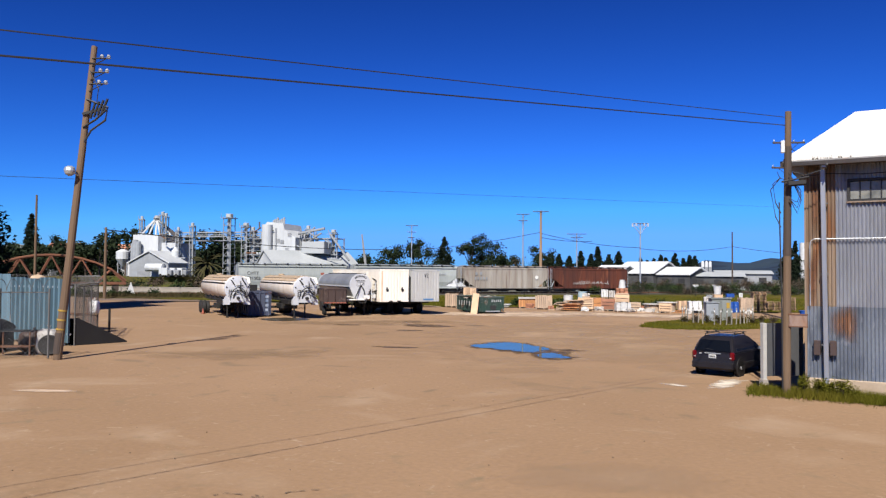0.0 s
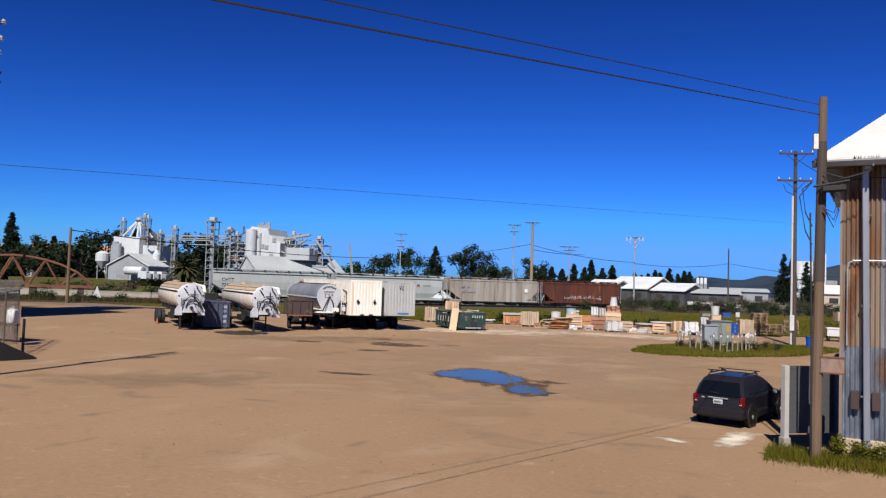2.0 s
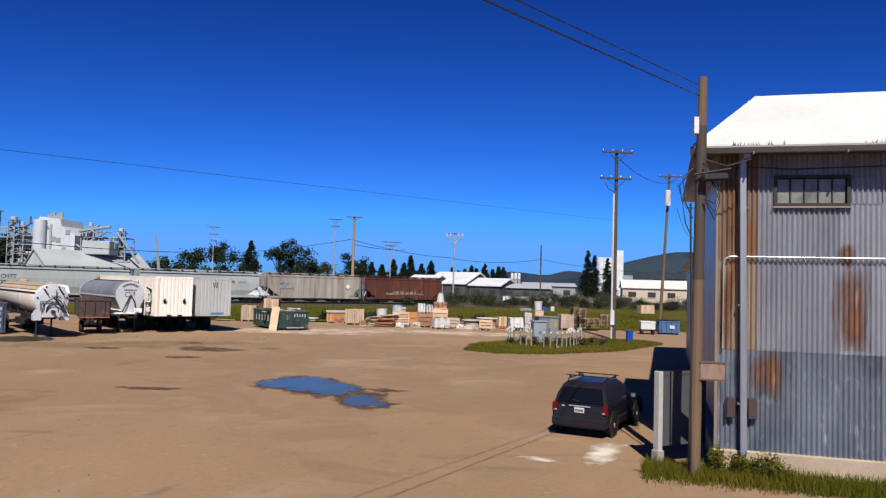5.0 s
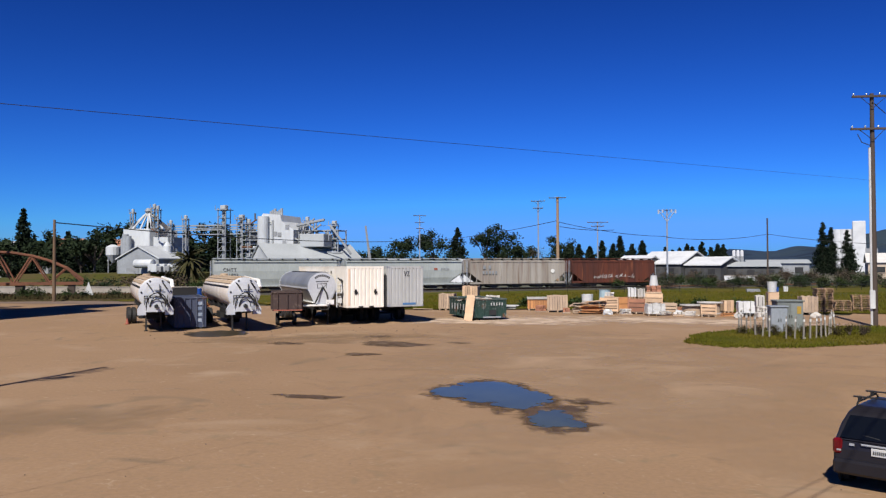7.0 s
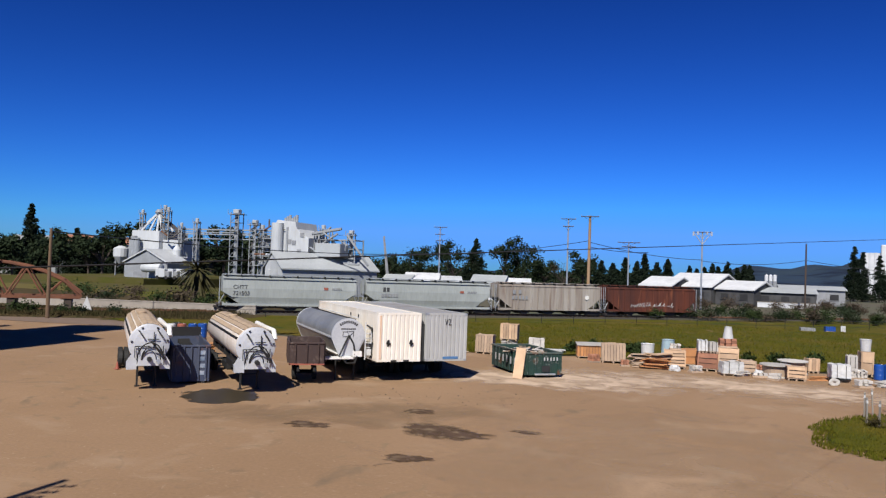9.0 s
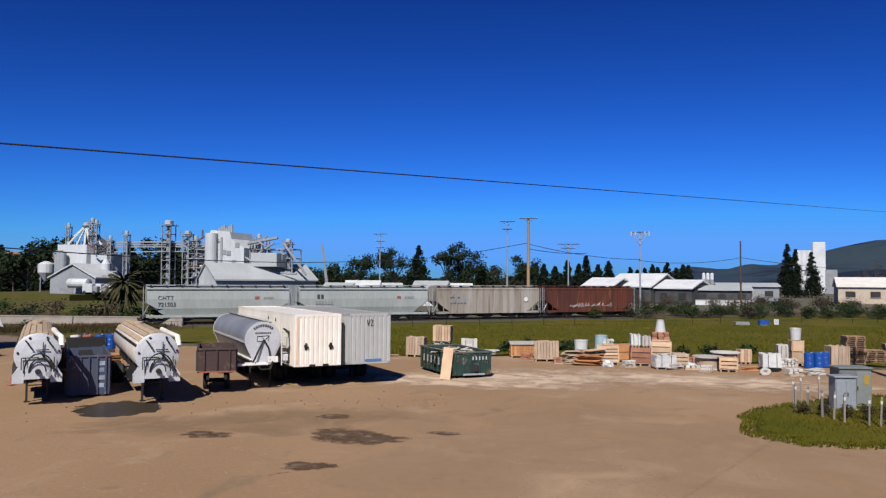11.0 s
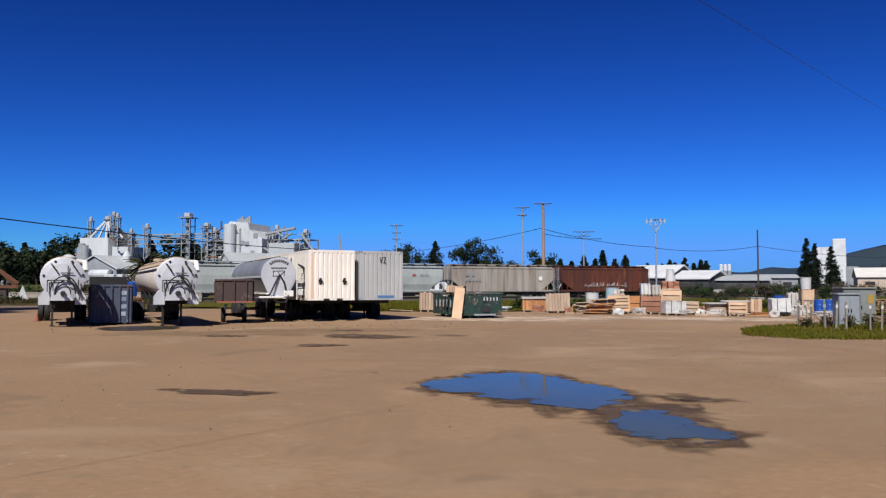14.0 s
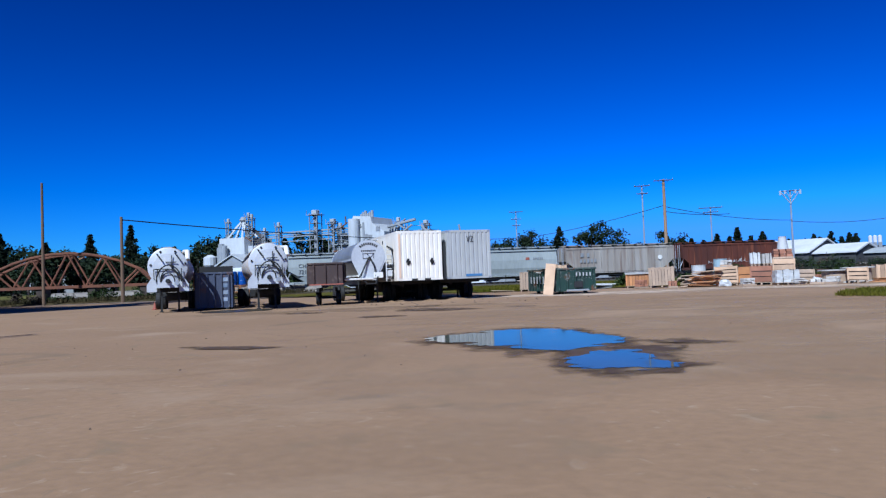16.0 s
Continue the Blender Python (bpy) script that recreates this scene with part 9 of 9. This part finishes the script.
for k in range(15000):
    a, q = rr_.uniform(0, 6.28), math.sqrt(rr_.random()) * 1.02
    i, u = int(a / 6.2832 * 44) % 44, rr_.random()
    x, y = ISLE[i][0] * u + ISLE[(i + 1) % 44][0] * (1 - u), ISLE[i][1] * u + ISLE[(i + 1) % 44][1] * (1 - u)
    spots.append((7.0 + (x - 7.0) * q, 49.0 + (y - 49.0) * q, 0.02 + 0.1 * (1 - q)))
grass("island_grass", spots, "tufted green grass on the island", 1, 0.13, 0.035)
spots = []
for k in range(16000):
    u, q = rr_.uniform(-1, 1), rr_.gauss(0, 0.34)
    c, s = math.cos(radians(-15)), math.sin(radians(-15))
    spots.append((8.8 + 4.6 * u * c - q * s, 14.6 + 4.6 * u * s + q * c, 0.015))
grass("shed_weeds", spots, "green weeds along the shed's footing", 2, 0.22, 0.01)
spots = []
for k in range(86000):
    x, y = rr_.uniform(-47, 26), 66.5 + rr_.random() ** 1.7 * 48
    if y < 69.6 + 1.2 * noise.noise(Vector((x * 0.3, 0, 0))) and x > -14:
        continue
    if x < -20 and y < 64 - (x + 20) * 1.0:
        continue
    if y > 114 + (x + 4) * 0.78:
        continue
    spots.append((x, y, 0.04))
grass("meadow_grass", spots, "uneven green meadow grass", 3, 0.24, 0.05)
spots = []
while len(spots) < 15000:
    u, q = rr_.random(), rr_.random()
    p = Vector((-100, 54)).lerp(Vector((-50, 77)), u)
    spots.append((p.x - 2 * q + rr_.gauss(0, 0.6), p.y + 11 * q + rr_.gauss(0, 0.4), 0.25))
for k in range(9000):
    u = rr_.random()
    p = Vector((-80.0, 64.0)).lerp(Vector((-62.0, 77.5)), u)
    spots.append((p.x + rr_.gauss(0, 0.9), p.y + rr_.gauss(0, 0.9), 0.0))
grass("dry_weeds", spots, "dry brown weeds along the verge and round the bridge", 4, 0.42, 0.05, M_DRYBLADE)


def woods(name, a0, a1, R, h0, h1, n, label, seed):
    """A far belt of trees: leaf clumps of uneven height along an arc."""
    r = random.Random(seed)
    cs = []
    for k in range(n):
        ang = radians(a0 + (a1 - a0) * (k + r.random()) / n)
        rr = R * r.uniform(0.94, 1.06)
        h = r.uniform(h0, h1) * (0.75 + 0.5 * noise.noise(Vector((ang * 30, seed, 0))) + 0.2)
        for j in range(4):
            cs.append((Vector((-math.sin(ang) * rr + r.uniform(-2, 2), math.cos(ang) * rr, h * (0.15 + 0.24 * j))), 2.6 - 0.45 * j))
    v, f = [], []
    leaf_cloud(v, f, cs, 34, 1.5, r, 1.0)
    me = bpy.data.meshes.new(name)
    me.from_pydata([tuple(p) for p in v], [], f)
    me.materials.append(M_LEAF)
    return tagged(new(name, me), label, "woods", "", "stuff")


woods("far_woods", 4, 30, 330, 5, 8, 150, "low dark woods along the horizon", 5)
woods("far_woods", 26, 66, 300, 9, 14, 210, "dark woods on the slope behind the mill", 6)
# dark lattice and ducts packed round the mill's spouts
for k in range(10):
    z = 16.2 - 0.75 * k
    part("roof_truss", rod(bmesh.new(), (mx(204 + 2.2 * k), MY + 2.5, z), (mx(236 + 1.2 * k), MY + 5, 12.2 - 0.12 * k), 0.13, n=5), M_STEELFAR, mill, "dark steel roof truss")
for k in range(26):
    lo, hi, top = ((392, 437, 13.5), (497, 568, 12.5), (205, 262, 14.5))[k % 3]
    x, z = mx(rg.uniform(lo, hi)), rg.uniform(6.0, top)
    d = rg.choice(((0, 2.6), (2.4, 0), (1.6, 1.6), (-1.6, 1.6), (0, -3)))
    part("duct", rod(bmesh.new(), (x, MY - 0.4, z), (x + d[0], MY - 0.4, z + d[1] * 0.6), rg.uniform(0.08, 0.2), n=6), rg.choice((M_STEELFAR, M_STEELFAR, M_MILLGREY, M_RUSTY)), mill)
